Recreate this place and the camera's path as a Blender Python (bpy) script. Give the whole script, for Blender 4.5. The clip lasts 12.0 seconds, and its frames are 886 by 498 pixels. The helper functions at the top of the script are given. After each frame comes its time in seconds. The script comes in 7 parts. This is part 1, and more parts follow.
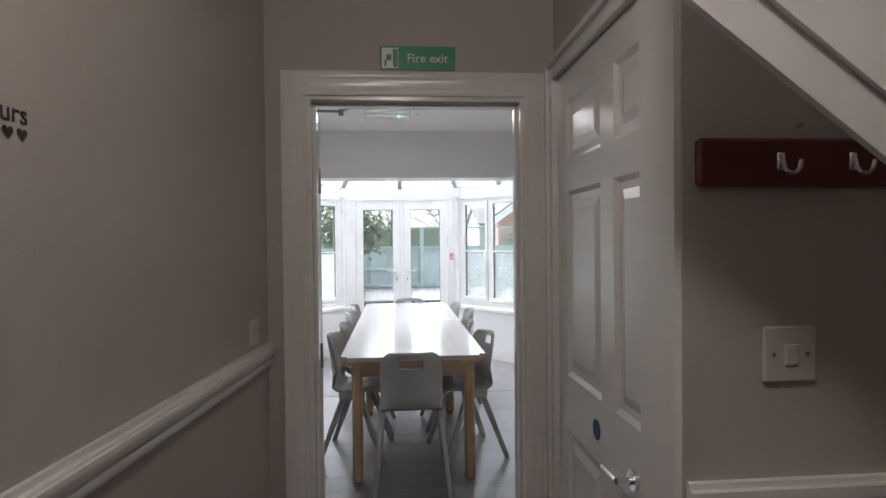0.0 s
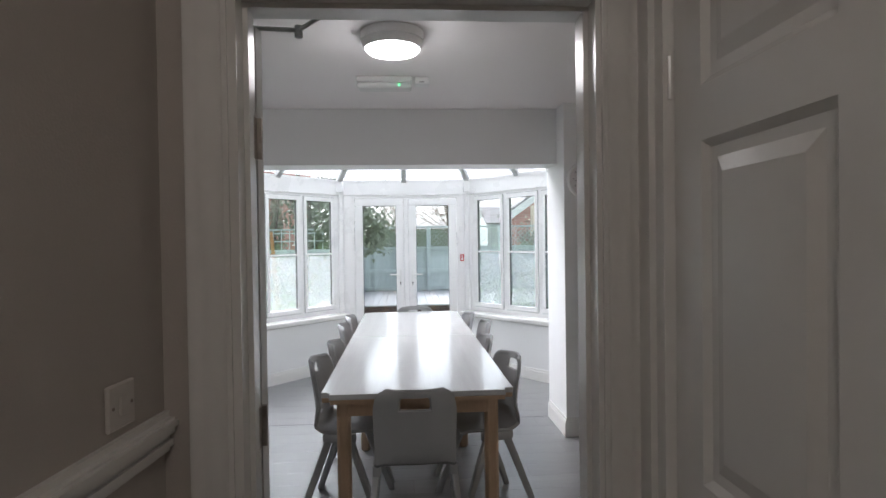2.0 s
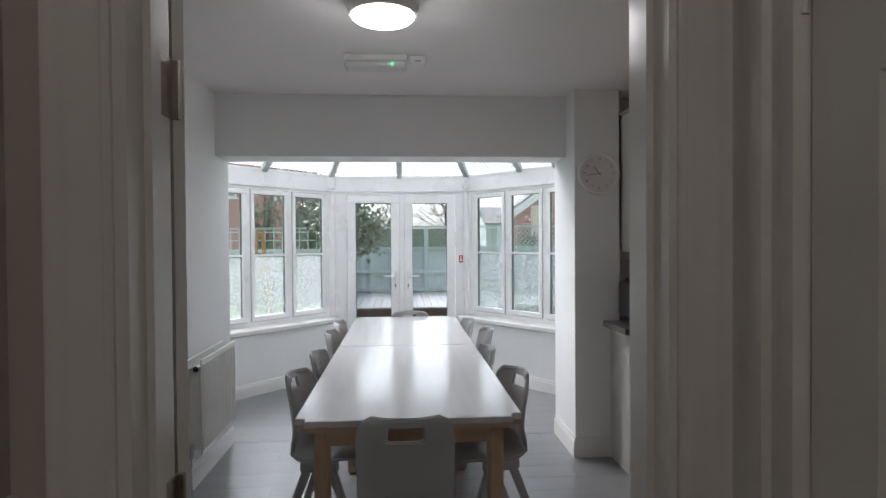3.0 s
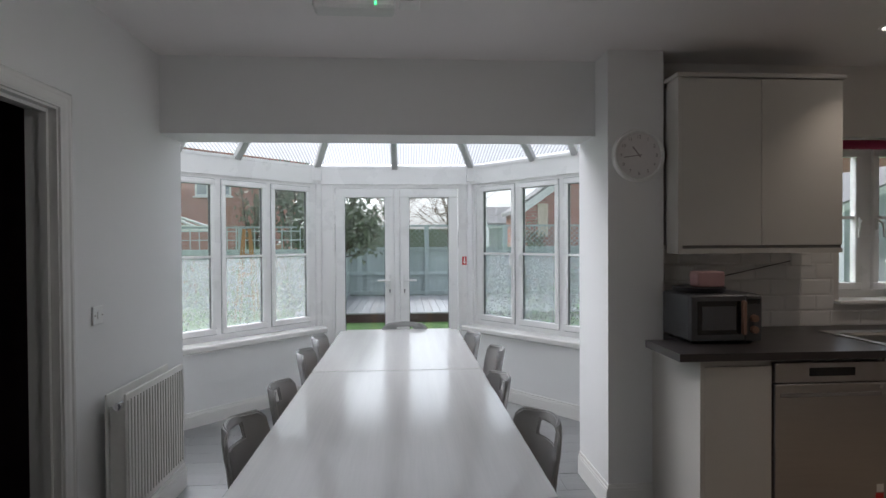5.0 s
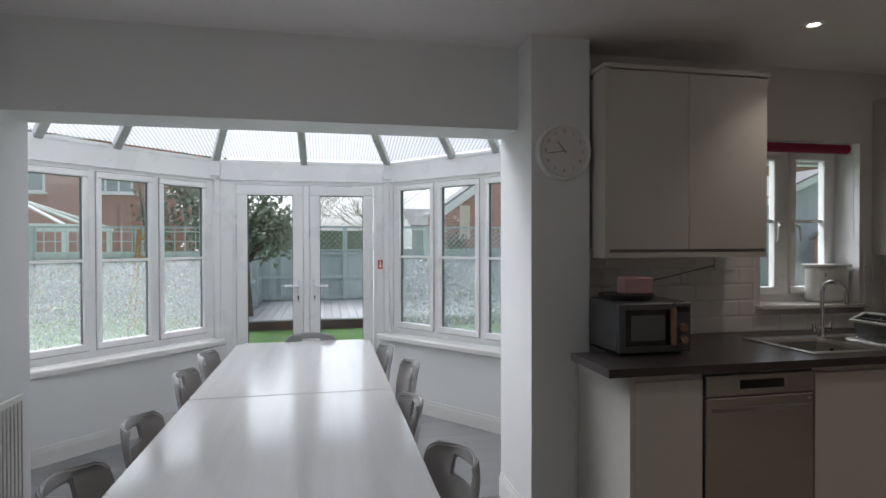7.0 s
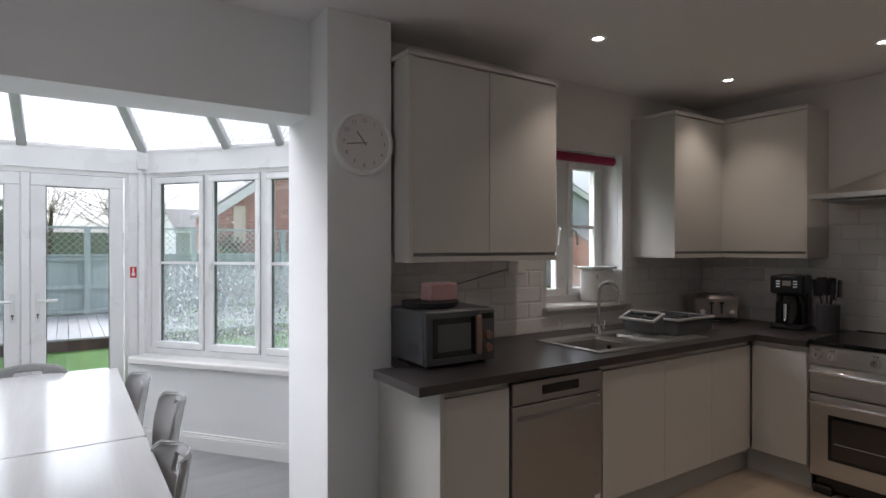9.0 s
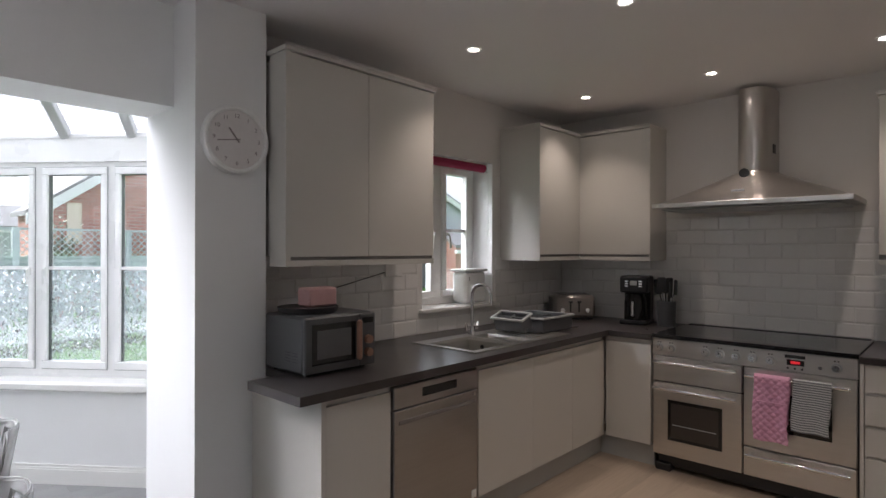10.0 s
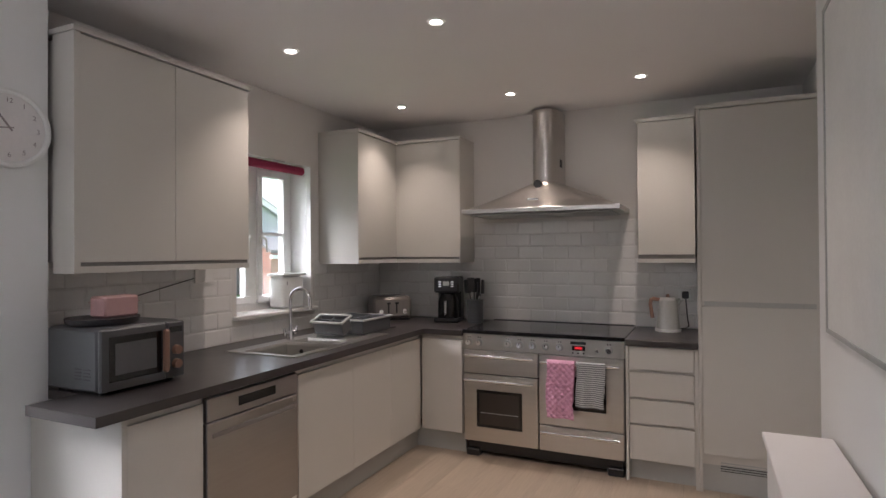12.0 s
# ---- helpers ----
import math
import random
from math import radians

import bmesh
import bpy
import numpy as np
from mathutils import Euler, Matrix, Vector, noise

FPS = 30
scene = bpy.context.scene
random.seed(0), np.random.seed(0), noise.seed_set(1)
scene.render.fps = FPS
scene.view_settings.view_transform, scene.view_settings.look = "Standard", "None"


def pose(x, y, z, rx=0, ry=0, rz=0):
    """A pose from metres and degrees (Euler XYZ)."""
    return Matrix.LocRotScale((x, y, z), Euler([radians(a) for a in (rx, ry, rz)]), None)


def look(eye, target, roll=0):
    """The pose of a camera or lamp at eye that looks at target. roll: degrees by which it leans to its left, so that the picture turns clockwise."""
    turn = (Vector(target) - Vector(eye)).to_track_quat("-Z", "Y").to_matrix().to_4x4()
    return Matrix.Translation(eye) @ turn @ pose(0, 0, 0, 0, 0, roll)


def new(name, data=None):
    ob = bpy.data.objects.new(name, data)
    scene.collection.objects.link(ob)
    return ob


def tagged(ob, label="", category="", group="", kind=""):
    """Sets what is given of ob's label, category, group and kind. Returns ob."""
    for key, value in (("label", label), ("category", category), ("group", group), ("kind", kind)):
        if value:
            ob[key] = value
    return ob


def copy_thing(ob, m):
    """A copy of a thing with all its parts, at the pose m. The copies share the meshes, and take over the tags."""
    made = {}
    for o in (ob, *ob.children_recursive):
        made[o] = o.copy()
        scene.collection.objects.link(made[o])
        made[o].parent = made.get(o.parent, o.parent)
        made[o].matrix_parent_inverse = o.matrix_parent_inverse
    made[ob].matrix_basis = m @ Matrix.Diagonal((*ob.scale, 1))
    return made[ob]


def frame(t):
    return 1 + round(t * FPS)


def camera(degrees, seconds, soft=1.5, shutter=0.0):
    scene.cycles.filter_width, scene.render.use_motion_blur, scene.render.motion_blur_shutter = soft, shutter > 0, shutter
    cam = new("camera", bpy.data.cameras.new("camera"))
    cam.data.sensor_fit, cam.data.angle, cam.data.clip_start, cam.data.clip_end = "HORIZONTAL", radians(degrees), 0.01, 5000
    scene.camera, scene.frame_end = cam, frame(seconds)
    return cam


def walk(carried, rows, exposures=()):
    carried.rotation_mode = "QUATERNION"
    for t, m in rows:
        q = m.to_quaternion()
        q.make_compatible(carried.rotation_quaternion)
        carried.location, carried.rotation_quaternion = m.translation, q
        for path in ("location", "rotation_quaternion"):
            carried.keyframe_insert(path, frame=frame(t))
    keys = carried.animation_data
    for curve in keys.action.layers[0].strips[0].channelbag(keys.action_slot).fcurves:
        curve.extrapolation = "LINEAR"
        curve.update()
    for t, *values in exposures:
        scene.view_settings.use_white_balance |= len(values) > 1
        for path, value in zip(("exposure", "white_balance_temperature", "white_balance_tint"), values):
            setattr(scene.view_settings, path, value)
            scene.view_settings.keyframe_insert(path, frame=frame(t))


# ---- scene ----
cam = camera(75.9, 12.0)
PATH = [
    (0, (4.085, 1.854, 1.467), (4.243, 3.847, 1.435), -0.6),
    (0.5, (4.05, 2.092, 1.461), (4.18, 4.087, 1.429), -0.6),
    (1, (4.03, 2.296, 1.467), (4.159, 4.292, 1.436), -0.6),
    (1.5, (4.053, 2.509, 1.447), (4.184, 4.504, 1.419), -0.6),
    (2, (4.124, 2.765, 1.453), (4.258, 4.761, 1.423), -0.8),
    (2.5, (4.151, 2.98, 1.459), (4.292, 4.975, 1.429), -0.5),
    (3, (4.156, 3.193, 1.449), (4.297, 5.187, 1.42), -0.4),
    (3.2, (4.142, 3.303, 1.445), (4.291, 5.298, 1.417), -0.2),
    (4.8, (4.222, 3.949, 1.439), (4.36, 5.944, 1.411), -0.3),
    (5, (4.225, 4.016, 1.436), (4.359, 6.011, 1.409), -0.3),
    (5.5, (4.274, 4.116, 1.439), (4.383, 6.113, 1.414), -0.3),
    (6, (4.307, 4.216, 1.425), (4.421, 6.212, 1.41), -0.2),
    (6.5, (4.329, 4.312, 1.436), (4.513, 6.304, 1.416), -0.2),
    (7, (4.341, 4.387, 1.44), (4.741, 6.347, 1.419), -0.1),
    (7.2, (4.339, 4.414, 1.439), (4.851, 6.347, 1.421), -0.1),
    (8.8, (4.41, 4.757, 1.428), (5.456, 6.461, 1.421), 0.0),
    (9, (4.401, 4.775, 1.433), (5.507, 6.441, 1.427), 0.0),
    (9.5, (4.371, 4.817, 1.438), (5.661, 6.346, 1.436), 0.1),
    (10, (4.351, 4.828, 1.44), (5.816, 6.189, 1.442), 0.1),
    (10.5, (4.313, 4.828, 1.434), (5.918, 6.02, 1.445), -0.1),
    (11, (4.305, 4.813, 1.439), (6.001, 5.872, 1.449), -0.2),
    (11.2, (4.293, 4.827, 1.44), (6.022, 5.832, 1.451), -0.3),
    (11.5, (4.292, 4.801, 1.439), (6.057, 5.741, 1.452), -0.2),
    (12, (4.293, 4.796, 1.43), (6.11, 5.632, 1.447), -0.4),
]
walk(cam, [(t, look(eye, target, roll)) for t, eye, target, roll in PATH],
     exposures=[(t, stops, 5960, tint) for t, stops, tint in ((0, 2.08, 14), (1.5, 1.92, 14), (2.5, 1.6, 13), (3, 1.46, 13), (4.5, 1.14, 13), (6, 0.99, 12.5), (7, 1.05, 13), (9, 1.46, 15), (9.5, 1.68, 15), (10.5, 2.06, 16), (11.2, 2.32, 17), (12, 2.46, 17))])

# ---- light ----
world = bpy.data.worlds.new("sky")
scene.world = world
world.use_nodes = True
wn = world.node_tree
sky = wn.nodes.new("ShaderNodeTexSky")
sky.sky_type = "NISHITA"
sky.sun_disc = False
sky.sun_elevation, sky.sun_rotation = radians(44), radians(-32)
sky.air_density, sky.dust_density, sky.ozone_density = 1.0, 5.0, 1.0
veil = wn.nodes.new("ShaderNodeHueSaturation")          # high thin cloud takes the blue out of the sky
veil.inputs["Saturation"].default_value = 0.22
wn.links.new(sky.outputs[0], veil.inputs["Color"])
wn.links.new(veil.outputs[0], wn.nodes["Background"].inputs[0])
wn.nodes["Background"].inputs[1].default_value = 0.15

sun = new("sun", bpy.data.lights.new("sun", "SUN"))
sun.data.energy, sun.data.angle, sun.data.color = 0.65, radians(48), (1.0, 0.97, 0.93)
sun.matrix_world = look((0, 0, 0), (-math.sin(radians(-32)), -math.cos(radians(-32)), -math.tan(radians(44))))


def lamp(name, kind, place, target, watts, colour, **more):
    ob = new(name, bpy.data.lights.new(name, kind))
    ob.matrix_world = look(place, target)
    ob.data.energy, ob.data.color = watts, colour
    if kind == "AREA":
        ob.data.shape, ob.data.size, ob.data.size_y = "RECTANGLE", more["w"], more["h"]
    elif kind == "SPOT":
        ob.data.spot_size, ob.data.spot_blend, ob.data.shadow_soft_size = radians(more["cone"]), 1.0, 0.03
    else:
        ob.data.shadow_soft_size = more["r"]
    return ob


CEIL = 2.54
WARM = (1.0, 0.83, 0.66)
SPOTS = [(6.75, 6.83), (8.05, 6.86), (6.74, 5.95), (8.07, 6.01), (8.05, 5.15), (6.74, 5.10)]
for sx, sy in SPOTS:
    lamp("downlight_lamp", "SPOT", (sx, sy, CEIL - 0.02), (sx, sy, 0), 5.4, WARM, cone=100)
lamp("dome_lamp", "POINT", (4.075, 5.765, CEIL - 0.17), (4.075, 5.765, 0), 1.6, (1.0, 0.95, 0.88), r=0.13)
lamp("hall_lamp", "POINT", (4.05, 2.06, 2.44), (4.05, 2.06, 0), 3.5, (1.0, 0.88, 0.74), r=0.08)


# ---- materials ----
def mat(name, colour, rough=0.5, metal=0.0, vary=0.06, scale=6.0, fine=60.0, bump=0.05, stretch=(1, 1, 1), spec=0.5, piece=0.0, coat=0.0):
    """A surface with broad stains, fine grain and a light relief."""
    m = bpy.data.materials.new(name)
    m.use_nodes = True
    n, l = m.node_tree.nodes, m.node_tree.links
    b = n["Principled BSDF"]
    b.inputs["Roughness"].default_value, b.inputs["Metallic"].default_value = rough, metal
    b.inputs["Specular IOR Level"].default_value, b.inputs["Coat Weight"].default_value = spec, coat
    tc, mp = n.new("ShaderNodeTexCoord"), n.new("ShaderNodeMapping")
    mp.inputs["Scale"].default_value = stretch
    l.new(tc.outputs["Object"], mp.inputs[0])
    n1, n2 = n.new("ShaderNodeTexNoise"), n.new("ShaderNodeTexNoise")
    n1.inputs["Scale"].default_value, n2.inputs["Scale"].default_value = scale, fine
    n1.inputs["Detail"].default_value, n2.inputs["Detail"].default_value = 4, 3
    for q in (n1, n2):
        l.new(mp.outputs[0], q.inputs["Vector"])
    mix = n.new("ShaderNodeMix")
    mix.data_type = "FLOAT"
    mix.inputs[0].default_value = 0.4
    l.new(n1.outputs[0], mix.inputs[2])
    l.new(n2.outputs[0], mix.inputs[3])
    ramp = n.new("ShaderNodeMapRange")
    ramp.inputs[1].default_value, ramp.inputs[2].default_value = 0.3, 0.7
    ramp.inputs[3].default_value, ramp.inputs[4].default_value = 1 - vary, 1 + vary
    l.new(mix.outputs[0], ramp.inputs[0])
    val = ramp.outputs[0]
    if piece:
        oi, pr, mu = n.new("ShaderNodeObjectInfo"), n.new("ShaderNodeMapRange"), n.new("ShaderNodeMath")
        pr.inputs[3].default_value, pr.inputs[4].default_value = 1 - piece, 1 + piece
        l.new(oi.outputs["Random"], pr.inputs[0])
        mu.operation = "MULTIPLY"
        l.new(val, mu.inputs[0])
        l.new(pr.outputs[0], mu.inputs[1])
        val = mu.outputs[0]
    hsv = n.new("ShaderNodeHueSaturation")
    hsv.inputs["Color"].default_value = (*colour, 1)
    l.new(val, hsv.inputs["Value"])
    l.new(hsv.outputs[0], b.inputs["Base Color"])
    rr = n.new("ShaderNodeMapRange")
    rr.inputs[3].default_value, rr.inputs[4].default_value = max(0.02, rough * 0.85), min(1, rough * 1.15)
    l.new(n1.outputs[0], rr.inputs[0])
    l.new(rr.outputs[0], b.inputs["Roughness"])
    if bump:
        bp = n.new("ShaderNodeBump")
        bp.inputs["Strength"].default_value, bp.inputs["Distance"].default_value = bump, 0.01
        l.new(n2.outputs[0], bp.inputs["Height"])
        l.new(bp.outputs[0], b.inputs["Normal"])
    return m


def glow(name, colour, strength):
    m = bpy.data.materials.new(name)
    m.use_nodes = True
    b = m.node_tree.nodes["Principled BSDF"]
    b.inputs["Base Color"].default_value = (*colour, 1)
    b.inputs["Emission Color"].default_value = (*colour, 1)
    b.inputs["Emission Strength"].default_value = strength
    return m


def clear_glass(name):
    """A thin pane: mostly see-through, glossy at a slant."""
    m = bpy.data.materials.new(name)
    m.use_nodes = True
    n, l = m.node_tree.nodes, m.node_tree.links
    n.remove(n["Principled BSDF"])
    tr, gl, mx, fr = n.new("ShaderNodeBsdfTransparent"), n.new("ShaderNodeBsdfGlossy"), n.new("ShaderNodeMixShader"), n.new("ShaderNodeLayerWeight")
    tr.inputs[0].default_value = (0.95, 0.97, 0.96, 1)
    gl.inputs["Roughness"].default_value = 0.02
    fr.inputs[0].default_value = 0.5
    pw, ad = n.new("ShaderNodeMath"), n.new("ShaderNodeMapRange")
    pw.operation = "POWER"
    pw.inputs[1].default_value = 4.0
    l.new(fr.outputs["Facing"], pw.inputs[0])
    ad.inputs[3].default_value, ad.inputs[4].default_value = 0.07, 0.7
    l.new(pw.outputs[0], ad.inputs[0])
    l.new(ad.outputs[0], mx.inputs[0])
    l.new(tr.outputs[0], mx.inputs[1])
    l.new(gl.outputs[0], mx.inputs[2])
    l.new(mx.outputs[0], n["Material Output"].inputs[0])
    return m


def film_glass(name):
    """Privacy film with a pebbled relief."""
    m = bpy.data.materials.new(name)
    m.use_nodes = True
    n, l = m.node_tree.nodes, m.node_tree.links
    b = n["Principled BSDF"]
    tc, v, geo = n.new("ShaderNodeTexCoord"), n.new("ShaderNodeTexVoronoi"), n.new("ShaderNodeNewGeometry")
    v.inputs["Scale"].default_value = 66
    l.new(tc.outputs["Object"], v.inputs["Vector"])
    lean, tilt, add, unit = (n.new("ShaderNodeVectorMath") for _ in range(4))
    lean.operation, tilt.operation, add.operation, unit.operation = "SUBTRACT", "SCALE", "ADD", "NORMALIZE"
    lean.inputs[1].default_value = (0.5, 0.5, 0.5)
    tilt.inputs["Scale"].default_value = 0.7
    l.new(v.outputs["Color"], lean.inputs[0])
    l.new(lean.outputs[0], tilt.inputs[0])
    l.new(tilt.outputs[0], add.inputs[0])
    l.new(geo.outputs["Normal"], add.inputs[1])
    l.new(add.outputs[0], unit.inputs[0])
    cells = n.new("ShaderNodeMapRange")
    cells.inputs[3].default_value, cells.inputs[4].default_value = 0.2, 0.8
    l.new(v.outputs["Color"], cells.inputs[0])
    l.new(unit.outputs[0], b.inputs["Normal"])
    b.inputs["Base Color"].default_value = (0.84, 0.90, 0.92, 1)
    b.inputs["Transmission Weight"].default_value = 1.0
    b.inputs["Roughness"].default_value = 0.04
    b.inputs["IOR"].default_value = 1.35
    tl, mx = n.new("ShaderNodeBsdfTranslucent"), n.new("ShaderNodeMixShader")
    l.new(cells.outputs[0], tl.inputs[0])
    mx.inputs[0].default_value = 0.19
    l.new(b.outputs[0], mx.inputs[1])
    l.new(tl.outputs[0], mx.inputs[2])
    l.new(mx.outputs[0], n["Material Output"].inputs[0])
    return m


def sheet(name):
    """Opal ribbed roof sheet that lets daylight through."""
    m = bpy.data.materials.new(name)
    m.use_nodes = True
    n, l = m.node_tree.nodes, m.node_tree.links
    n.remove(n["Principled BSDF"])
    tl, tr, mx = n.new("ShaderNodeBsdfTranslucent"), n.new("ShaderNodeBsdfTransparent"), n.new("ShaderNodeMixShader")
    tc, w, cr = n.new("ShaderNodeTexCoord"), n.new("ShaderNodeTexWave"), n.new("ShaderNodeMapRange")
    w.bands_direction = "X"
    w.inputs["Scale"].default_value = 11.5
    l.new(tc.outputs["Object"], w.inputs["Vector"])
    cr.inputs[3].default_value, cr.inputs[4].default_value = 0.08, 0.72
    l.new(w.outputs["Fac"], cr.inputs[0])
    l.new(cr.outputs[0], mx.inputs[0])
    tl.inputs[0].default_value, tr.inputs[0].default_value = (0.56, 0.57, 0.57, 1), (0.62, 0.63, 0.63, 1)
    l.new(tl.outputs[0], mx.inputs[1])
    l.new(tr.outputs[0], mx.inputs[2])
    l.new(mx.outputs[0], n["Material Output"].inputs[0])
    return m


def brick_mat(name):
    m = bpy.data.materials.new(name)
    m.use_nodes = True
    n, l = m.node_tree.nodes, m.node_tree.links
    b = n["Principled BSDF"]
    tc, mp, br, bp = n.new("ShaderNodeTexCoord"), n.new("ShaderNodeMapping"), n.new("ShaderNodeTexBrick"), n.new("ShaderNodeBump")
    mp.inputs["Rotation"].default_value = (radians(90), 0, 0)
    l.new(tc.outputs["Object"], mp.inputs[0])
    l.new(mp.outputs[0], br.inputs["Vector"])
    br.inputs["Scale"].default_value = 1.0
    br.inputs["Brick Width"].default_value, br.inputs["Row Height"].default_value, br.inputs["Mortar Size"].default_value = 0.225, 0.075, 0.006
    br.inputs["Color1"].default_value, br.inputs["Color2"].default_value = (0.50, 0.235, 0.185, 1), (0.41, 0.19, 0.15, 1)
    br.inputs["Mortar"].default_value = (0.42, 0.36, 0.32, 1)
    l.new(br.outputs["Color"], b.inputs["Base Color"])
    l.new(br.outputs["Fac"], bp.inputs["Height"])
    bp.inputs["Strength"].default_value, bp.invert = 0.4, True
    l.new(bp.outputs[0], b.inputs["Normal"])
    b.inputs["Roughness"].default_value = 0.9
    return m


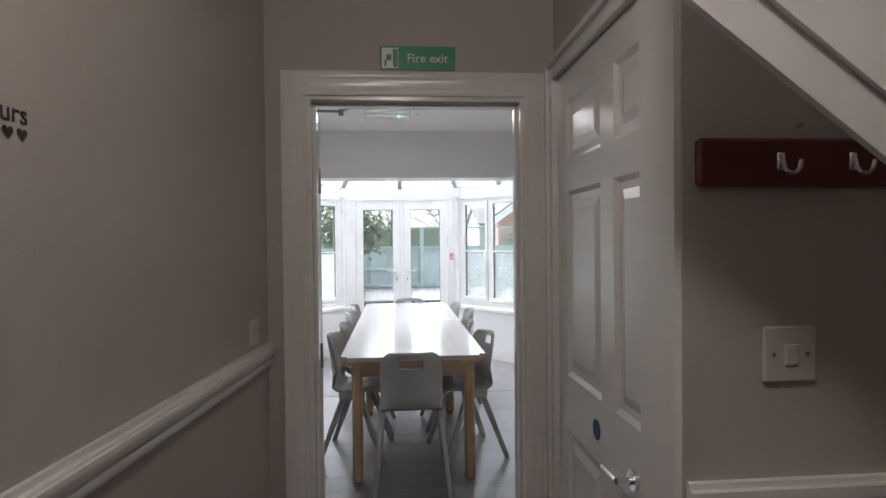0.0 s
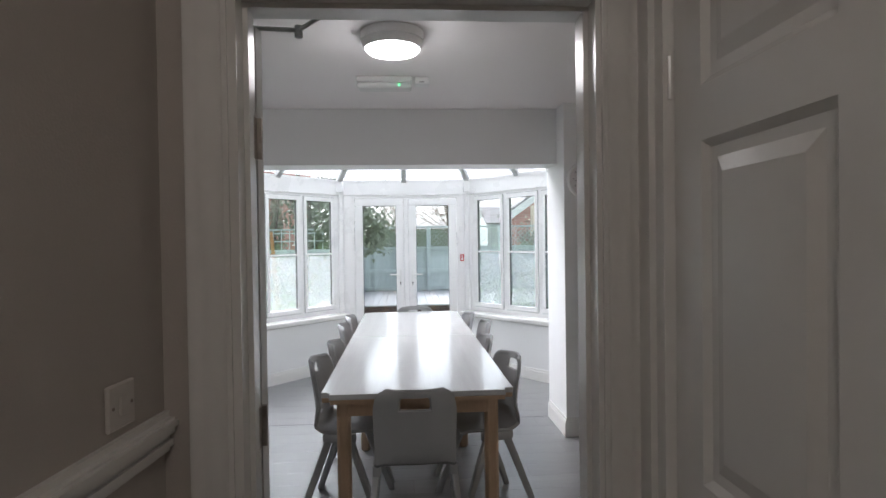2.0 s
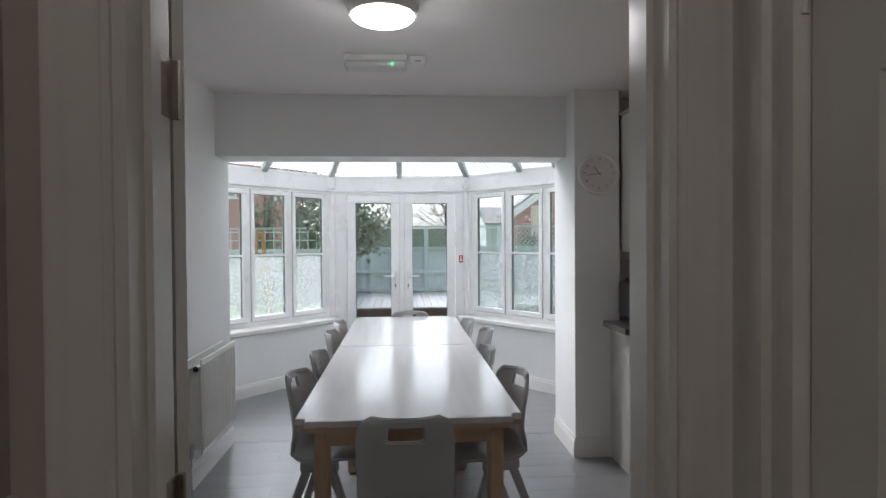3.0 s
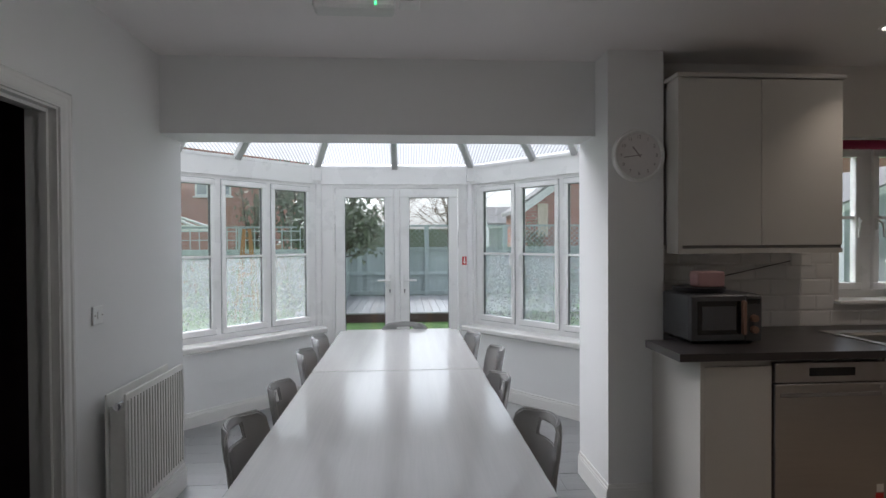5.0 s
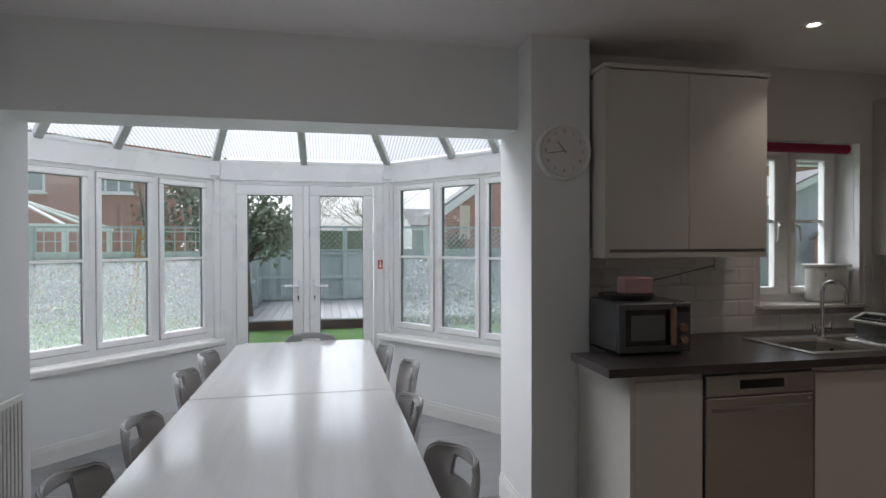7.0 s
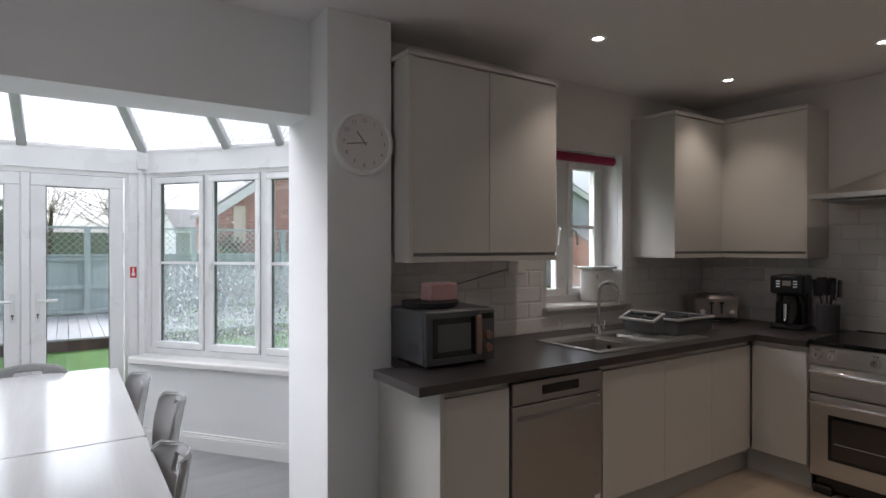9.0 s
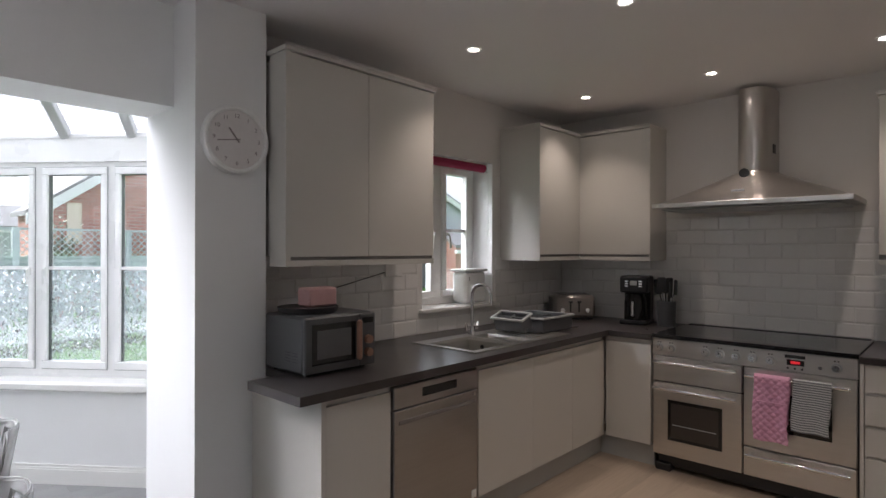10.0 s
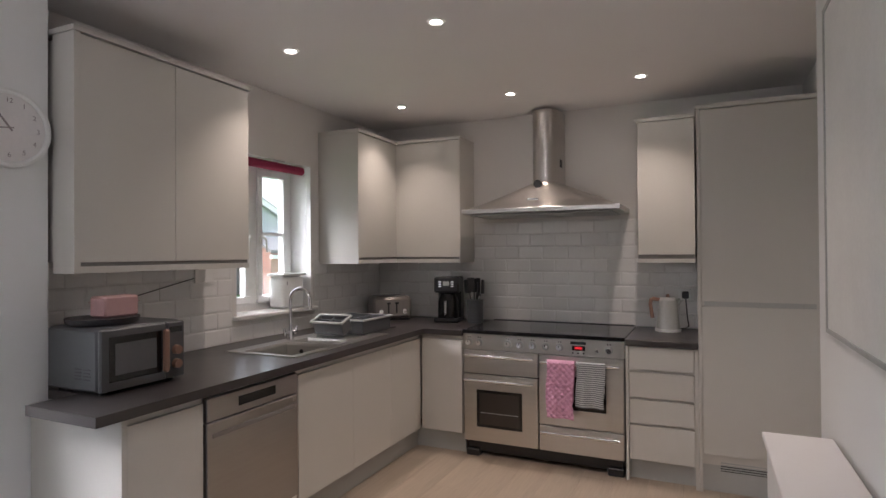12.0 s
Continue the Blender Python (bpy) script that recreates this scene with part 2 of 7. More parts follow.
M = {
    "hall_paint": mat("hall_paint", (0.50, 0.46, 0.42), 0.75, vary=0.03, scale=1.5, fine=180, bump=0.10),
    "wall_paint": mat("wall_paint", (0.80, 0.80, 0.79), 0.75, vary=0.02, scale=1.2, fine=180, bump=0.10),
    "kitchen_paint": mat("kitchen_paint", (0.78, 0.75, 0.72), 0.75, vary=0.02, scale=1.2, fine=180, bump=0.10),
    "ceiling_paint": mat("ceiling_paint", (0.85, 0.82, 0.81), 0.85, vary=0.02, scale=1.0, fine=150, bump=0.06),
    "gloss": mat("white_gloss_paint", (0.78, 0.77, 0.74), 0.22, vary=0.01, scale=3, fine=30, bump=0.015),
    "upvc": mat("white_upvc", (0.88, 0.875, 0.865), 0.28, vary=0.015, scale=3, bump=0.0),
    "seal": mat("grey_rubber_seal", (0.12, 0.12, 0.12), 0.7, bump=0),
    "bar": mat("grey_roof_bar", (0.42, 0.43, 0.42), 0.45, bump=0),
    "vinyl": mat("grey_oak_vinyl", (0.43, 0.35, 0.27), 0.36, vary=0.16, scale=5, fine=45, bump=0.05, stretch=(0.12, 1.6, 1), piece=0.05),
    "vinyl_grey": mat("slate_grey_vinyl", (0.215, 0.215, 0.215), 0.30, vary=0.14, scale=5, fine=45, bump=0.05, stretch=(0.12, 1.6, 1), piece=0.05),
    "screed": mat("dark_subfloor", (0.16, 0.145, 0.13), 0.8),
    "carpet": mat("hall_carpet", (0.20, 0.18, 0.17), 0.95, vary=0.15, scale=20, fine=400, bump=0.5),
    "table": mat("pale_grain_laminate", (0.56, 0.555, 0.545), 0.155, spec=0.95, vary=0.05, scale=7, fine=45, bump=0.008, stretch=(3.0, 0.12, 1)),
    "beech": mat("beech_wood", (0.48, 0.33, 0.21), 0.42, vary=0.12, scale=8, fine=70, bump=0.05, stretch=(4, 4, 0.25)),
    "shell": mat("grey_polypropylene", (0.41, 0.41, 0.405), 0.20, vary=0.04, scale=8, fine=250, bump=0.02),
    "unit": mat("matt_cashmere_unit", (0.60, 0.575, 0.53), 0.42, vary=0.02, scale=2, fine=90, bump=0.02),
    "plinth": mat("grey_plinth", (0.46, 0.46, 0.44), 0.5, vary=0.03),
    # Dark colour put in for the shade inside grip gaps and slots.
    "shade": mat("recess_shade", (0.24, 0.23, 0.22), 0.6),
    "worktop": mat("dark_laminate_worktop", (0.048, 0.041, 0.040), 0.29, vary=0.06, scale=5, fine=120, bump=0.0),
    "steel": mat("brushed_steel", (0.62, 0.60, 0.57), 0.30, metal=1.0, vary=0.05, scale=4, fine=90, bump=0.04, stretch=(1, 1, 14)),
    "steel_v": mat("brushed_steel_hood", (0.60, 0.57, 0.54), 0.30, metal=1.0, vary=0.05, scale=4, fine=90, bump=0.04, stretch=(14, 14, 1)),
    "chrome": mat("chrome", (0.82, 0.82, 0.83), 0.08, metal=1.0, bump=0),
    "black": mat("black_plastic", (0.022, 0.022, 0.024), 0.35, bump=0.02),
    "blackglass": mat("black_glass", (0.012, 0.012, 0.013), 0.06, bump=0),
    "smoked": mat("smoked_oven_glass", (0.05, 0.042, 0.038), 0.08, bump=0),
    "mw": mat("grey_microwave", (0.085, 0.086, 0.09), 0.42, bump=0.03),
    "mwwin": mat("microwave_window", (0.10, 0.10, 0.105), 0.2, bump=0.02),
    "woodgrip": mat("copper_wood_grip", (0.30, 0.165, 0.115), 0.35),
    "pink": mat("dusty_pink", (0.55, 0.33, 0.32), 0.5),
    "towelpink": mat("pink_quilt", (0.68, 0.36, 0.50), 0.95, vary=0.12, scale=30, fine=200, bump=0.3),
    "towelgrey": mat("striped_towel", (0.55, 0.55, 0.55), 0.95, vary=0.1, scale=30, fine=250, bump=0.4),
    "stripe": mat("dark_towel_stripe", (0.16, 0.17, 0.18), 0.95),
    "tile": mat("cream_glazed_tile", (0.85, 0.83, 0.805), 0.13, vary=0.03, scale=5, fine=30, bump=0.02, piece=0.04),
    "grout": mat("pale_grout", (0.70, 0.68, 0.65), 0.9, bump=0.1),
    "mahogany": mat("red_mahogany", (0.13, 0.028, 0.018), 0.3, vary=0.25, scale=6, fine=60, stretch=(0.3, 3, 3), bump=0.04),
    "green": mat("sign_green", (0.03, 0.28, 0.12), 0.4, bump=0),
    "white": mat("white_plastic", (0.82, 0.82, 0.80), 0.35, bump=0),
    "ink": mat("dark_grey_vinyl_lettering", (0.04, 0.035, 0.035), 0.5, bump=0),
    "red": mat("red_plastic", (0.55, 0.03, 0.03), 0.4, bump=0),
    "blue": mat("blue_sticker", (0.02, 0.06, 0.22), 0.5, bump=0),
    "brass": mat("worn_steel_hinge", (0.36, 0.32, 0.28), 0.45, metal=0.9, vary=0.2, scale=30),
    "radiator": mat("radiator_enamel", (0.80, 0.79, 0.75), 0.35, bump=0),
    # Darkness of the unlit side room, put into the surface colour.
    "unlit_plum": mat("unlit_room_dark", (0.09, 0.06, 0.075), 0.8),
    "numeral": mat("grey_numeral", (0.30, 0.26, 0.26), 0.5, bump=0),
    "taupe": mat("taupe_metal", (0.30, 0.27, 0.25), 0.36, metal=0.6, bump=0.02),
    "clockface": mat("clock_face", (0.72, 0.69, 0.68), 0.4, bump=0),
    "redblind": mat("crimson_blind", (0.30, 0.02, 0.07), 0.8, vary=0.1, fine=200),
    "grass": mat("lawn", (0.075, 0.17, 0.03), 0.9, vary=0.35, scale=3, fine=80, bump=0.6),
    "deck": mat("weathered_deck", (0.42, 0.42, 0.43), 0.7, vary=0.18, scale=4, fine=60, stretch=(0.3, 3, 3), piece=0.12),
    "deckside": mat("brown_deck_fascia", (0.065, 0.036, 0.03), 0.8, vary=0.2),
    "fence": mat("sage_green_fence", (0.47, 0.535, 0.525), 0.8, vary=0.2, scale=3, fine=50, stretch=(3, 3, 0.3), piece=0.16),
    "brick": brick_mat("red_brick"),
    "render_grey": mat("pale_grey_render", (0.46, 0.48, 0.50), 0.9, vary=0.1, scale=2, fine=60, bump=0.2),
    # White switch plastic with the hall's dimness put into its colour.
    "dim_white": mat("dimmed_white_switch_plastic", (0.60, 0.56, 0.52), 0.4, bump=0),
    # Grey of the sash seal, with the shadow gap beside it painted in.
    "gasket_shade": mat("grey_gasket_shade", (0.30, 0.31, 0.31), 0.6, bump=0),
    "roof": mat("grey_roof_tile", (0.22, 0.21, 0.21), 0.85, vary=0.3, scale=10),
    "fascia": mat("white_fascia", (0.78, 0.78, 0.77), 0.5),
    # Pale grey puts the bright reflection on distant panes into their colour.
    "pane_far": mat("far_glass_reflection", (0.34, 0.37, 0.40), 0.08, bump=0),
    "bark": mat("bark", (0.10, 0.075, 0.055), 0.9, vary=0.3, scale=20, bump=0.5),
    "leaf": mat("evergreen_leaf", (0.155, 0.185, 0.12), 0.35, vary=0.3, scale=8),
    "leaf_pale": mat("olive_leaf", (0.18, 0.20, 0.13), 0.45, vary=0.3, scale=8),
    "twig": mat("bare_twig", (0.24, 0.18, 0.14), 0.9, vary=0.2),
    "obelisk": mat("warm_timber", (0.46, 0.24, 0.10), 0.7, vary=0.15),
    "glass": clear_glass("window_glass"),
    "film": film_glass("pebbled_privacy_film"),
    "sheet": sheet("opal_roof_sheet"),
    "light_on": glow("lit_diffuser", (1.0, 0.96, 0.9), 5.0),
    "spot_on": glow("lit_downlight", (1.0, 0.9, 0.75), 12.0),
    "led_green": glow("green_led", (0.1, 1.0, 0.3), 1.2),
    "led_red": glow("red_display", (0.5, 0.015, 0.02), 0.2),
    "opal": mat("opal_cover", (0.70, 0.70, 0.68), 0.3, bump=0),
    "bigkraft": mat("pale_window_blind", (0.70, 0.60, 0.48), 0.8),
    "steel_dull": mat("dull_appliance_steel", (0.40, 0.39, 0.38), 0.36, metal=1.0, vary=0.05, scale=4, fine=90, bump=0.04, stretch=(1, 1, 14)),
}


# ---- mesh helpers ----
def box(bm, x0, y0, z0, x1, y1, z1, bevel=0.0, seg=1):
    r = bmesh.ops.create_cube(bm, size=1.0)["verts"]
    for v in r:
        v.co = Vector(((x0 + x1) / 2 + v.co.x * (x1 - x0), (y0 + y1) / 2 + v.co.y * (y1 - y0), (z0 + z1) / 2 + v.co.z * (z1 - z0)))
    if bevel:
        e = {e for v in r for e in v.link_edges}
        bmesh.ops.bevel(bm, geom=list(e), offset=bevel, segments=seg, affect="EDGES", profile=0.5)
    return r


def rod(bm, a, b, r0, r1=None, seg=12):
    a, b = Vector(a), Vector(b)
    d = b - a
    m = Matrix.Translation((a + b) / 2) @ d.to_track_quat("Z", "Y").to_matrix().to_4x4()
    bmesh.ops.create_cone(bm, cap_ends=True, segments=seg, radius1=r0, radius2=r0 if r1 is None else r1, depth=d.length, matrix=m)


def tube(bm, pts, r, seg=10):
    for a, b in zip(pts, pts[1:]):
        rod(bm, a, b, r, seg=seg)


def prism(bm, poly, z0, z1):
    """A flat outline in x and y, raised from z0 to z1."""
    lo = [bm.verts.new((x, y, z0)) for x, y in poly]
    hi = [bm.verts.new((x, y, z1)) for x, y in poly]
    bm.faces.new(lo[::-1])
    bm.faces.new(hi)
    for i in range(len(poly)):
        j = (i + 1) % len(poly)
        bm.faces.new((lo[i], lo[j], hi[j], hi[i]))
    bmesh.ops.recalc_face_normals(bm, faces=bm.faces[:])


def disc(bm, place, r, depth, axis="Z", seg=32, r2=None):
    place = Vector(place)
    d = {"X": Vector((1, 0, 0)), "Y": Vector((0, 1, 0)), "Z": Vector((0, 0, 1))}[axis] * depth
    rod(bm, place, place + d, r, r2, seg)


def solid(*boxes, bevel=0.0):
    bm = bmesh.new()
    for b in boxes:
        box(bm, *b, bevel=bevel)
    return bm


def link(name, bm, material, smooth=False):
    me = bpy.data.meshes.new(name)
    bm.to_mesh(me)
    bm.free()
    if smooth:
        me.polygons.foreach_set("use_smooth", [True] * len(me.polygons))
        me.set_sharp_from_angle(angle=radians(38))
    me.materials.append(material)
    return new(name, me)


ROOT = {}


def part(name, bm, material, parent, label="", smooth=False):
    """One mesh under a thing or a part; its coordinates are the world's where the thing was set up so."""
    shift = ROOT.get(parent.name)
    if shift is not None:
        bmesh.ops.translate(bm, verts=bm.verts[:], vec=-shift)
    ob = link(name, bm, material, smooth)
    ob.parent = parent
    if shift is not None:
        ROOT[ob.name] = shift
    return tagged(ob, label)


def thing(name, label, category, base, group="", local=False):
    """An Empty at the thing's base. local: the parts' coordinates start there."""
    ob = new(name)
    ob.empty_display_size = 0.1
    ob.location = base
    if not local:
        ROOT[ob.name] = Vector(base)
    return tagged(ob, label, category, group)


def setting(name, bm, material, label="", smooth=False):
    return tagged(link(name, bm, material, smooth), label, kind="structure")


def pieces(name, mesh, parent, places, material):
    """Alike pieces on one mesh."""
    for m in places:
        ob = new(name, mesh)
        ob.parent = parent
        ob.matrix_basis = m


def mesh_of(name, bm, material):
    me = bpy.data.meshes.new(name)
    bm.to_mesh(me)
    bm.free()
    me.materials.append(material)
    return me


def lettering(name, text, size, m, material, parent, align="CENTER"):
    cu = bpy.data.curves.new(name, "FONT")
    cu.body, cu.size, cu.extrude, cu.align_x, cu.align_y = text, size, 0.0006, align, "CENTER"
    tmp = new("tmp_text", cu)
    me = bpy.data.meshes.new_from_object(tmp)
    bpy.data.objects.remove(tmp)
    bpy.data.curves.remove(cu)
    me.materials.clear()
    me.materials.append(material)
    me.transform(m)
    ob = new(name, me)
    shift = ROOT.get(parent.name)
    if shift is not None:
        me.transform(Matrix.Translation(-shift))
        ROOT[ob.name] = shift
    ob.parent = parent
    return ob


# ---- structure ----
DF = -0.14                                          # level of the diner, bay and hall floors; the kitchen floor is at 0
HX0, HX1, DY0, DY1 = 3.592, 4.66, 4.045, 4.19        # hall walls; the wall between hall and diner
OX0, OX1, OZ = 3.735, 4.592, 2.03                    # rough opening of the hall doorway
KX0, KX1, KY1, NY = 2.79, 8.72, 7.47, 7.78          # diner's side wall, kitchen's far side wall, window wall, outer face
PX0, PX1, PY = 5.405, 5.737, 7.25                   # pier

HALL = Matrix.Translation((HX0, DY0, 0)) @ Matrix.Rotation(radians(-5.0), 4, "Z") @ Matrix.Translation((-HX0, -DY0, 0))   # the hall's long wall runs slightly askew


def moved(bm, m):
    bm.transform(m)
    return bm


setting("wall_hall_side", moved(solid((HX0 - 0.12, -0.9, DF, HX0, DY0, CEIL)), HALL), M["hall_paint"])
setting("wall_hall_end", solid((3.03, -1.02, DF, 6.0, -0.9, CEIL)), M["hall_paint"])
setting("wall_under_stairs", solid((4.555, 2.76, DF, 6.0, 2.88, CEIL)), M["hall_paint"])
setting("wall_stairs_side", solid((5.9, -0.9, DF, 6.0, 2.76, CEIL)), M["hall_paint"])
setting("wall_cupboard", solid((HX1 + 0.04, 2.88, 2.06, 4.80, DY0, CEIL), (HX1 + 0.04, 3.90, DF, 4.80, DY0, 2.06), (HX1 + 0.15, 2.88, DF, HX1 + 0.2, 3.90, 2.06)), M["hall_paint"])
setting("trim", solid((HX1 - 0.006, 3.946, DF, HX1 + 0.042, DY0 - 0.001, 2.115)), M["gloss"], "white painted corner post by the doorway")
setting("wall_doorway_hall", solid((HX0 - 0.14, DY0, DF, OX0, DY0 + 0.07, CEIL), (OX1, DY0, DF, 4.80, DY0 + 0.07, CEIL), (OX0, DY0, OZ, OX1, DY0 + 0.07, CEIL)), M["hall_paint"])
setting("wall_doorway_diner", solid((KX0, DY0 + 0.07, DF, OX0, DY1, CEIL), (OX1, DY0 + 0.07, DF, KX1, DY1, CEIL), (OX0, DY0 + 0.07, OZ, OX1, DY1, CEIL)), M["wall_paint"])
LY0, LY1, LZ = 5.55, 6.50, 2.02
setting("wall_diner_side", solid((KX0 - 0.12, DY0 + 0.07, DF, KX0, LY0, CEIL), (KX0 - 0.12, LY1, DF, KX0, NY, CEIL), (KX0 - 0.12, LY0, LZ, KX0, LY1, CEIL)), M["wall_paint"])
# Side room beyond the doorway: coloured dark throughout because no lamp lights it.
setting("wall_dark_room", solid((1.2, 4.6, DF, 1.3, 7.4, CEIL), (1.3, 4.6, DF, KX0 - 0.12, 4.7, CEIL), (1.3, 7.3, DF, KX0 - 0.12, 7.4, CEIL)), M["unlit_plum"])
setting("wall_boxing", solid((5.30, DY1, DF, 7.11, 4.36, CEIL)), M["wall_paint"])
setting("beam", solid((KX0, KY1, 2.082, PX0, NY, CEIL)), M["wall_paint"])
setting("pier", solid((PX0, PY, DF, PX1, NY, CEIL)), M["wall_paint"])
WX0, WX1, WZ0, WZ1 = 6.99, 7.74, 1.045, 2.09
setting("wall_window", solid((PX1, KY1, 0, WX0, NY, CEIL), (WX1, KY1, 0, KX1 + 0.15, NY, CEIL), (WX0, KY1, 0, WX1, NY, WZ0), (WX0, KY1, WZ1, WX1, NY, CEIL)), M["kitchen_paint"])
setting("wall_cooker", solid((KX1, DY0 + 0.07, 0, KX1 + 0.15, KY1, CEIL)), M["kitchen_paint"])
setting("ceiling", solid((KX0 - 0.12, DY1 - 0.1, CEIL, KX1 + 0.15, NY, CEIL + 0.15)), M["ceiling_paint"])
HALL_PLAN = [(3.03, -1.02), (6.0, -1.02), (6.0, DY0 + 0.045), (3.472, DY0 + 0.045)]
bm = bmesh.new()
prism(bm, HALL_PLAN, CEIL, CEIL + 0.15)
setting("ceiling_hall", bm, M["ceiling_paint"])
setting("ceiling_dark_room", solid((1.2, 4.6, CEIL, KX0 - 0.12, 7.4, CEIL + 0.1)), M["unlit_plum"])
bm = bmesh.new()
prism(bm, HALL_PLAN, DF - 0.1, DF)
setting("floor_hall", bm, M["carpet"])
setting("floor_dark_room", solid((1.2, 4.6, DF - 0.1, KX0 - 0.12, 7.4, DF)), M["unlit_plum"])

# conservatory outline: two slanting sides and the door side
BC0, BC1, BY = 3.294, 4.948, 10.16
BL, BR = Vector((1.78, 8.52)), Vector((6.22, 8.53))
floor = setting("floor", solid((KX0, DY0 + 0.05, DF - 0.1, 5.67, NY, DF - 0.004), (5.67, DY0 + 0.07, DF - 0.1, KX1, NY, -0.004)), M["screed"])
bm = bmesh.new()
prism(bm, [(BL.x, NY), (BR.x, NY), (BR.x, BR.y), (BC1, BY), (BC0, BY), (BL.x, BL.y)], DF - 0.1, DF - 0.004)
bay_floor = setting("floor_conservatory", bm, M["screed"])


def side_frame(a, b):
    """A matrix whose x runs from a to b along a wall of the bay, y outwards, z up."""
    d = (Vector(b) - Vector(a)).normalized()
    out = Vector((-d.y, d.x))
    return Matrix(((d.x, out.x, 0, a[0]), (d.y, out.y, 0, a[1]), (0, 0, 1, 0), (0, 0, 0, 1))), (Vector(b) - Vector(a)).length


FL, LL = side_frame((BL.x, BL.y), (BC0, BY))
FM, LM = side_frame((BC0, BY), (BC1, BY))
FR, LR = side_frame((BC1, BY), (BR.x, BR.y))
HEAD, SILL, EAVE0, EAVE1 = 2.045, 0.55, 2.06, 2.245


for nm, m, ln in (("wall_bay_west", FL, LL), ("wall_bay_east", FR, LR)):
    setting(nm, moved(solid((0, -0.16, DF, ln, 0.25, SILL - 0.066)), m), M["wall_paint"])
    ro = moved(solid((0, -0.025, EAVE0 - 0.012, ln, 0.16, EAVE1), (0, -0.032, EAVE1 - 0.03, ln, -0.025, EAVE1 - 0.012)), m)
    setting("eaves_beam", ro, M["upvc"])
setting("eaves_beam", moved(solid((0, -0.025, EAVE0 - 0.012, LM, 0.16, EAVE1), (0, -0.032, EAVE1 - 0.03, LM, -0.025, EAVE1 - 0.012)), FM), M["upvc"])
setting("wall_bay_return_west", solid((BL.x - 0.2, NY - 0.2, DF, BL.x, BL.y + 0.12, EAVE1), (BL.x, NY - 0.2, DF, KX0 - 0.12, NY, 3.0)), M["wall_paint"])
setting("wall_bay_return_east", solid((BR.x, NY, DF, BR.x + 0.2, BR.y + 0.12, EAVE1), (PX0, NY, DF, BR.x, NY + 0.012, 3.0), (KX0 - 0.12, NY, 2.095, PX0, NY + 0.012, 3.0)), M["wall_paint"])

# bay windows
WEST, EAST = 0.53, 0.54


def bay_window(m, length, offset, label, handles, PITCH):
    w = thing("window_1", label, "window", (0, 0, 0), local=True)
    w.matrix_world = m
    tagged(w, kind="structure")
    xs = [offset + i * PITCH for i in range(4)]
    b = bmesh.new()
    box(b, 0, 0.001, SILL - 0.063, length, 0.07, SILL + 0.045)
    box(b, 0, 0, HEAD - 0.03, length, 0.07, HEAD + 0.004)
    ends = [(0.0, xs[0] - 0.03)] if offset > 0.05 else []
    for x in xs:
        if x < length - 0.05:
            ends.append((x - 0.02, x + 0.035))
    ends.append((length - 0.10, length))
    for a, c in ends:
        box(b, max(a, 0), 0.0, SILL + 0.045, min(c, length), 0.07, HEAD - 0.03)
    part("window_frame", b, M["upvc"], w)
    for i, x in enumerate(xs):
        x0, x1 = x + 0.038, min(x + PITCH - 0.023, length - 0.105)
        if x1 - x0 < 0.12:
            continue
        s = solid((x0, -0.018, SILL + 0.05, x1, 0.045, SILL + 0.105), (x0, -0.018, HEAD - 0.085, x1, 0.045, HEAD - 0.034),
                  (x0, -0.018, SILL + 0.105, x0 + 0.042, 0.045, HEAD - 0.085), (x1 - 0.042, -0.018, SILL + 0.105, x1, 0.045, HEAD - 0.085), bevel=0.006)
        sash = part("sash", s, M["upvc"], w)
        e, q = 0.0045, 0.001
        # Strip round the sash: seal and shadow gap drawn as one grey line.
        part("gasket_shade", solid((x0 - e, -0.004, SILL + 0.05 - e, x1 + e, 0.003, SILL + 0.05 - q), (x0 - e, -0.004, HEAD - 0.034 + q, x1 + e, 0.003, HEAD - 0.034 + e), (x0 - e, -0.004, SILL + 0.05 - q, x0 - q, 0.003, HEAD - 0.034 + q), (x1 + q, -0.004, SILL + 0.05 - q, x1 + e, 0.003, HEAD - 0.034 + q)), M["gasket_shade"], w, "thin grey strip for the seal and its shadow gap")
        part("seal", solid((x0 + 0.040, 0.0, SILL + 0.101, x0 + 0.046, 0.03, HEAD - 0.081), (x1 - 0.046, 0.0, SILL + 0.101, x1 - 0.04, 0.03, HEAD - 0.081), (x0 + 0.05, 0.0, HEAD - 0.089, x1 - 0.05, 0.03, HEAD - 0.083)), M["seal"], sash)
        zm = 1.305
        part("glazing_bar", solid((x0 + 0.042, -0.006, zm - 0.011, x1 - 0.042, 0.03, zm + 0.011)), M["upvc"], sash)
        g = part("pane", solid((x0 + 0.036, 0.012, zm, x1 - 0.036, 0.018, HEAD - 0.08)), M["glass"], sash)
        f = part("pane", solid((x0 + 0.036, 0.012, SILL + 0.10, x1 - 0.036, 0.018, zm)), M["film"], sash, "pebbled privacy film pane")
        g.visible_shadow = f.visible_shadow = False
        if handles:
            hx = x1 - 0.028 if i % 2 == 0 else x0 + 0.028
            b = solid((hx - 0.012, -0.034, 1.25, hx + 0.012, -0.018, 1.31), bevel=0.004)
            box(b, hx - 0.008, -0.048, 1.19, hx + 0.008, -0.034, 1.30, bevel=0.005)
            part("window_handle", b, M["white"], sash, "white lever handle")
    return w


bay_window(FL, LL, LL - 0.612 - 3 * WEST, "white casement windows, lower panes filmed, above the bay sill", True, WEST)
bay_window(FR, LR, 0.105, "white casement windows, lower panes filmed, in the garden bay", True, EAST)

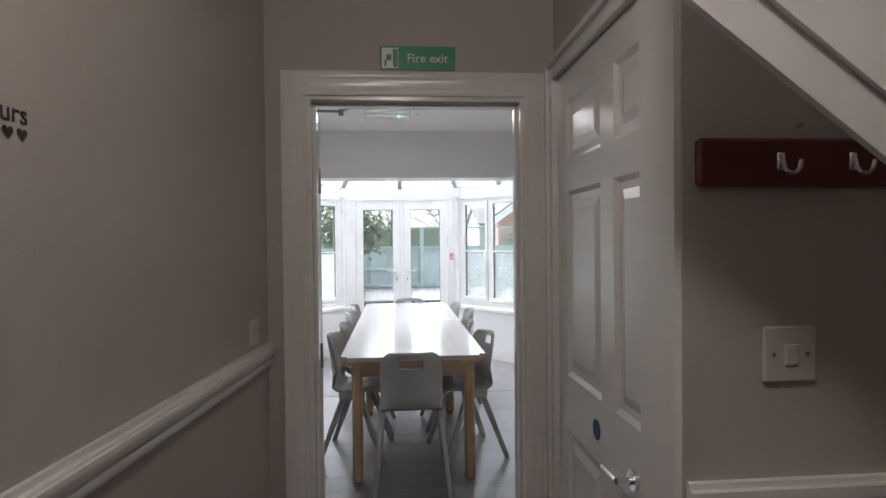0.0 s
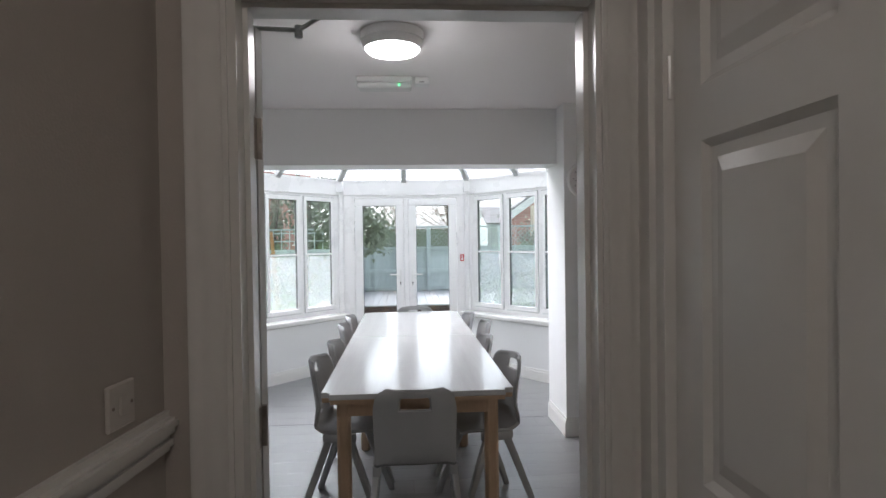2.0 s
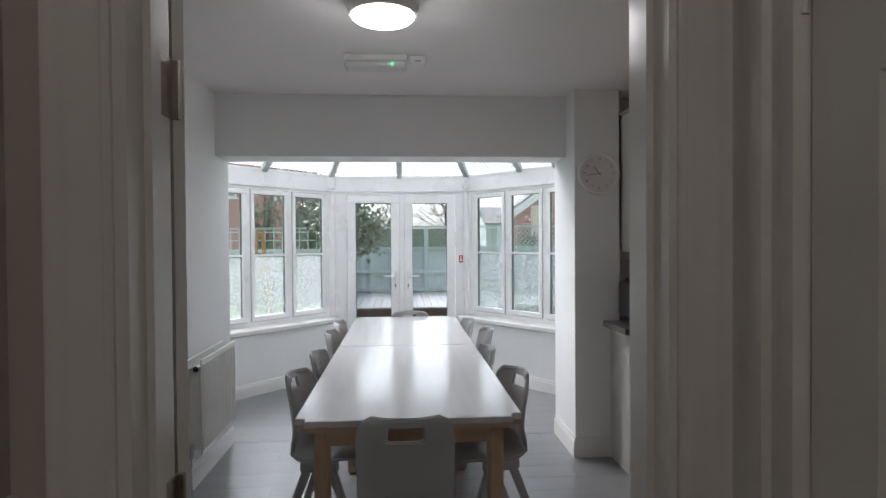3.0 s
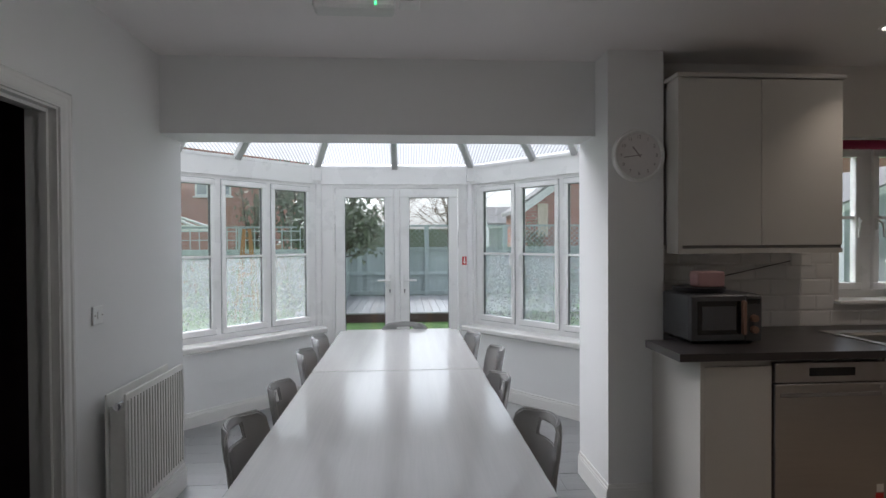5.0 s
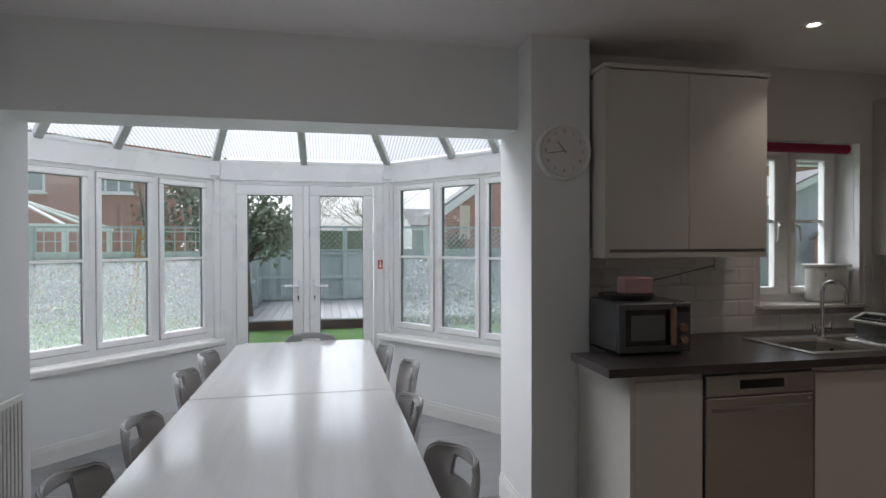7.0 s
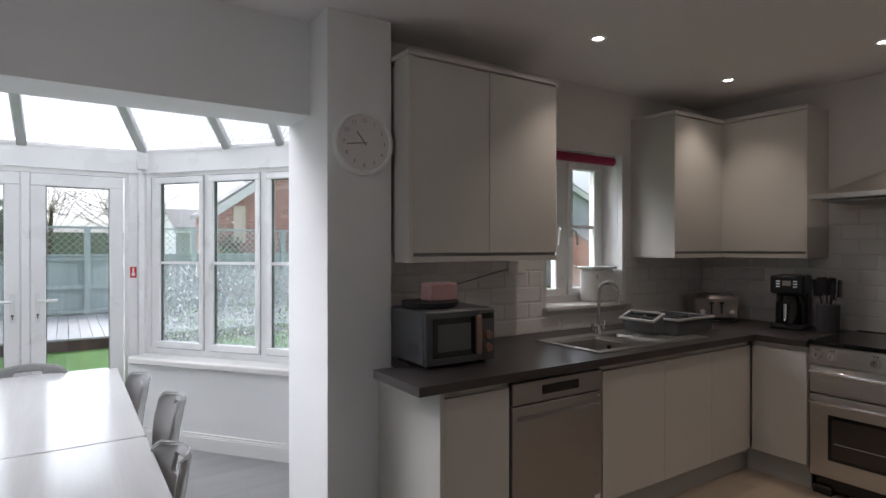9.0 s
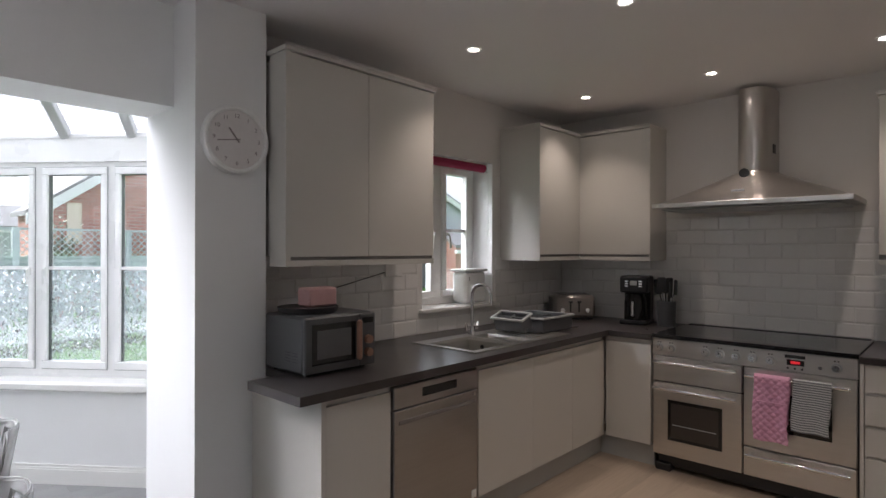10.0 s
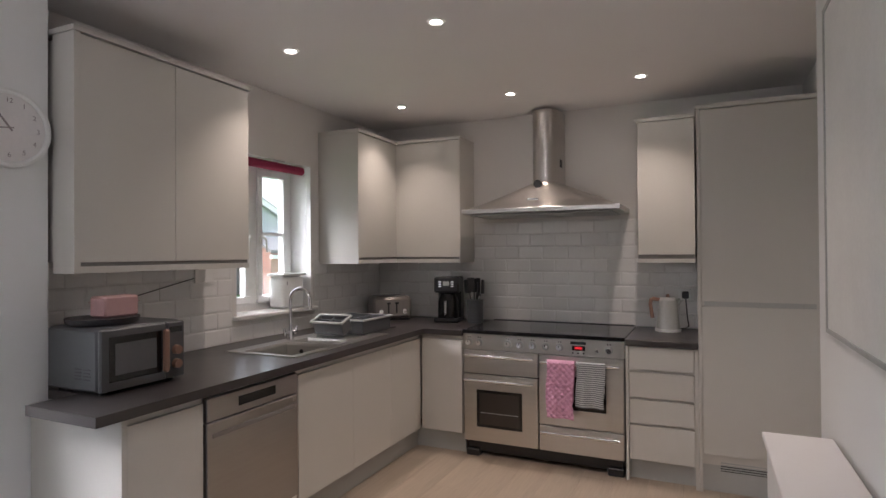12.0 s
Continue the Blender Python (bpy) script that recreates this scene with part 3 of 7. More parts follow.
for nm, m, ln in (("sill_west", FL, LL), ("sill_east", FR, LR)):
    b = solid((0.02, -0.195, SILL - 0.065, ln - 0.02, 0.0, SILL - 0.004), bevel=0.014)
    setting("window_sill", moved(b, m), M["gloss"], "deep white painted window board", True)
    b = solid((0, -0.177, DF, ln, -0.16, DF + 0.10), (0, -0.173, DF + 0.10, ln, -0.16, DF + 0.112), (0, -0.169, DF + 0.112, ln, -0.16, DF + 0.13))
    setting("baseboard", moved(b, m), M["gloss"])

# garden doors
fd = thing("door_1", "white upvc glazed double garden doors, closed", "door", (0, 0, 0), local=True)
fd.matrix_world = FM
tagged(fd, kind="structure")
DX0, DX1, DH = 3.478 - BC0, 4.806 - BC0, 2.04
part("door_frame", solid((0, 0, DF, DX0, 0.08, DH + 0.02), (DX1, 0, DF, LM, 0.08, DH + 0.02), (DX0, 0, DH - 0.03, DX1, 0.08, DH + 0.02), (DX0, 0, DF, DX1, 0.08, DF + 0.04)), M["upvc"], fd)
XM = (DX0 + DX1) / 2
for x0, x1, hx in ((DX0 + 0.008, XM - 0.03, -1), (XM + 0.03, DX1 - 0.008, 1)):
    leaf = part("door_leaf", solid((x0, -0.02, DF + 0.045, x1, 0.05, 0.17), (x0, -0.02, DH - 0.13, x1, 0.05, DH - 0.035), (x0, -0.02, 0.17, x0 + 0.10, 0.05, DH - 0.13), (x1 - 0.10, -0.02, 0.17, x1, 0.05, DH - 0.13), bevel=0.006), M["upvc"], fd)
    part("seal", solid((x0 + 0.098, 0.0, 0.168, x0 + 0.105, 0.03, DH - 0.128), (x1 - 0.105, 0.0, 0.168, x1 - 0.098, 0.03, DH - 0.128), (x0 + 0.1, 0.0, DH - 0.136, x1 - 0.1, 0.03, DH - 0.129)), M["seal"], leaf)
    g = part("pane", solid((x0 + 0.095, 0.012, 0.165, x1 - 0.095, 0.018, DH - 0.125)), M["glass"], leaf)
    g.visible_shadow = False
    px = x1 - 0.048 if hx < 0 else x0 + 0.048
    b = solid((px - 0.014, -0.03, 0.86, px + 0.014, -0.02, 1.08), bevel=0.004)
    part("handle_plate", b, M["white"], leaf)
    b = bmesh.new()
    tube(b, [(px, -0.03, 1.02), (px, -0.06, 1.02), (px + hx * 0.13, -0.06, 1.02)], 0.010)
    part("lever", b, M["white"], leaf, "white lever handle", True)
    b = bmesh.new()
    disc(b, (px, -0.036, 0.915), 0.009, 0.006, "Y", 12)
    box(b, px - 0.004, -0.036, 0.885, px + 0.004, -0.03, 0.915)
    part("keyhole", b, M["seal"], leaf)
part("meeting_stile", solid((XM - 0.028, -0.03, DF + 0.045, XM + 0.028, 0.06, DH - 0.035), bevel=0.006), M["upvc"], fd)

# bay corner posts
for cx in (BC0, BC1):
    b = bmesh.new()
    rod(b, (cx, BY + 0.02, DF), (cx, BY + 0.02, EAVE0 - 0.012), 0.055, seg=8)
    setting("corner_post", b, M["upvc"])
    setting("trim", solid((cx - 0.055, BY - 0.075, EAVE0 + 0.02, cx + 0.055, BY - 0.02, EAVE1 - 0.02), bevel=0.006), M["upvc"])
for x0, x1 in ((0.06, DX0 - 0.03), (DX1 + 0.03, LM - 0.06)):
    setting("trim", moved(solid((x0, -0.008, DF, x1, 0.0, HEAD)), FM), M["upvc"])

# roof: sheets and bars rise from the eaves to the house wall
APEX = Vector((4.12, NY + 0.02, 2.98))


eaves = [FL @ Vector((x, 0.0, EAVE1)) for x in (0.05, 0.72, LL * 0.5 + 0.18)] + [FL @ Vector((LL, 0.0, EAVE1)), FM @ Vector((LM / 2, 0, EAVE1)), FR @ Vector((0, 0.0, EAVE1))] + [FR @ Vector((x, 0.0, EAVE1)) for x in (LR * 0.5 - 0.18, LR - 0.72, LR - 0.05)]
tops = [APEX + Vector((dx, 0, 0)) for dx in (-1.3, -0.85, -0.45, -0.14, 0.0, 0.14, 0.45, 0.85, 1.3)]
roof = thing("conservatory_roof", "opal ribbed polycarbonate roof with grey glazing bars", "roof", (4.12, 9.0, EAVE1), local=False)
tagged(roof, kind="structure")
for a, b_, c, d in zip(eaves, eaves[1:], tops[1:], tops):
    bm = bmesh.new()
    up = Vector((0, 0, 0.02))
    vs = [bm.verts.new(p + up) for p in (a, b_, c, d)]
    f = bm.faces.new(vs)
    r = bmesh.ops.extrude_face_region(bm, geom=[f])
    bmesh.ops.translate(bm, verts=[v for v in r["geom"] if isinstance(v, bmesh.types.BMVert)], vec=(0, 0, 0.016))
    bmesh.ops.recalc_face_normals(bm, faces=bm.faces[:])
    s = part("roof_sheet", bm, M["sheet"], roof)
    s.visible_shadow = False
for a, d in zip(eaves, tops):
    bm = bmesh.new()
    way = (d - a)
    q = way.to_track_quat("Y", "Z").to_matrix().to_4x4()
    box(bm, -0.032, 0, -0.045, 0.032, way.length, 0.02, bevel=0.006)
    bm.transform(Matrix.Translation(a) @ q)
    part("roof_bar", bm, M["bar"], roof)

# hall doorway: lining, stops and moulded architraves
setting("door_lining", solid((OX0, DY0 - 0.004, DF, OX0 + 0.027, DY1 + 0.004, OZ - 0.027), (OX1 - 0.027, DY0 - 0.004, DF, OX1, DY1 + 0.004, OZ - 0.027), (OX0, DY0 - 0.004, OZ - 0.027, OX1, DY1 + 0.004, OZ)), M["gloss"])
setting("trim", solid((OX0 + 0.027, DY0 + 0.05, DF, OX0 + 0.039, DY0 + 0.085, OZ - 0.039), (OX1 - 0.039, DY0 + 0.05, DF, OX1 - 0.027, DY0 + 0.085, OZ - 0.039), (OX0 + 0.027, DY0 + 0.05, OZ - 0.039, OX1 - 0.027, DY0 + 0.085, OZ - 0.027)), M["gloss"])


def architrave(x0, x1, z, plane, out, horizontal_axis="x", width=0.07, clip=None):
    """A moulded board round an opening in a wall, mitred at the head; out is the way it stands proud."""
    k = width / 0.09
    prof = [(0.0, 0.0), (0.0, 0.012), (0.003, 0.0145), (0.010, 0.0155), (0.014, 0.013), (0.018, 0.0125), (0.026, 0.0155), (0.036, 0.0185), (0.046, 0.0195), (0.056, 0.019), (0.060, 0.0205), (0.064, 0.0235), (0.072, 0.0255), (0.082, 0.0245), (0.088, 0.021), (0.09, 0.016), (0.09, 0.0)]
    b, rings = bmesh.new(), []
    for corner in range(4):
        ring = []
        for u, d in prof:
            u *= k
            along = (x0 - u) if corner < 2 else (x1 + u)
            if clip is not None:
                along = min(along, clip)
            up = DF if corner in (0, 3) else z + u
            ring.append(b.verts.new((along, plane + out * d, up) if horizontal_axis == "x" else (plane + out * d, along, up)))
        rings.append(ring)
    for ra, rb in zip(rings, rings[1:]):
        for i in range(len(prof)):
            j = (i + 1) % len(prof)
            b.faces.new((ra[i], ra[j], rb[j], rb[i]))
    bmesh.ops.recalc_face_normals(b, faces=b.faces[:])
    return b


setting("trim", architrave(OX0 + 0.008, OX1 - 0.015, OZ - 0.012, DY0, -1, width=0.092, clip=4.675), M["gloss"], "moulded white architrave", True)
setting("trim", architrave(OX0 + 0.008, OX1 - 0.008, OZ - 0.012, DY1, 1), M["gloss"], "moulded white architrave", True)
setting("trim", architrave(LY0 + 0.02, LY1 - 0.02, LZ - 0.02, KX0, 1, "y"), M["gloss"], "moulded white architrave", True)
setting("door_lining", solid((KX0 - 0.124, LY1 - 0.03, DF, KX0 + 0.003, LY1, LZ - 0.03), (KX0 - 0.124, LY0, DF, KX0 + 0.003, LY0 + 0.03, LZ - 0.03), (KX0 - 0.124, LY0, LZ - 0.03, KX0 + 0.003, LY1, LZ)), M["gloss"])
setting("trim", solid((KX0 - 0.06, LY1 - 0.045, DF, KX0 - 0.03, LY1 - 0.03, LZ - 0.045), (KX0 - 0.06, LY0 + 0.03, LZ - 0.045, KX0 - 0.03, LY1 - 0.03, LZ - 0.03)), M["gloss"])

# cupboard doorway in the hall
CY0, CY1, CZ = 2.902, 3.87, 2.045
setting("trim", solid((4.543, 2.765, DF, 4.555, 2.90, CEIL), (4.555, 2.88, DF, 4.665, 2.90, CEIL)), M["gloss"], "white painted post at the cupboard")
setting("trim", solid((HX1 - 0.018, CY1, DF, HX1 + 0.042, CY1 + 0.02, CZ), (HX1 - 0.012, CY1 + 0.02, DF, HX1 + 0.042, CY1 + 0.05, CZ), (HX1 - 0.026, CY1 + 0.05, DF, HX1 + 0.042, CY1 + 0.075, CZ + 0.07), (HX1 - 0.018, CY0, CZ, HX1 + 0.042, CY1 + 0.05, CZ + 0.02), (HX1 - 0.012, CY0, CZ + 0.02, HX1 + 0.042, CY1 + 0.05, CZ + 0.05), (HX1 - 0.026, CY0, CZ + 0.05, HX1 + 0.042, CY1 + 0.05, CZ + 0.07)), M["gloss"], "moulded white architrave")


def panel_door(name, width, height, label, thick=0.038):
    """Six moulded panels; x along the width from the hinge, y through the leaf, its face at y = 0."""
    d = thing(name, label, "door", (0, 0, 0), local=True)
    st = 0.10
    w2 = (width - 3 * st) / 2
    b = bmesh.new()
    rails = ((DF, 0.20), (0.80, 0.99), (1.62, 1.72), (height - 0.10, height))
    for x0 in (0, st + w2, width - st):
        box(b, x0, 0, DF, x0 + st, thick, height)
    for z0, z1 in rails:
        for x0 in (st, 2 * st + w2):
            box(b, x0, 0, z0, x0 + w2, thick, z1)
    part("leaf_frame", b, M["gloss"], d)
    for x0 in (st, 2 * st + w2):
        for z0, z1 in ((0.20, 0.80), (0.99, 1.62), (1.72, height - 0.10)):
            b = bmesh.new()
            for face, s in ((0.0, 1), (thick, -1)):
                r = [(0.0, 0.0005), (0.014, 0.011), (0.034, 0.011), (0.062, 0.003)]
                rings = []
                for inset, dep in r:
                    y = face + s * dep
                    rings.append([b.verts.new(p) for p in ((x0 + inset, y, z0 + inset), (x0 + w2 - inset, y, z0 + inset), (x0 + w2 - inset, y, z1 - inset), (x0 + inset, y, z1 - inset))])
                for ra, rb in zip(rings, rings[1:]):
                    for i in range(4):
                        b.faces.new((ra[i], ra[(i + 1) % 4], rb[(i + 1) % 4], rb[i]))
                b.faces.new(rings[-1])
            bmesh.ops.recalc_face_normals(b, faces=b.faces[:])
            part("raised_panel", b, M["gloss"], d)
    return d


cup = panel_door("cupboard_door", 0.955, 2.03, "closed white six-panel door with blue round sticker")
cup.matrix_world = Matrix.Translation((HX1 + 0.004, CY1 - 0.004, 0.008)) @ Matrix.Rotation(radians(-90), 4, "Z")
for z in (0.2, 1.72):
    b = bmesh.new()
    rod(b, (-0.006, -0.007, z), (-0.006, -0.007, z + 0.085), 0.0065, seg=8)
    part("hinge", b, M["gloss"], cup, "painted butt hinge")
b = bmesh.new()
disc(b, (0.385, -0.002, 0.895), 0.03, 0.003, "Y", 24)
part("sticker", b, M["blue"], cup, "round blue door notice sticker")
b = bmesh.new()
disc(b, (0.66, -0.012, 0.86), 0.026, 0.012, "Y", 20)
tube(b, [(0.66, -0.012, 0.86), (0.66, -0.05, 0.86), (0.57, -0.05, 0.86)], 0.009)
part("lever", b, M["chrome"], cup, "chrome lever handle", True)

kd = panel_door("diner_door", 0.82, 1.98, "white six-panel door folded back against the wall")
kd.matrix_world = Matrix.Translation((OX0 + 0.028, DY1 + 0.012, 0.008)) @ Matrix.Rotation(radians(172), 4, "Z") @ Matrix.Translation((0, -0.04, 0))
for z in (0.18, 0.95, 1.66):
    setting("door_hinge", solid((OX0 + 0.0265, DY1 - 0.075, z, OX0 + 0.0305, DY1 + 0.006, z + 0.10), (OX0 + 0.027, DY1 + 0.004, z, OX0 + 0.041, DY1 + 0.016, z + 0.10)), M["brass"], "worn steel hinge leaf")
cl = thing("door_closer", "grey metal arm of an overhead door closer", "door closer", (3.80, 4.3, 1.985))
b = solid((3.60, 4.25, 1.95, 3.74, 4.30, 2.01), bevel=0.006)
part("closer_body", b, M["bar"], cl)
b = bmesh.new()
tube(b, [(3.70, 4.28, 2.014), (3.85, 4.31, 2.019)], 0.006)
part("closer_arm", b, M["bar"], cl)
b = bmesh.new()
tube(b, [(3.85, 4.31, 2.019), (3.99, 4.215, 2.06)], 0.006)
rod(b, (3.85, 4.31, 2.0), (3.85, 4.31, 2.03), 0.011)
part("closer_link", b, M["bar"], cl)

# dado rails and skirtings
def dado(x, y0, y1, s, z=1.03):
    return solid((min(x, x + s * 0.012), y0, z - 0.052, max(x, x + s * 0.012), y1, z + 0.035), (min(x, x + s * 0.020), y0, z - 0.040, max(x, x + s * 0.020), y1, z - 0.026), (min(x, x + s * 0.024), y0, z - 0.012, max(x, x + s * 0.024), y1, z + 0.022), (min(x, x + s * 0.032), y0, z + 0.004, max(x, x + s * 0.032), y1, z + 0.016))


setting("dado_rail", moved(dado(HX0, -0.9, DY0 - 0.001, 1, 1.054), HALL), M["gloss"], "moulded white dado rail", True)
setting("dado_rail", solid((4.56, 2.748, 1.0, 5.9, 2.76, 1.06), (4.56, 2.736, 1.03, 5.9, 2.748, 1.05)), M["gloss"])
setting("baseboard", moved(solid((HX0, -0.9, DF, HX0 + 0.016, DY0, DF + 0.14)), HALL), M["gloss"])
setting("baseboard", solid((4.67, 2.744, DF, 5.9, 2.76, DF + 0.14)), M["gloss"])


def skirting(x0, y0, x1, y1, nx, ny, base=DF):
    b = bmesh.new()
    for z0, z1, d in ((0, 0.115, 0.017), (0.115, 0.13, 0.013), (0.13, 0.15, 0.008)):
        box(b, min(x0, x1) if not nx else min(x0, x0 + nx * d), min(y0, y1) if not ny else min(y0, y0 + ny * d), base + z0,
            max(x0, x1) if not nx else max(x0, x0 + nx * d), max(y0, y1) if not ny else max(y0, y0 + ny * d), base + z1)
    setting("baseboard", b, M["gloss"], "moulded white skirting board")


skirting(KX0, LY1 + 0.06, KX0, NY, 1, 0)
skirting(KX0, DY1, KX0, LY0 - 0.06, 1, 0)
skirting(PX0, PY - 0.017, PX0, NY, -1, 0)
skirting(PX0, PY, PX1 - 0.01, PY, 0, -1)
skirting(OX1 + 0.07, DY1, 5.30, DY1, 0, 1)
skirting(5.30, 4.36, 5.665, 4.36, 0, 1)
skirting(5.675, 4.36, 7.11, 4.36, 0, 1, 0.0)

# kitchen window
kw = thing("window_2", "white upvc casement window over the sink", "window", (0, 0, 0), local=True)
tagged(kw, kind="structure")
YF = 7.655
part("window_frame", solid((WX0, YF, WZ0, WX1, YF + 0.07, WZ0 + 0.05), (WX0, YF, WZ1 - 0.05, WX1, YF + 0.07, WZ1), (WX0, YF, WZ0 + 0.05, WX0 + 0.05, YF + 0.07, WZ1 - 0.05), (WX1 - 0.05, YF, WZ0 + 0.05, WX1, YF + 0.07, WZ1 - 0.05), (7.30, YF, WZ0 + 0.05, 7.368, YF + 0.07, WZ1 - 0.05)), M["upvc"], kw)
for x0, x1, hs in ((WX0 + 0.05, 7.30, 1), (7.368, WX1 - 0.05, -1)):
    z0, z1 = WZ0 + 0.05, WZ1 - 0.05
    sash = part("sash", solid((x0 + 0.004, YF - 0.016, z0, x1 - 0.004, YF + 0.04, z0 + 0.05), (x0 + 0.004, YF - 0.016, z1 - 0.05, x1 - 0.004, YF + 0.04, z1), (x0 + 0.004, YF - 0.016, z0 + 0.05, x0 + 0.05, YF + 0.04, z1 - 0.05), (x1 - 0.05, YF - 0.016, z0 + 0.05, x1 - 0.004, YF + 0.04, z1 - 0.05), bevel=0.005), M["upvc"], kw)
    part("glazing_bar", solid((x0 + 0.05, YF, 1.57, x1 - 0.05, YF + 0.03, 1.592)), M["upvc"], sash)
    g = part("pane", solid((x0 + 0.045, YF + 0.012, z0 + 0.045, x1 - 0.045, YF + 0.018, z1 - 0.045)), M["glass"], sash)
    g.visible_shadow = False
    hx = x1 - 0.026 if hs > 0 else x0 + 0.026
    b = solid((hx - 0.01, YF - 0.03, 1.50, hx + 0.01, YF - 0.016, 1.58), bevel=0.003)
    tube(b, [(hx, YF - 0.035, 1.56), (hx + 0.02 * -hs, YF - 0.05, 1.54), (hx + 0.03 * -hs, YF - 0.05, 1.45)], 0.007)
    part("window_handle", b, M["white"], sash, "white cranked handle", True)
setting("window_sill", solid((WX0 - 0.03, KY1 - 0.05, WZ0 - 0.024, WX1 + 0.03, YF, WZ0 + 0.003), bevel=0.006), M["gloss"], "white painted sill over the sink", True)
setting("trim", solid((WX0, KY1 - 0.002, WZ0 + 0.003, WX0 + 0.004, YF, WZ1), (WX1 - 0.004, KY1 - 0.002, WZ0 + 0.003, WX1, YF, WZ1), (WX0, KY1 - 0.002, WZ1 - 0.004, WX1, YF, WZ1)), M["upvc"])


# ---- dining things ----
def round_corners(b):
    """Free corners are well rounded, those at the join between the tables barely."""
    up = [e for e in b.edges if abs(e.verts[0].co.z - e.verts[1].co.z) > 0.01]
    join = [e for e in up if abs(e.verts[0].co.y - 7.219) < 0.02]
    bmesh.ops.bevel(b, geom=[e for e in up if e not in join], offset=0.045, segments=5, affect="EDGES")
    join = [e for e in b.edges if abs(e.verts[0].co.z - e.verts[1].co.z) > 0.01 and abs(e.verts[0].co.y - 7.219) < 0.02]
    bmesh.ops.bevel(b, geom=join, offset=0.008, segments=2, affect="EDGES")


def table(x0, y0, x1, y1, label):
    t = thing("dining_table", label, "table", ((x0 + x1) / 2, (y0 + y1) / 2, DF), "tables pushed end to end")
    b = solid((x0, y0, 0.682, x1, y1, 0.71))
    round_corners(b)
    bmesh.ops.bevel(b, geom=[e for e in b.edges if abs(e.verts[0].co.z - e.verts[1].co.z) < 0.001], offset=0.003, segments=1, affect="EDGES")
    part("tabletop", b, M["table"], t, "pale wood-grain laminate top", True)
    b = solid((x0 + 0.004, y0 + 0.004, 0.66, x1 - 0.004, y1 - 0.004, 0.681))
    round_corners(b)
    part("edge_band", b, M["beech"], t, "beech lipping", True)
    i = 0.075
    for a in ((x0 + i, y0 + i, 0.58, x1 - i, y0 + i + 0.022, 0.66), (x0 + i, y1 - i - 0.022, 0.58, x1 - i, y1 - i, 0.66), (x0 + i, y0 + i + 0.022, 0.58, x0 + i + 0.022, y1 - i - 0.022, 0.66), (x1 - i - 0.022, y0 + i + 0.022, 0.58, x1 - i, y1 - i - 0.022, 0.66)):
        part("apron", solid(a), M["beech"], t)
    for lx in (x0 + 0.105, x1 - 0.105):
        for ly in (y0 + 0.105, y1 - 0.105):
            b = solid((lx - 0.034, ly - 0.034, DF, lx + 0.034, ly + 0.034, 0.66), bevel=0.016)
            part("leg", b, M["beech"], t, "rounded beech leg", True)


table(3.70, 5.545, 4.658, 7.216, "grey wood-grain laminate table on rounded beech legs")
table(3.70, 7.222, 4.658, 8.735, "grey wood-grain laminate table towards the garden doors")


def chair_shell():
    """A moulded one-piece seat and back with a hand slot; it faces +y."""
    prof = [(0.215, 0.405), (0.205, 0.432), (0.16, 0.445), (0.06, 0.440), (-0.05, 0.432), (-0.11, 0.436), (-0.150, 0.460), (-0.172, 0.50), (-0.182, 0.55), (-0.192, 0.615), (-0.200, 0.664), (-0.206, 0.684), (-0.216, 0.732), (-0.223, 0.752), (-0.227, 0.769)]
    halfw = [0.165, 0.185, 0.193, 0.195, 0.190, 0.186, 0.184, 0.186, 0.19, 0.194, 0.195, 0.193, 0.182, 0.163, 0.128]
    us = [-1, -0.93, -0.75, -0.5, -0.36, -0.18, 0, 0.18, 0.36, 0.5, 0.75, 0.93, 1]
    b = bmesh.new()
    grid = []
    for (y, z), w in zip(prof, halfw):
        back = max(0.0, min(1.0, (z - 0.46) / 0.1))
        row = []
        for u in us:
            curl = abs(u) ** 4
            row.append(b.verts.new((u * w, y + back * 0.058 * u * u + back * 0.01 * curl, z + (1 - back) * (0.012 * u * u - 0.02 * curl))))
        grid.append(row)
    for j in range(len(prof) - 1):
        for i in range(len(us) - 1):
            if j == 11 and 4 <= i <= 7:
                continue
            b.faces.new((grid[j][i], grid[j][i + 1], grid[j + 1][i + 1], grid[j + 1][i]))
    bmesh.ops.recalc_face_normals(b, faces=b.faces[:])
    bmesh.ops.solidify(b, geom=b.faces[:], thickness=0.015)
    bmesh.ops.recalc_face_normals(b, faces=b.faces[:])
    rim = [e for e in b.edges if e.calc_face_angle(0) > 1.2]
    bmesh.ops.bevel(b, geom=rim, offset=0.0055, segments=3, affect="EDGES")
    return b


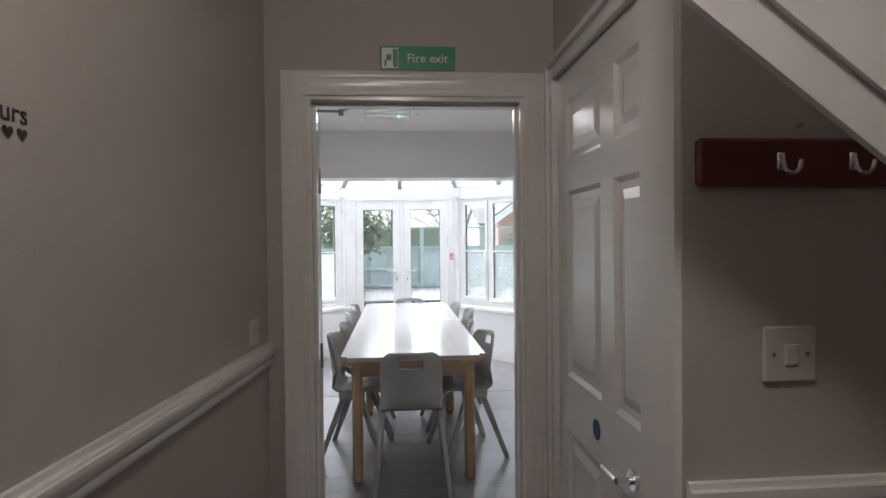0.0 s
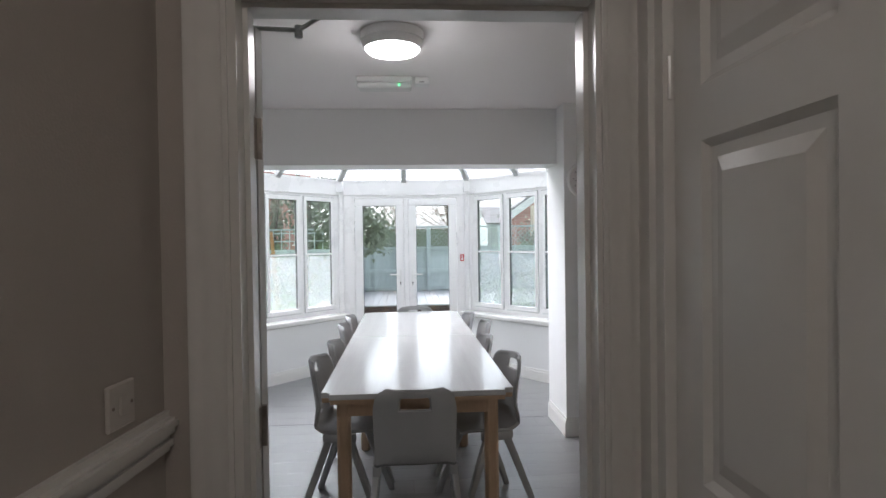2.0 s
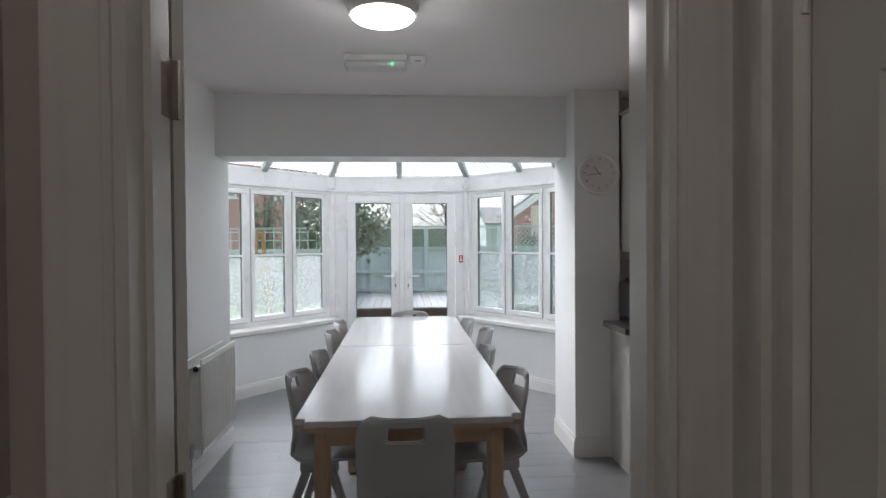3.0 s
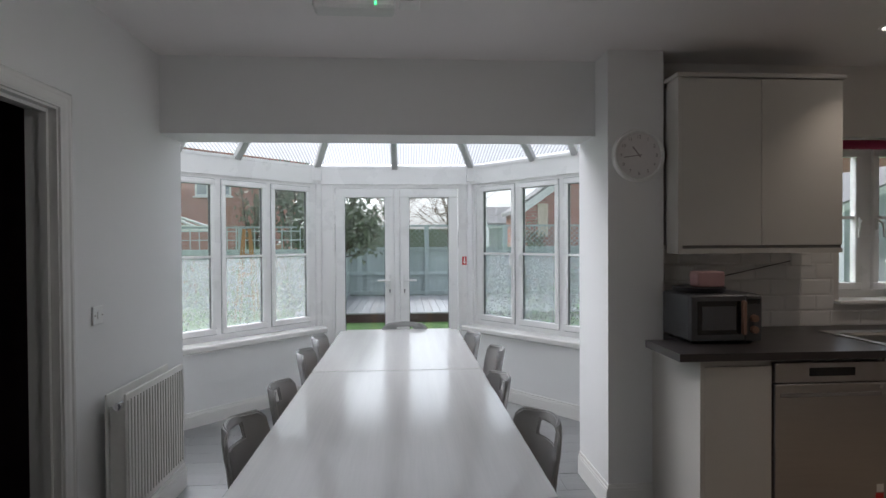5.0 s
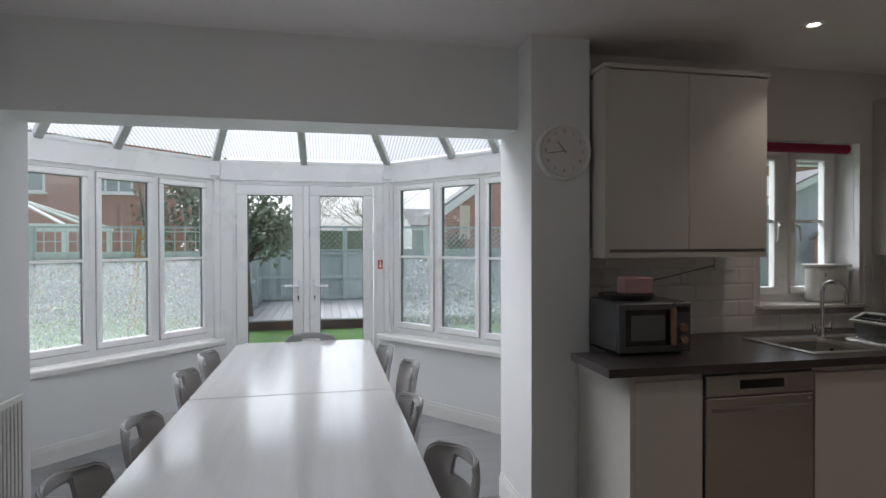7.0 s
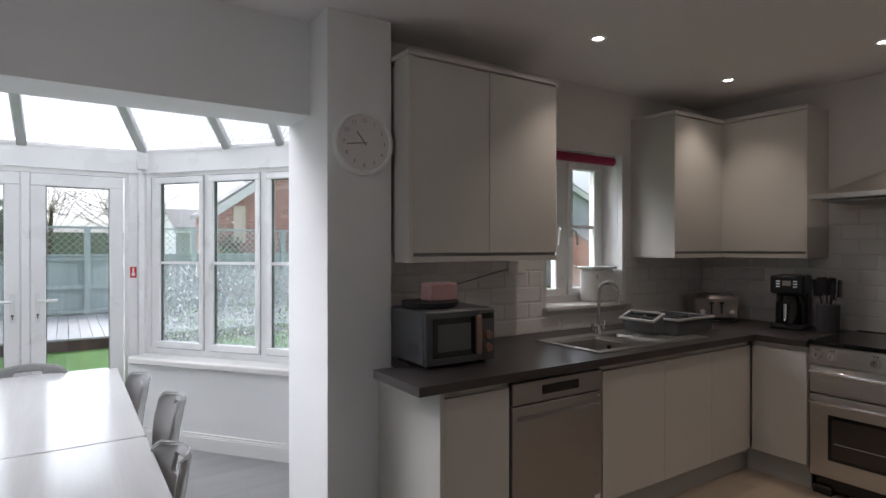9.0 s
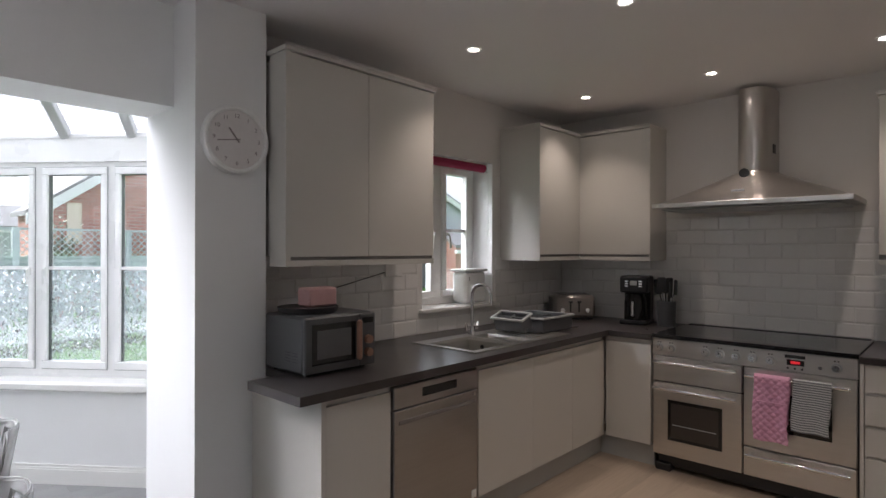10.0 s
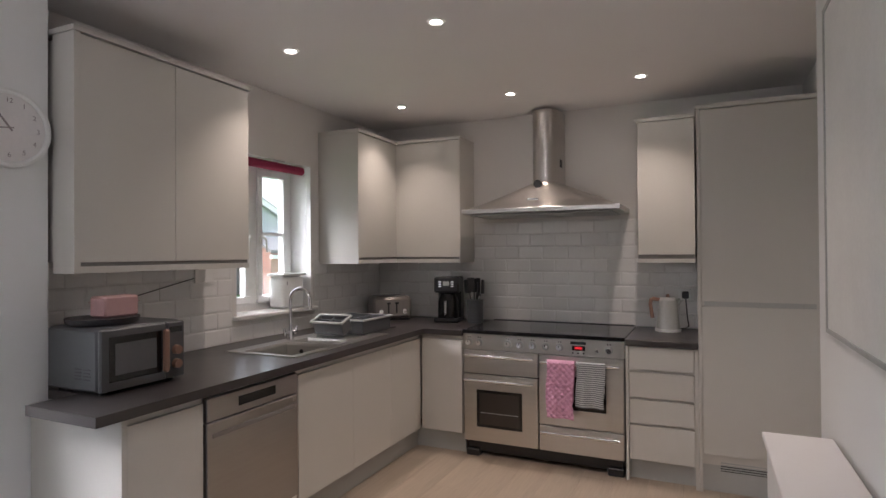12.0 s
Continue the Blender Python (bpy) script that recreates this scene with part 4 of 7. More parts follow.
def chair(label):
    c = thing("dining_chair", label, "chair", (0, 0, 0), "chairs round the table", local=True)
    part("seat_shell", chair_shell(), M["shell"], c, "moulded grey plastic seat and back", True)
    for s in (-1, 1):
        b = bmesh.new()
        box(b, s * 0.178 - 0.02, -0.10, 0.385, s * 0.178 + 0.02, 0.09, 0.432, bevel=0.012, seg=2)
        part("leg_bracket", b, M["shell"], c, smooth=True)
        for fy, ty in ((-0.24, -0.06), (0.23, 0.05)):
            b = bmesh.new()
            a, e = Vector((s * 0.178, ty, 0.41)), Vector((s * 0.222, fy, 0.0))
            q = Matrix.Translation(e) @ (a - e).to_track_quat("Z", "Y").to_matrix().to_4x4()
            box(b, -0.016, -0.022, 0, 0.016, 0.022, (a - e).length, bevel=0.009, seg=2)
            for v in b.verts:
                if v.co.z < 0.1:
                    v.co.x *= 0.8
                    v.co.y *= 0.75
            b.transform(q)
            for v in b.verts:
                if v.co.z < 0.012:
                    v.co.z = 0.0
            part("leg", b, M["shell"], c, smooth=True)
    for p in c.children:
        p.data.transform(Matrix.Diagonal((1.05, 1.0, 1.175, 1.0)))
    return c


first = chair("grey moulded plastic chair with hand slot, tucked under table")
CHAIRS = [(3.765, 6.20, -97), (3.80, 6.75, -92), (3.775, 7.58, -91), (3.78, 8.12, -92), (4.585, 6.14, 103), (4.525, 6.83, 94), (4.63, 7.58, 91), (4.55, 8.13, 94), (4.22, 8.575, 180)]
for cx, cy, a in CHAIRS:
    c = copy_thing(first, pose(cx, cy, DF, 0, 0, a))
    if a == 180:
        tagged(c, "grey moulded plastic chair at the garden end of table")
first.matrix_world = pose(4.16, 5.60, DF, 0, 0, 0)
tagged(first, "grey moulded plastic chair with hand slot at table end")

# radiator
rad = thing("radiator", "white double panel radiator with pipe valves on wall", "radiator", (KX0, 7.1, 0.15))
RY0, RY1, RZ0, RZ1 = 6.73, 7.41, 0.15, 0.735
for xa, xb, nm in ((KX0 + 0.13, KX0 + 0.142, "front_panel"), (KX0 + 0.045, KX0 + 0.057, "rear_panel")):
    b, flutes = solid((xa, RY0, RZ0, xb, RY1, RZ1), bevel=0.004), []
    if nm == "front_panel":
        n = 21
        for i in range(n):
            y = RY0 + 0.02 + i * (RY1 - RY0 - 0.04) / (n - 1)
            flutes.append(solid((xb, y - 0.009, RZ0 + 0.03, xb + 0.007, y + 0.009, RZ1 - 0.03), bevel=0.003))
    pn = part(nm, b, M["radiator"], rad)
    for f in flutes:
        part("flute", f, M["radiator"], pn)
b = bmesh.new()
for i in range(24):
    y = RY0 + 0.02 + i * (RY1 - RY0 - 0.04) / 23
    box(b, KX0 + 0.06, y - 0.002, RZ0 + 0.03, KX0 + 0.128, y + 0.002, RZ1 - 0.06)
tagged(part("convector_fin", b, M["radiator"], rad), kind="stuff")
b = bmesh.new()
tube(b, [(KX0 + 0.09, RY0 - 0.002, RZ0 + 0.045), (KX0 + 0.09, RY0 - 0.05, RZ0 + 0.045), (KX0 + 0.09, RY0 - 0.05, DF)], 0.008)
rod(b, (KX0 + 0.09, RY0 - 0.05, RZ0 + 0.0), (KX0 + 0.09, RY0 - 0.05, RZ0 + 0.09), 0.017)
part("valve", b, M["chrome"], rad, "chrome valve and pipe", True)
b = bmesh.new()
rod(b, (KX0 + 0.115, RY0 - 0.03, RZ1 - 0.05), (KX0 + 0.115, RY0 + 0.02, RZ1 - 0.05), 0.018)
part("bleed_plug", b, M["chrome"], rad, smooth=True)
for by in (RY0 + 0.1, RY1 - 0.13):
    part("bracket", solid((KX0, by, RZ1 - 0.1, KX0 + 0.045, by + 0.03, RZ1 - 0.04)), M["radiator"], rad)


def wall_plate(x, y, z, nx, ny, label, w=0.086, h=0.086, lie=Matrix(), plastic="white"):
    """A switch plate on a wall that faces (nx, ny)."""
    p = thing("light_switch", label, "light switch", (x, y, z), local=True)
    p.matrix_world = lie @ Matrix.Translation((x, y, z)) @ Matrix.Rotation(math.atan2(ny, nx) + math.pi / 2, 4, "Z")
    part("plate", solid((-w / 2, -0.009, -h / 2, w / 2, 0, h / 2), bevel=0.003), M[plastic], p)
    part("rocker", solid((-0.012, -0.0135, -0.018, 0.012, -0.009, 0.018), bevel=0.002), M[plastic], p)
    for s in (-1, 1):
        b = bmesh.new()
        disc(b, (s * 0.03, -0.0105, 0), 0.0035, 0.002, "Y", 10)
        part("screw", b, M["brass"], p)


wall_plate(KX0, 6.76, 1.10, 1, 0, "white plastic light switch beside the dark doorway")
wall_plate(4.737, 2.76, 1.27, 0, -1, "white plastic light switch below the coat rack", plastic="dim_white", w=0.093, h=0.093)
wall_plate(HX0, 3.875, 1.15, 1, 0, "white plastic light switch above the dado rail", plastic="dim_white", lie=HALL)

# clock on the pier
ck = thing("wall_clock", "round white wall clock with dark pointers on the pier", "clock", (5.577, PY, 1.927))
b = bmesh.new()
disc(b, (5.577, PY, 1.927), 0.152, -0.03, "Y", 56, 0.148)
part("case", b, M["white"], ck, smooth=True)
bm2 = bmesh.new()
N = 56
rr = []
for k, (rad_, dy) in enumerate(((0.152, -0.03), (0.150, -0.040), (0.140, -0.043), (0.132, -0.038), (0.130, -0.031))):
    rr.append([bm2.verts.new((5.577 + rad_ * math.cos(2 * math.pi * i / N), PY + dy, 1.927 + rad_ * math.sin(2 * math.pi * i / N))) for i in range(N)])
for ra, rb in zip(rr, rr[1:]):
    for i in range(N):
        bm2.faces.new((ra[i], ra[(i + 1) % N], rb[(i + 1) % N], rb[i]))
part("bezel", bm2, M["white"], ck, "white rounded rim", True)
b = bmesh.new()
disc(b, (5.577, PY - 0.030, 1.927), 0.131, -0.0015, "Y", 56)
part("dial", b, M["clockface"], ck)
for i in range(1, 13):
    a = radians(90 - 30 * i)
    m = Matrix.Translation((5.577 + 0.105 * math.cos(a), PY - 0.0325, 1.927 + 0.105 * math.sin(a))) @ Matrix.Rotation(radians(90), 4, "X")
    lettering("numeral", str(i), 0.027, m, M["numeral"], ck)
for nm, ang, ln, w in (("hour_pointer", 90 - 322, 0.062, 0.007), ("minute_pointer", 90 - 262, 0.092, 0.005)):
    b = solid((-0.015, -0.001, -w / 2, ln, 0.001, w / 2))
    b.transform(Matrix.Translation((5.577, PY - 0.035, 1.927)) @ Matrix.Rotation(-radians(ang), 4, "Y"))
    part(nm, b, M["numeral"], ck)

# ceiling fittings
dl = thing("ceiling_light", "round white ceiling dome light, switched on", "ceiling light", (4.075, 5.765, CEIL))
b = bmesh.new()
disc(b, (4.075, 5.765, CEIL), 0.165, -0.045, "Z", 48)
disc(b, (4.075, 5.765, CEIL - 0.045), 0.16, -0.04, "Z", 48, 0.15)
part("trim_ring", b, M["white"], dl, smooth=True)
b = bmesh.new()
disc(b, (4.075, 5.765, CEIL - 0.085), 0.140, -0.012, "Z", 48, 0.13)
disc(b, (4.075, 5.765, CEIL - 0.097), 0.13, -0.012, "Z", 48, 0.09)
part("diffuser", b, M["light_on"], dl, "glowing opal diffuser", True)

em = thing("emergency_light", "white emergency bulkhead light with green indicator", "emergency light", (4.0, 6.590, CEIL))
part("base", solid((3.82, 6.530, CEIL - 0.035, 4.19, 6.660, CEIL), bevel=0.006), M["white"], em)
part("diffuser", solid((3.825, 6.535, CEIL - 0.075, 4.185, 6.655, CEIL - 0.035), bevel=0.012), M["opal"], em, "frosted clear cover")
part("indicator", solid((4.10, 6.528, CEIL - 0.066, 4.106, 6.535, CEIL - 0.05)), M["led_green"], em, "green indicator")
sd = thing("ceiling_sensor", "small white sensor box on the ceiling", "sensor", (4.25, 6.600, CEIL))
part("body", solid((4.205, 6.550, CEIL - 0.045, 4.30, 6.640, CEIL), bevel=0.006), M["white"], sd)
part("slot", solid((4.235, 6.547, CEIL - 0.036, 4.27, 6.551, CEIL - 0.031)), M["shade"], sd)

for sx, sy in SPOTS:
    d = thing("downlight", "recessed white ceiling downlight, switched on", "downlight", (sx, sy, CEIL), "kitchen downlights")
    bm2 = bmesh.new()
    rr = []
    for rad_, z in ((0.044, 0.0), (0.044, -0.004), (0.034, -0.007), (0.024, -0.001)):
        rr.append([bm2.verts.new((sx + rad_ * math.cos(2 * math.pi * i / 24), sy + rad_ * math.sin(2 * math.pi * i / 24), CEIL + z)) for i in range(24)])
    for ra, rb in zip(rr, rr[1:]):
        for i in range(24):
            bm2.faces.new((ra[i], ra[(i + 1) % 24], rb[(i + 1) % 24], rb[i]))
    part("bezel", bm2, M["white"], d, smooth=True)
    b = bmesh.new()
    disc(b, (sx, sy, CEIL - 0.0005), 0.025, -0.001, "Z", 24)
    part("lens", b, M["spot_on"], d, "glowing lens")

# fire notices
fc = thing("fire_call_point", "red and white fire action notice on door post", "fire notice", (4.868, BY - 0.012, 1.226))
part("plate", solid((4.845, BY - 0.014, 1.18, 4.893, BY - 0.009, 1.27)), M["red"], fc)
b = bmesh.new()
disc(b, (4.869, BY - 0.014, 1.207), 0.014, -0.001, "Y", 16)
box(b, 4.862, BY - 0.0152, 1.22, 4.876, BY - 0.014, 1.262)
part("white_symbol", b, M["white"], fc, "white symbol")

fx = thing("exit_sign", "green fire exit sign above the doorway", "sign", (4.168, DY0, 2.125))
part("plate", solid((4.024, DY0 - 0.004, 2.126, 4.313, DY0 - 0.0005, 2.217)), M["green"], fx)
part("pictogram_panel", solid((4.032, DY0 - 0.0048, 2.133, 4.094, DY0 - 0.004, 2.210)), M["white"], fx, "pale pictogram square")
b = solid((4.074, DY0 - 0.0054, 2.136, 4.092, DY0 - 0.0048, 2.205), (4.042, DY0 - 0.0054, 2.14, 4.05, DY0 - 0.0048, 2.165), (4.05, DY0 - 0.0054, 2.162, 4.068, DY0 - 0.0048, 2.185))
part("pictogram", b, M["green"], fx, "plain green doorway shape")
lettering("lettering", "Fire exit", 0.047, Matrix.Translation((4.206, DY0 - 0.0045, 2.170)) @ Matrix.Rotation(radians(90), 4, "X"), M["white"], fx)

fx.location.z -= 0.008

# hall: wall quote, coat rack, stair string
wq = thing("wall_quote", "dark vinyl wall lettering with three hearts", "wall lettering", (HX0, 2.62, 1.6))
lettering("lettering", "urs", 0.047, Matrix.Translation((HX0 + 0.001, 2.672, 1.648)) @ Matrix.Rotation(radians(90), 4, "Z") @ Matrix.Rotation(radians(90), 4, "X"), M["ink"], wq)
lettering("lettering", "s", 0.07, Matrix.Translation((HX0 + 0.001, 2.60, 1.76)) @ Matrix.Rotation(radians(90), 4, "Z") @ Matrix.Rotation(radians(90), 4, "X"), M["ink"], wq)
for i in range(3):
    y, z = 2.628 + i * 0.030, 1.617
    b = bmesh.new()
    pts = []
    for k in range(24):
        t = 2 * math.pi * k / 24
        pts.append((16 * math.sin(t) ** 3 * 0.00075, (13 * math.cos(t) - 5 * math.cos(2 * t) - 2 * math.cos(3 * t) - math.cos(4 * t)) * 0.00075))
    b.faces.new([b.verts.new((HX0 + 0.0015, y + px, z + pz)) for px, pz in pts])
    part("heart", b, M["ink"], wq)
wq.matrix_world = HALL @ Matrix.Translation((0, 0.126, 0.026)) @ Matrix.Translation(wq.location)

cr = thing("coat_rack", "dark red mahogany coat rack with metal hooks", "coat rack", (4.9, 2.76, 1.59))
part("board", solid((4.573, 2.742, 1.549, 5.4, 2.76, 1.629), bevel=0.006), M["mahogany"], cr)
for hx in (4.712, 4.838, 4.964, 5.09):
    b = bmesh.new()
    box(b, hx - 0.007, 2.737, 1.575, hx + 0.007, 2.742, 1.605, bevel=0.002)
    tube(b, [(hx, 2.738, 1.602), (hx, 2.732, 1.580), (hx + 0.004, 2.728, 1.571), (hx + 0.012, 2.724, 1.569), (hx + 0.018, 2.721, 1.576), (hx + 0.020, 2.719, 1.590)], 0.0035, 8)
    part("hook", b, M["chrome"], cr, "bent metal hook", True)
nl = thing("wall_nail", "small nail in the wall above coat rack", "nail", (4.755, 2.76, 1.65))
b = bmesh.new()
rod(b, (4.755, 2.76, 1.65), (4.755, 2.744, 1.653), 0.003)
part("shank", b, M["brass"], nl)

b = bmesh.new()
a, e = Vector((4.33, 1.822)), Vector((5.6, 0.869))
for y0, y1, z0, z1 in ((2.50, 2.512, 0.0, 0.36), (2.49, 2.50, 0.07, 0.10), (2.494, 2.50, 0.10, 0.13), (2.485, 2.50, 0.20, 0.24), (2.485, 2.535, 0.36, 0.40)):
    vs = []
    for y in (y0, y1):
        vs.append([b.verts.new((a.x, y, a.y + z0)), b.verts.new((e.x, y, e.y + z0)), b.verts.new((e.x, y, e.y + z1)), b.verts.new((a.x, y, a.y + z1))])
    b.faces.new(vs[0])
    b.faces.new(vs[1][::-1])
    for i in range(4):
        b.faces.new((vs[0][i], vs[1][i], vs[1][(i + 1) % 4], vs[0][(i + 1) % 4]))
bmesh.ops.recalc_face_normals(b, faces=b.faces[:])
setting("stair_string", b, M["gloss"], "moulded white stair string sloping down")


# ---- kitchen ----
WT, WF, XF = 0.885, 6.665, 8.01           # worktop height, front edges
BF, BXF = 6.705, 8.035                      # faces of the base units
wt = thing("worktop", "dark brown-black laminate worktop along two walls", "worktop", (7.0, 7.0, WT - 0.038))
for strip in ((5.545, WF, WT - 0.038, 6.73, 7.06, WT), (PX1, 7.06, WT - 0.038, 6.73, KY1, WT), (6.73, WF, WT - 0.038, 7.30, 6.81, WT), (6.73, 7.16, WT - 0.038, 7.30, KY1, WT), (7.30, WF, WT - 0.038, XF, KY1, WT), (XF, 6.368, WT - 0.038, KX1, KY1, WT)):
    part("section", solid(strip), M["worktop"], wt)
wt2 = thing("worktop", "short dark laminate worktop over the drawers", "worktop", (8.4, 5.05, WT - 0.038))
part("section", solid((XF, 4.835, WT - 0.038, KX1, 5.255, WT), bevel=0.003), M["worktop"], wt2)


def base_unit(name, label, box6, panels, face, axis, plinth=0.15):
    """A floor unit: carcass, plinth and flat handleless fronts. panels: (from, to, z0, z1) along the front."""
    x0, y0, x1, y1 = box6
    u = thing(name, label, "kitchen cabinet", ((x0 + x1) / 2, (y0 + y1) / 2, 0), "fitted kitchen units")
    if axis == "y":
        part("carcass", solid((x0, face + 0.022, plinth, x0 + 0.018, y1, WT - 0.04), (x1 - 0.018, face + 0.022, plinth, x1, y1, WT - 0.04), (x0 + 0.018, face + 0.022, plinth, x1 - 0.018, y1, plinth + 0.018)), M["unit"], u)
        part("plinth", solid((x0, face + 0.06, 0, x1 if x1 < BXF - 0.001 else BXF + 0.08, face + 0.08, plinth)), M["plinth"], u)
        for a, c, z0, z1 in panels:
            f = part("door", solid((a + 0.0008, face, z0, c - 0.0008, face + 0.02, z1), bevel=0.0015), M["unit"], u)
        part("handle_channel", solid((x0, face + 0.016, WT - 0.075, x1, face + 0.0215, WT - 0.04)), M["unit"], u, "dark strip for the shade of a grip recess channel")
    else:
        part("carcass", solid((face + 0.022, y0, plinth, x1, y1, WT - 0.04)), M["unit"], u)
        part("plinth", solid((face + 0.06, y0, 0, face + 0.08, y1 if y1 < 6.69 else BF + 0.06, plinth)), M["plinth"], u)
        for a, c, z0, z1 in panels:
            part("drawer_front" if len(panels) > 2 else "door", solid((face, a + 0.0015, z0, face + 0.02, c - 0.0015, z1), bevel=0.0015), M["unit"], u)
        part("handle_channel", solid((face + 0.016, y0, WT - 0.075, face + 0.0215, y1, WT - 0.04)), M["unit"], u, "dark strip for the shade of a grip recess channel")
    return u


ep = base_unit("base_cabinet", "matt cashmere end cabinet beside the pier", (5.69, 7.25, 6.035, 7.24), [(5.69, 6.035, 0.15, WT - 0.075)], BF, "y")
part("end_panel", solid((5.668, BF, DF, 5.69, 7.245, WT - 0.04)), M["unit"], ep)
base_unit("base_cabinet", "matt cashmere sink cabinet with double doors", (6.64, 6.72, 7.60, KY1), [(6.645, 7.1493, 0.15, WT - 0.075), (7.1487, 7.60, 0.15, WT - 0.075)], BF, "y")
base_unit("base_cabinet", "matt cashmere corner cabinet on the window side", (7.60, 6.72, BXF, KY1), [(7.60, BXF - 0.002, 0.15, WT - 0.075)], BF, "y")
base_unit("base_cabinet", "matt cashmere corner cabinet beside the range cooker", (BXF, 6.375, KX1, 6.70), [(6.375, 6.698, 0.15, WT - 0.075)], BXF, "x")
du = base_unit("drawer_cabinet", "matt cashmere unit of four handleless drawers", (BXF, 4.855, KX1, 5.245), [(4.857, 5.235, 0.135, 0.350), (4.857, 5.235, 0.364, 0.511), (4.857, 5.235, 0.526, 0.682), (4.857, 5.235, 0.70, WT - 0.045)], BXF, "x", plinth=0.13)
part("side_panel", solid((BXF - 0.004, 4.836, 0, KX1, 4.855, WT - 0.04)), M["unit"], du)
part("side_panel", solid((BXF - 0.004, 5.237, 0, KX1, 5.255, WT - 0.04)), M["unit"], du)

# dishwasher
dw = thing("dishwasher", "brushed steel dishwasher with dark control window", "dishwasher", (6.335, 7.0, 0))
part("tub", solid((6.04, BF + 0.022, 0.10, 6.63, KY1, WT - 0.045)), M["plinth"], dw)
part("plinth", solid((6.04, BF + 0.06, 0, 6.63, BF + 0.08, 0.12)), M["plinth"], dw)
dd = part("door", solid((6.043, BF - 0.012, 0.13, 6.627, BF + 0.02, 0.72), bevel=0.004), M["steel_dull"], dw, "brushed steel door")
# Flat strip on the door face, coloured like the shade in a recess.
part("grip", solid((6.07, BF - 0.016, 0.655, 6.60, BF - 0.0115, 0.675), bevel=0.002), M["shade"], dd, "dark strip for the shade of a grip recess")
cp = part("control_panel", solid((6.043, BF - 0.012, 0.726, 6.627, BF + 0.02, 0.826), bevel=0.004), M["steel_dull"], dw)
part("display", solid((6.22, BF - 0.0135, 0.758, 6.46, BF - 0.0115, 0.800), bevel=0.0008), M["blackglass"], cp, "dark display strip")
b = bmesh.new()
disc(b, (6.595, BF - 0.012, 0.70), 0.010, -0.004, "Y", 14)
part("latch_button", b, M["chrome"], dd)
part("warning_label", solid((6.575, BF - 0.013, 0.17, 6.612, BF - 0.0115, 0.21)), M["white"], dd, "white label with red band")
part("warning_label", solid((6.57, BF - 0.0131, 0.135, 6.612, BF - 0.0116, 0.165)), M["red"], dd, "red label")

# wall units
def wall_unit(label, x0, y0, x1, y1, z0=1.36):
    return thing("wall_cabinet", label, "kitchen cabinet", ((x0 + x1) / 2, (y0 + y1) / 2, z0), "fitted kitchen units")


u = wall_unit("matt cashmere double wall cabinet above the microwave", 5.765, 7.12, 6.735, KY1)
part("carcass", solid((5.765, 7.14, 1.405, 5.783, KY1, 2.335), (6.717, 7.14, 1.405, 6.735, KY1, 2.335), (5.783, 7.14, 1.405, 6.717, KY1, 1.423), (5.783, 7.14, 2.317, 6.717, KY1, 2.335), (5.783, KY1 - 0.01, 1.423, 6.717, KY1, 2.317)), M["unit"], u)
for a, c in ((5.785, 6.247), (6.249, 6.733)):
    part("door", solid((a, 7.117, 1.405, c, 7.137, 2.347), bevel=0.0015), M["unit"], u)
part("end_panel", solid((5.757, 7.112, 1.36, 5.783, PY, 2.35)), M["unit"], u)
part("cornice", solid((5.750, 7.104, 2.352, 6.742, KY1, 2.374)), M["unit"], u)
part("light_rail", solid((5.784, 7.117, 1.36, 6.735, 7.145, 1.388)), M["unit"], u)
part("grip_gap", solid((5.785, 7.128, 1.388, 6.733, 7.14, 1.405)), M["shade"], u)

u = wall_unit("matt cashmere corner wall cabinet with two doors", 7.842, 6.55, KX1, KY1)
CX = 8.42
part("carcass", solid((7.842, 7.137, 1.39, 7.86, KY1, 2.335), (CX + 0.02, 6.551, 1.39, KX1, 6.569, 2.335), (7.86, 7.137, 1.405, KX1, KY1, 1.42), (CX + 0.02, 6.569, 1.405, KX1, 7.137, 1.42), (7.86, KY1 - 0.02, 1.42, KX1, KY1, 2.335), (7.86, 7.137, 2.32, KX1, KY1, 2.335), (CX + 0.02, 6.569, 2.32, KX1, 7.137, 2.335)), M["unit"], u)
part("end_panel", solid((7.836, 7.112, 1.36, 7.842, KY1, 2.336)), M["unit"], u)
part("end_panel", solid((CX - 0.004, 6.543, 1.36, KX1, 6.551, 2.336)), M["unit"], u)
part("door", solid((7.844, 7.117, 1.405, CX - 0.002, 7.137, 2.333), bevel=0.0015), M["unit"], u)
part("door", solid((CX, 6.553, 1.405, CX + 0.02, 7.135, 2.333), bevel=0.0015), M["unit"], u)
part("cornice", solid((7.834, 7.107, 2.338, KX1, KY1, 2.362), (CX - 0.008, 6.541, 2.338, KX1, 7.107, 2.362)), M["unit"], u)
part("light_rail", solid((7.842, 7.117, 1.36, CX + 0.026, 7.143, 1.388), (CX, 6.552, 1.36, CX + 0.026, 7.117, 1.388)), M["unit"], u)
part("grip_gap", solid((7.845, 7.128, 1.388, CX + 0.03, 7.14, 1.405), (CX + 0.011, 6.553, 1.388, CX + 0.022, 7.128, 1.405)), M["shade"], u)

u = wall_unit("matt cashmere single wall cabinet above the kettle", CX, 4.85, KX1, 5.215)
part("carcass", solid((CX + 0.02, 4.85, 1.39, KX1, 4.868, 2.33), (CX + 0.02, 5.194, 1.36, KX1, 5.212, 2.33), (CX + 0.02, 4.868, 1.405, KX1, 5.194, 1.42), (CX + 0.02, 4.868, 2.315, KX1, 5.194, 2.33)), M["unit"], u)
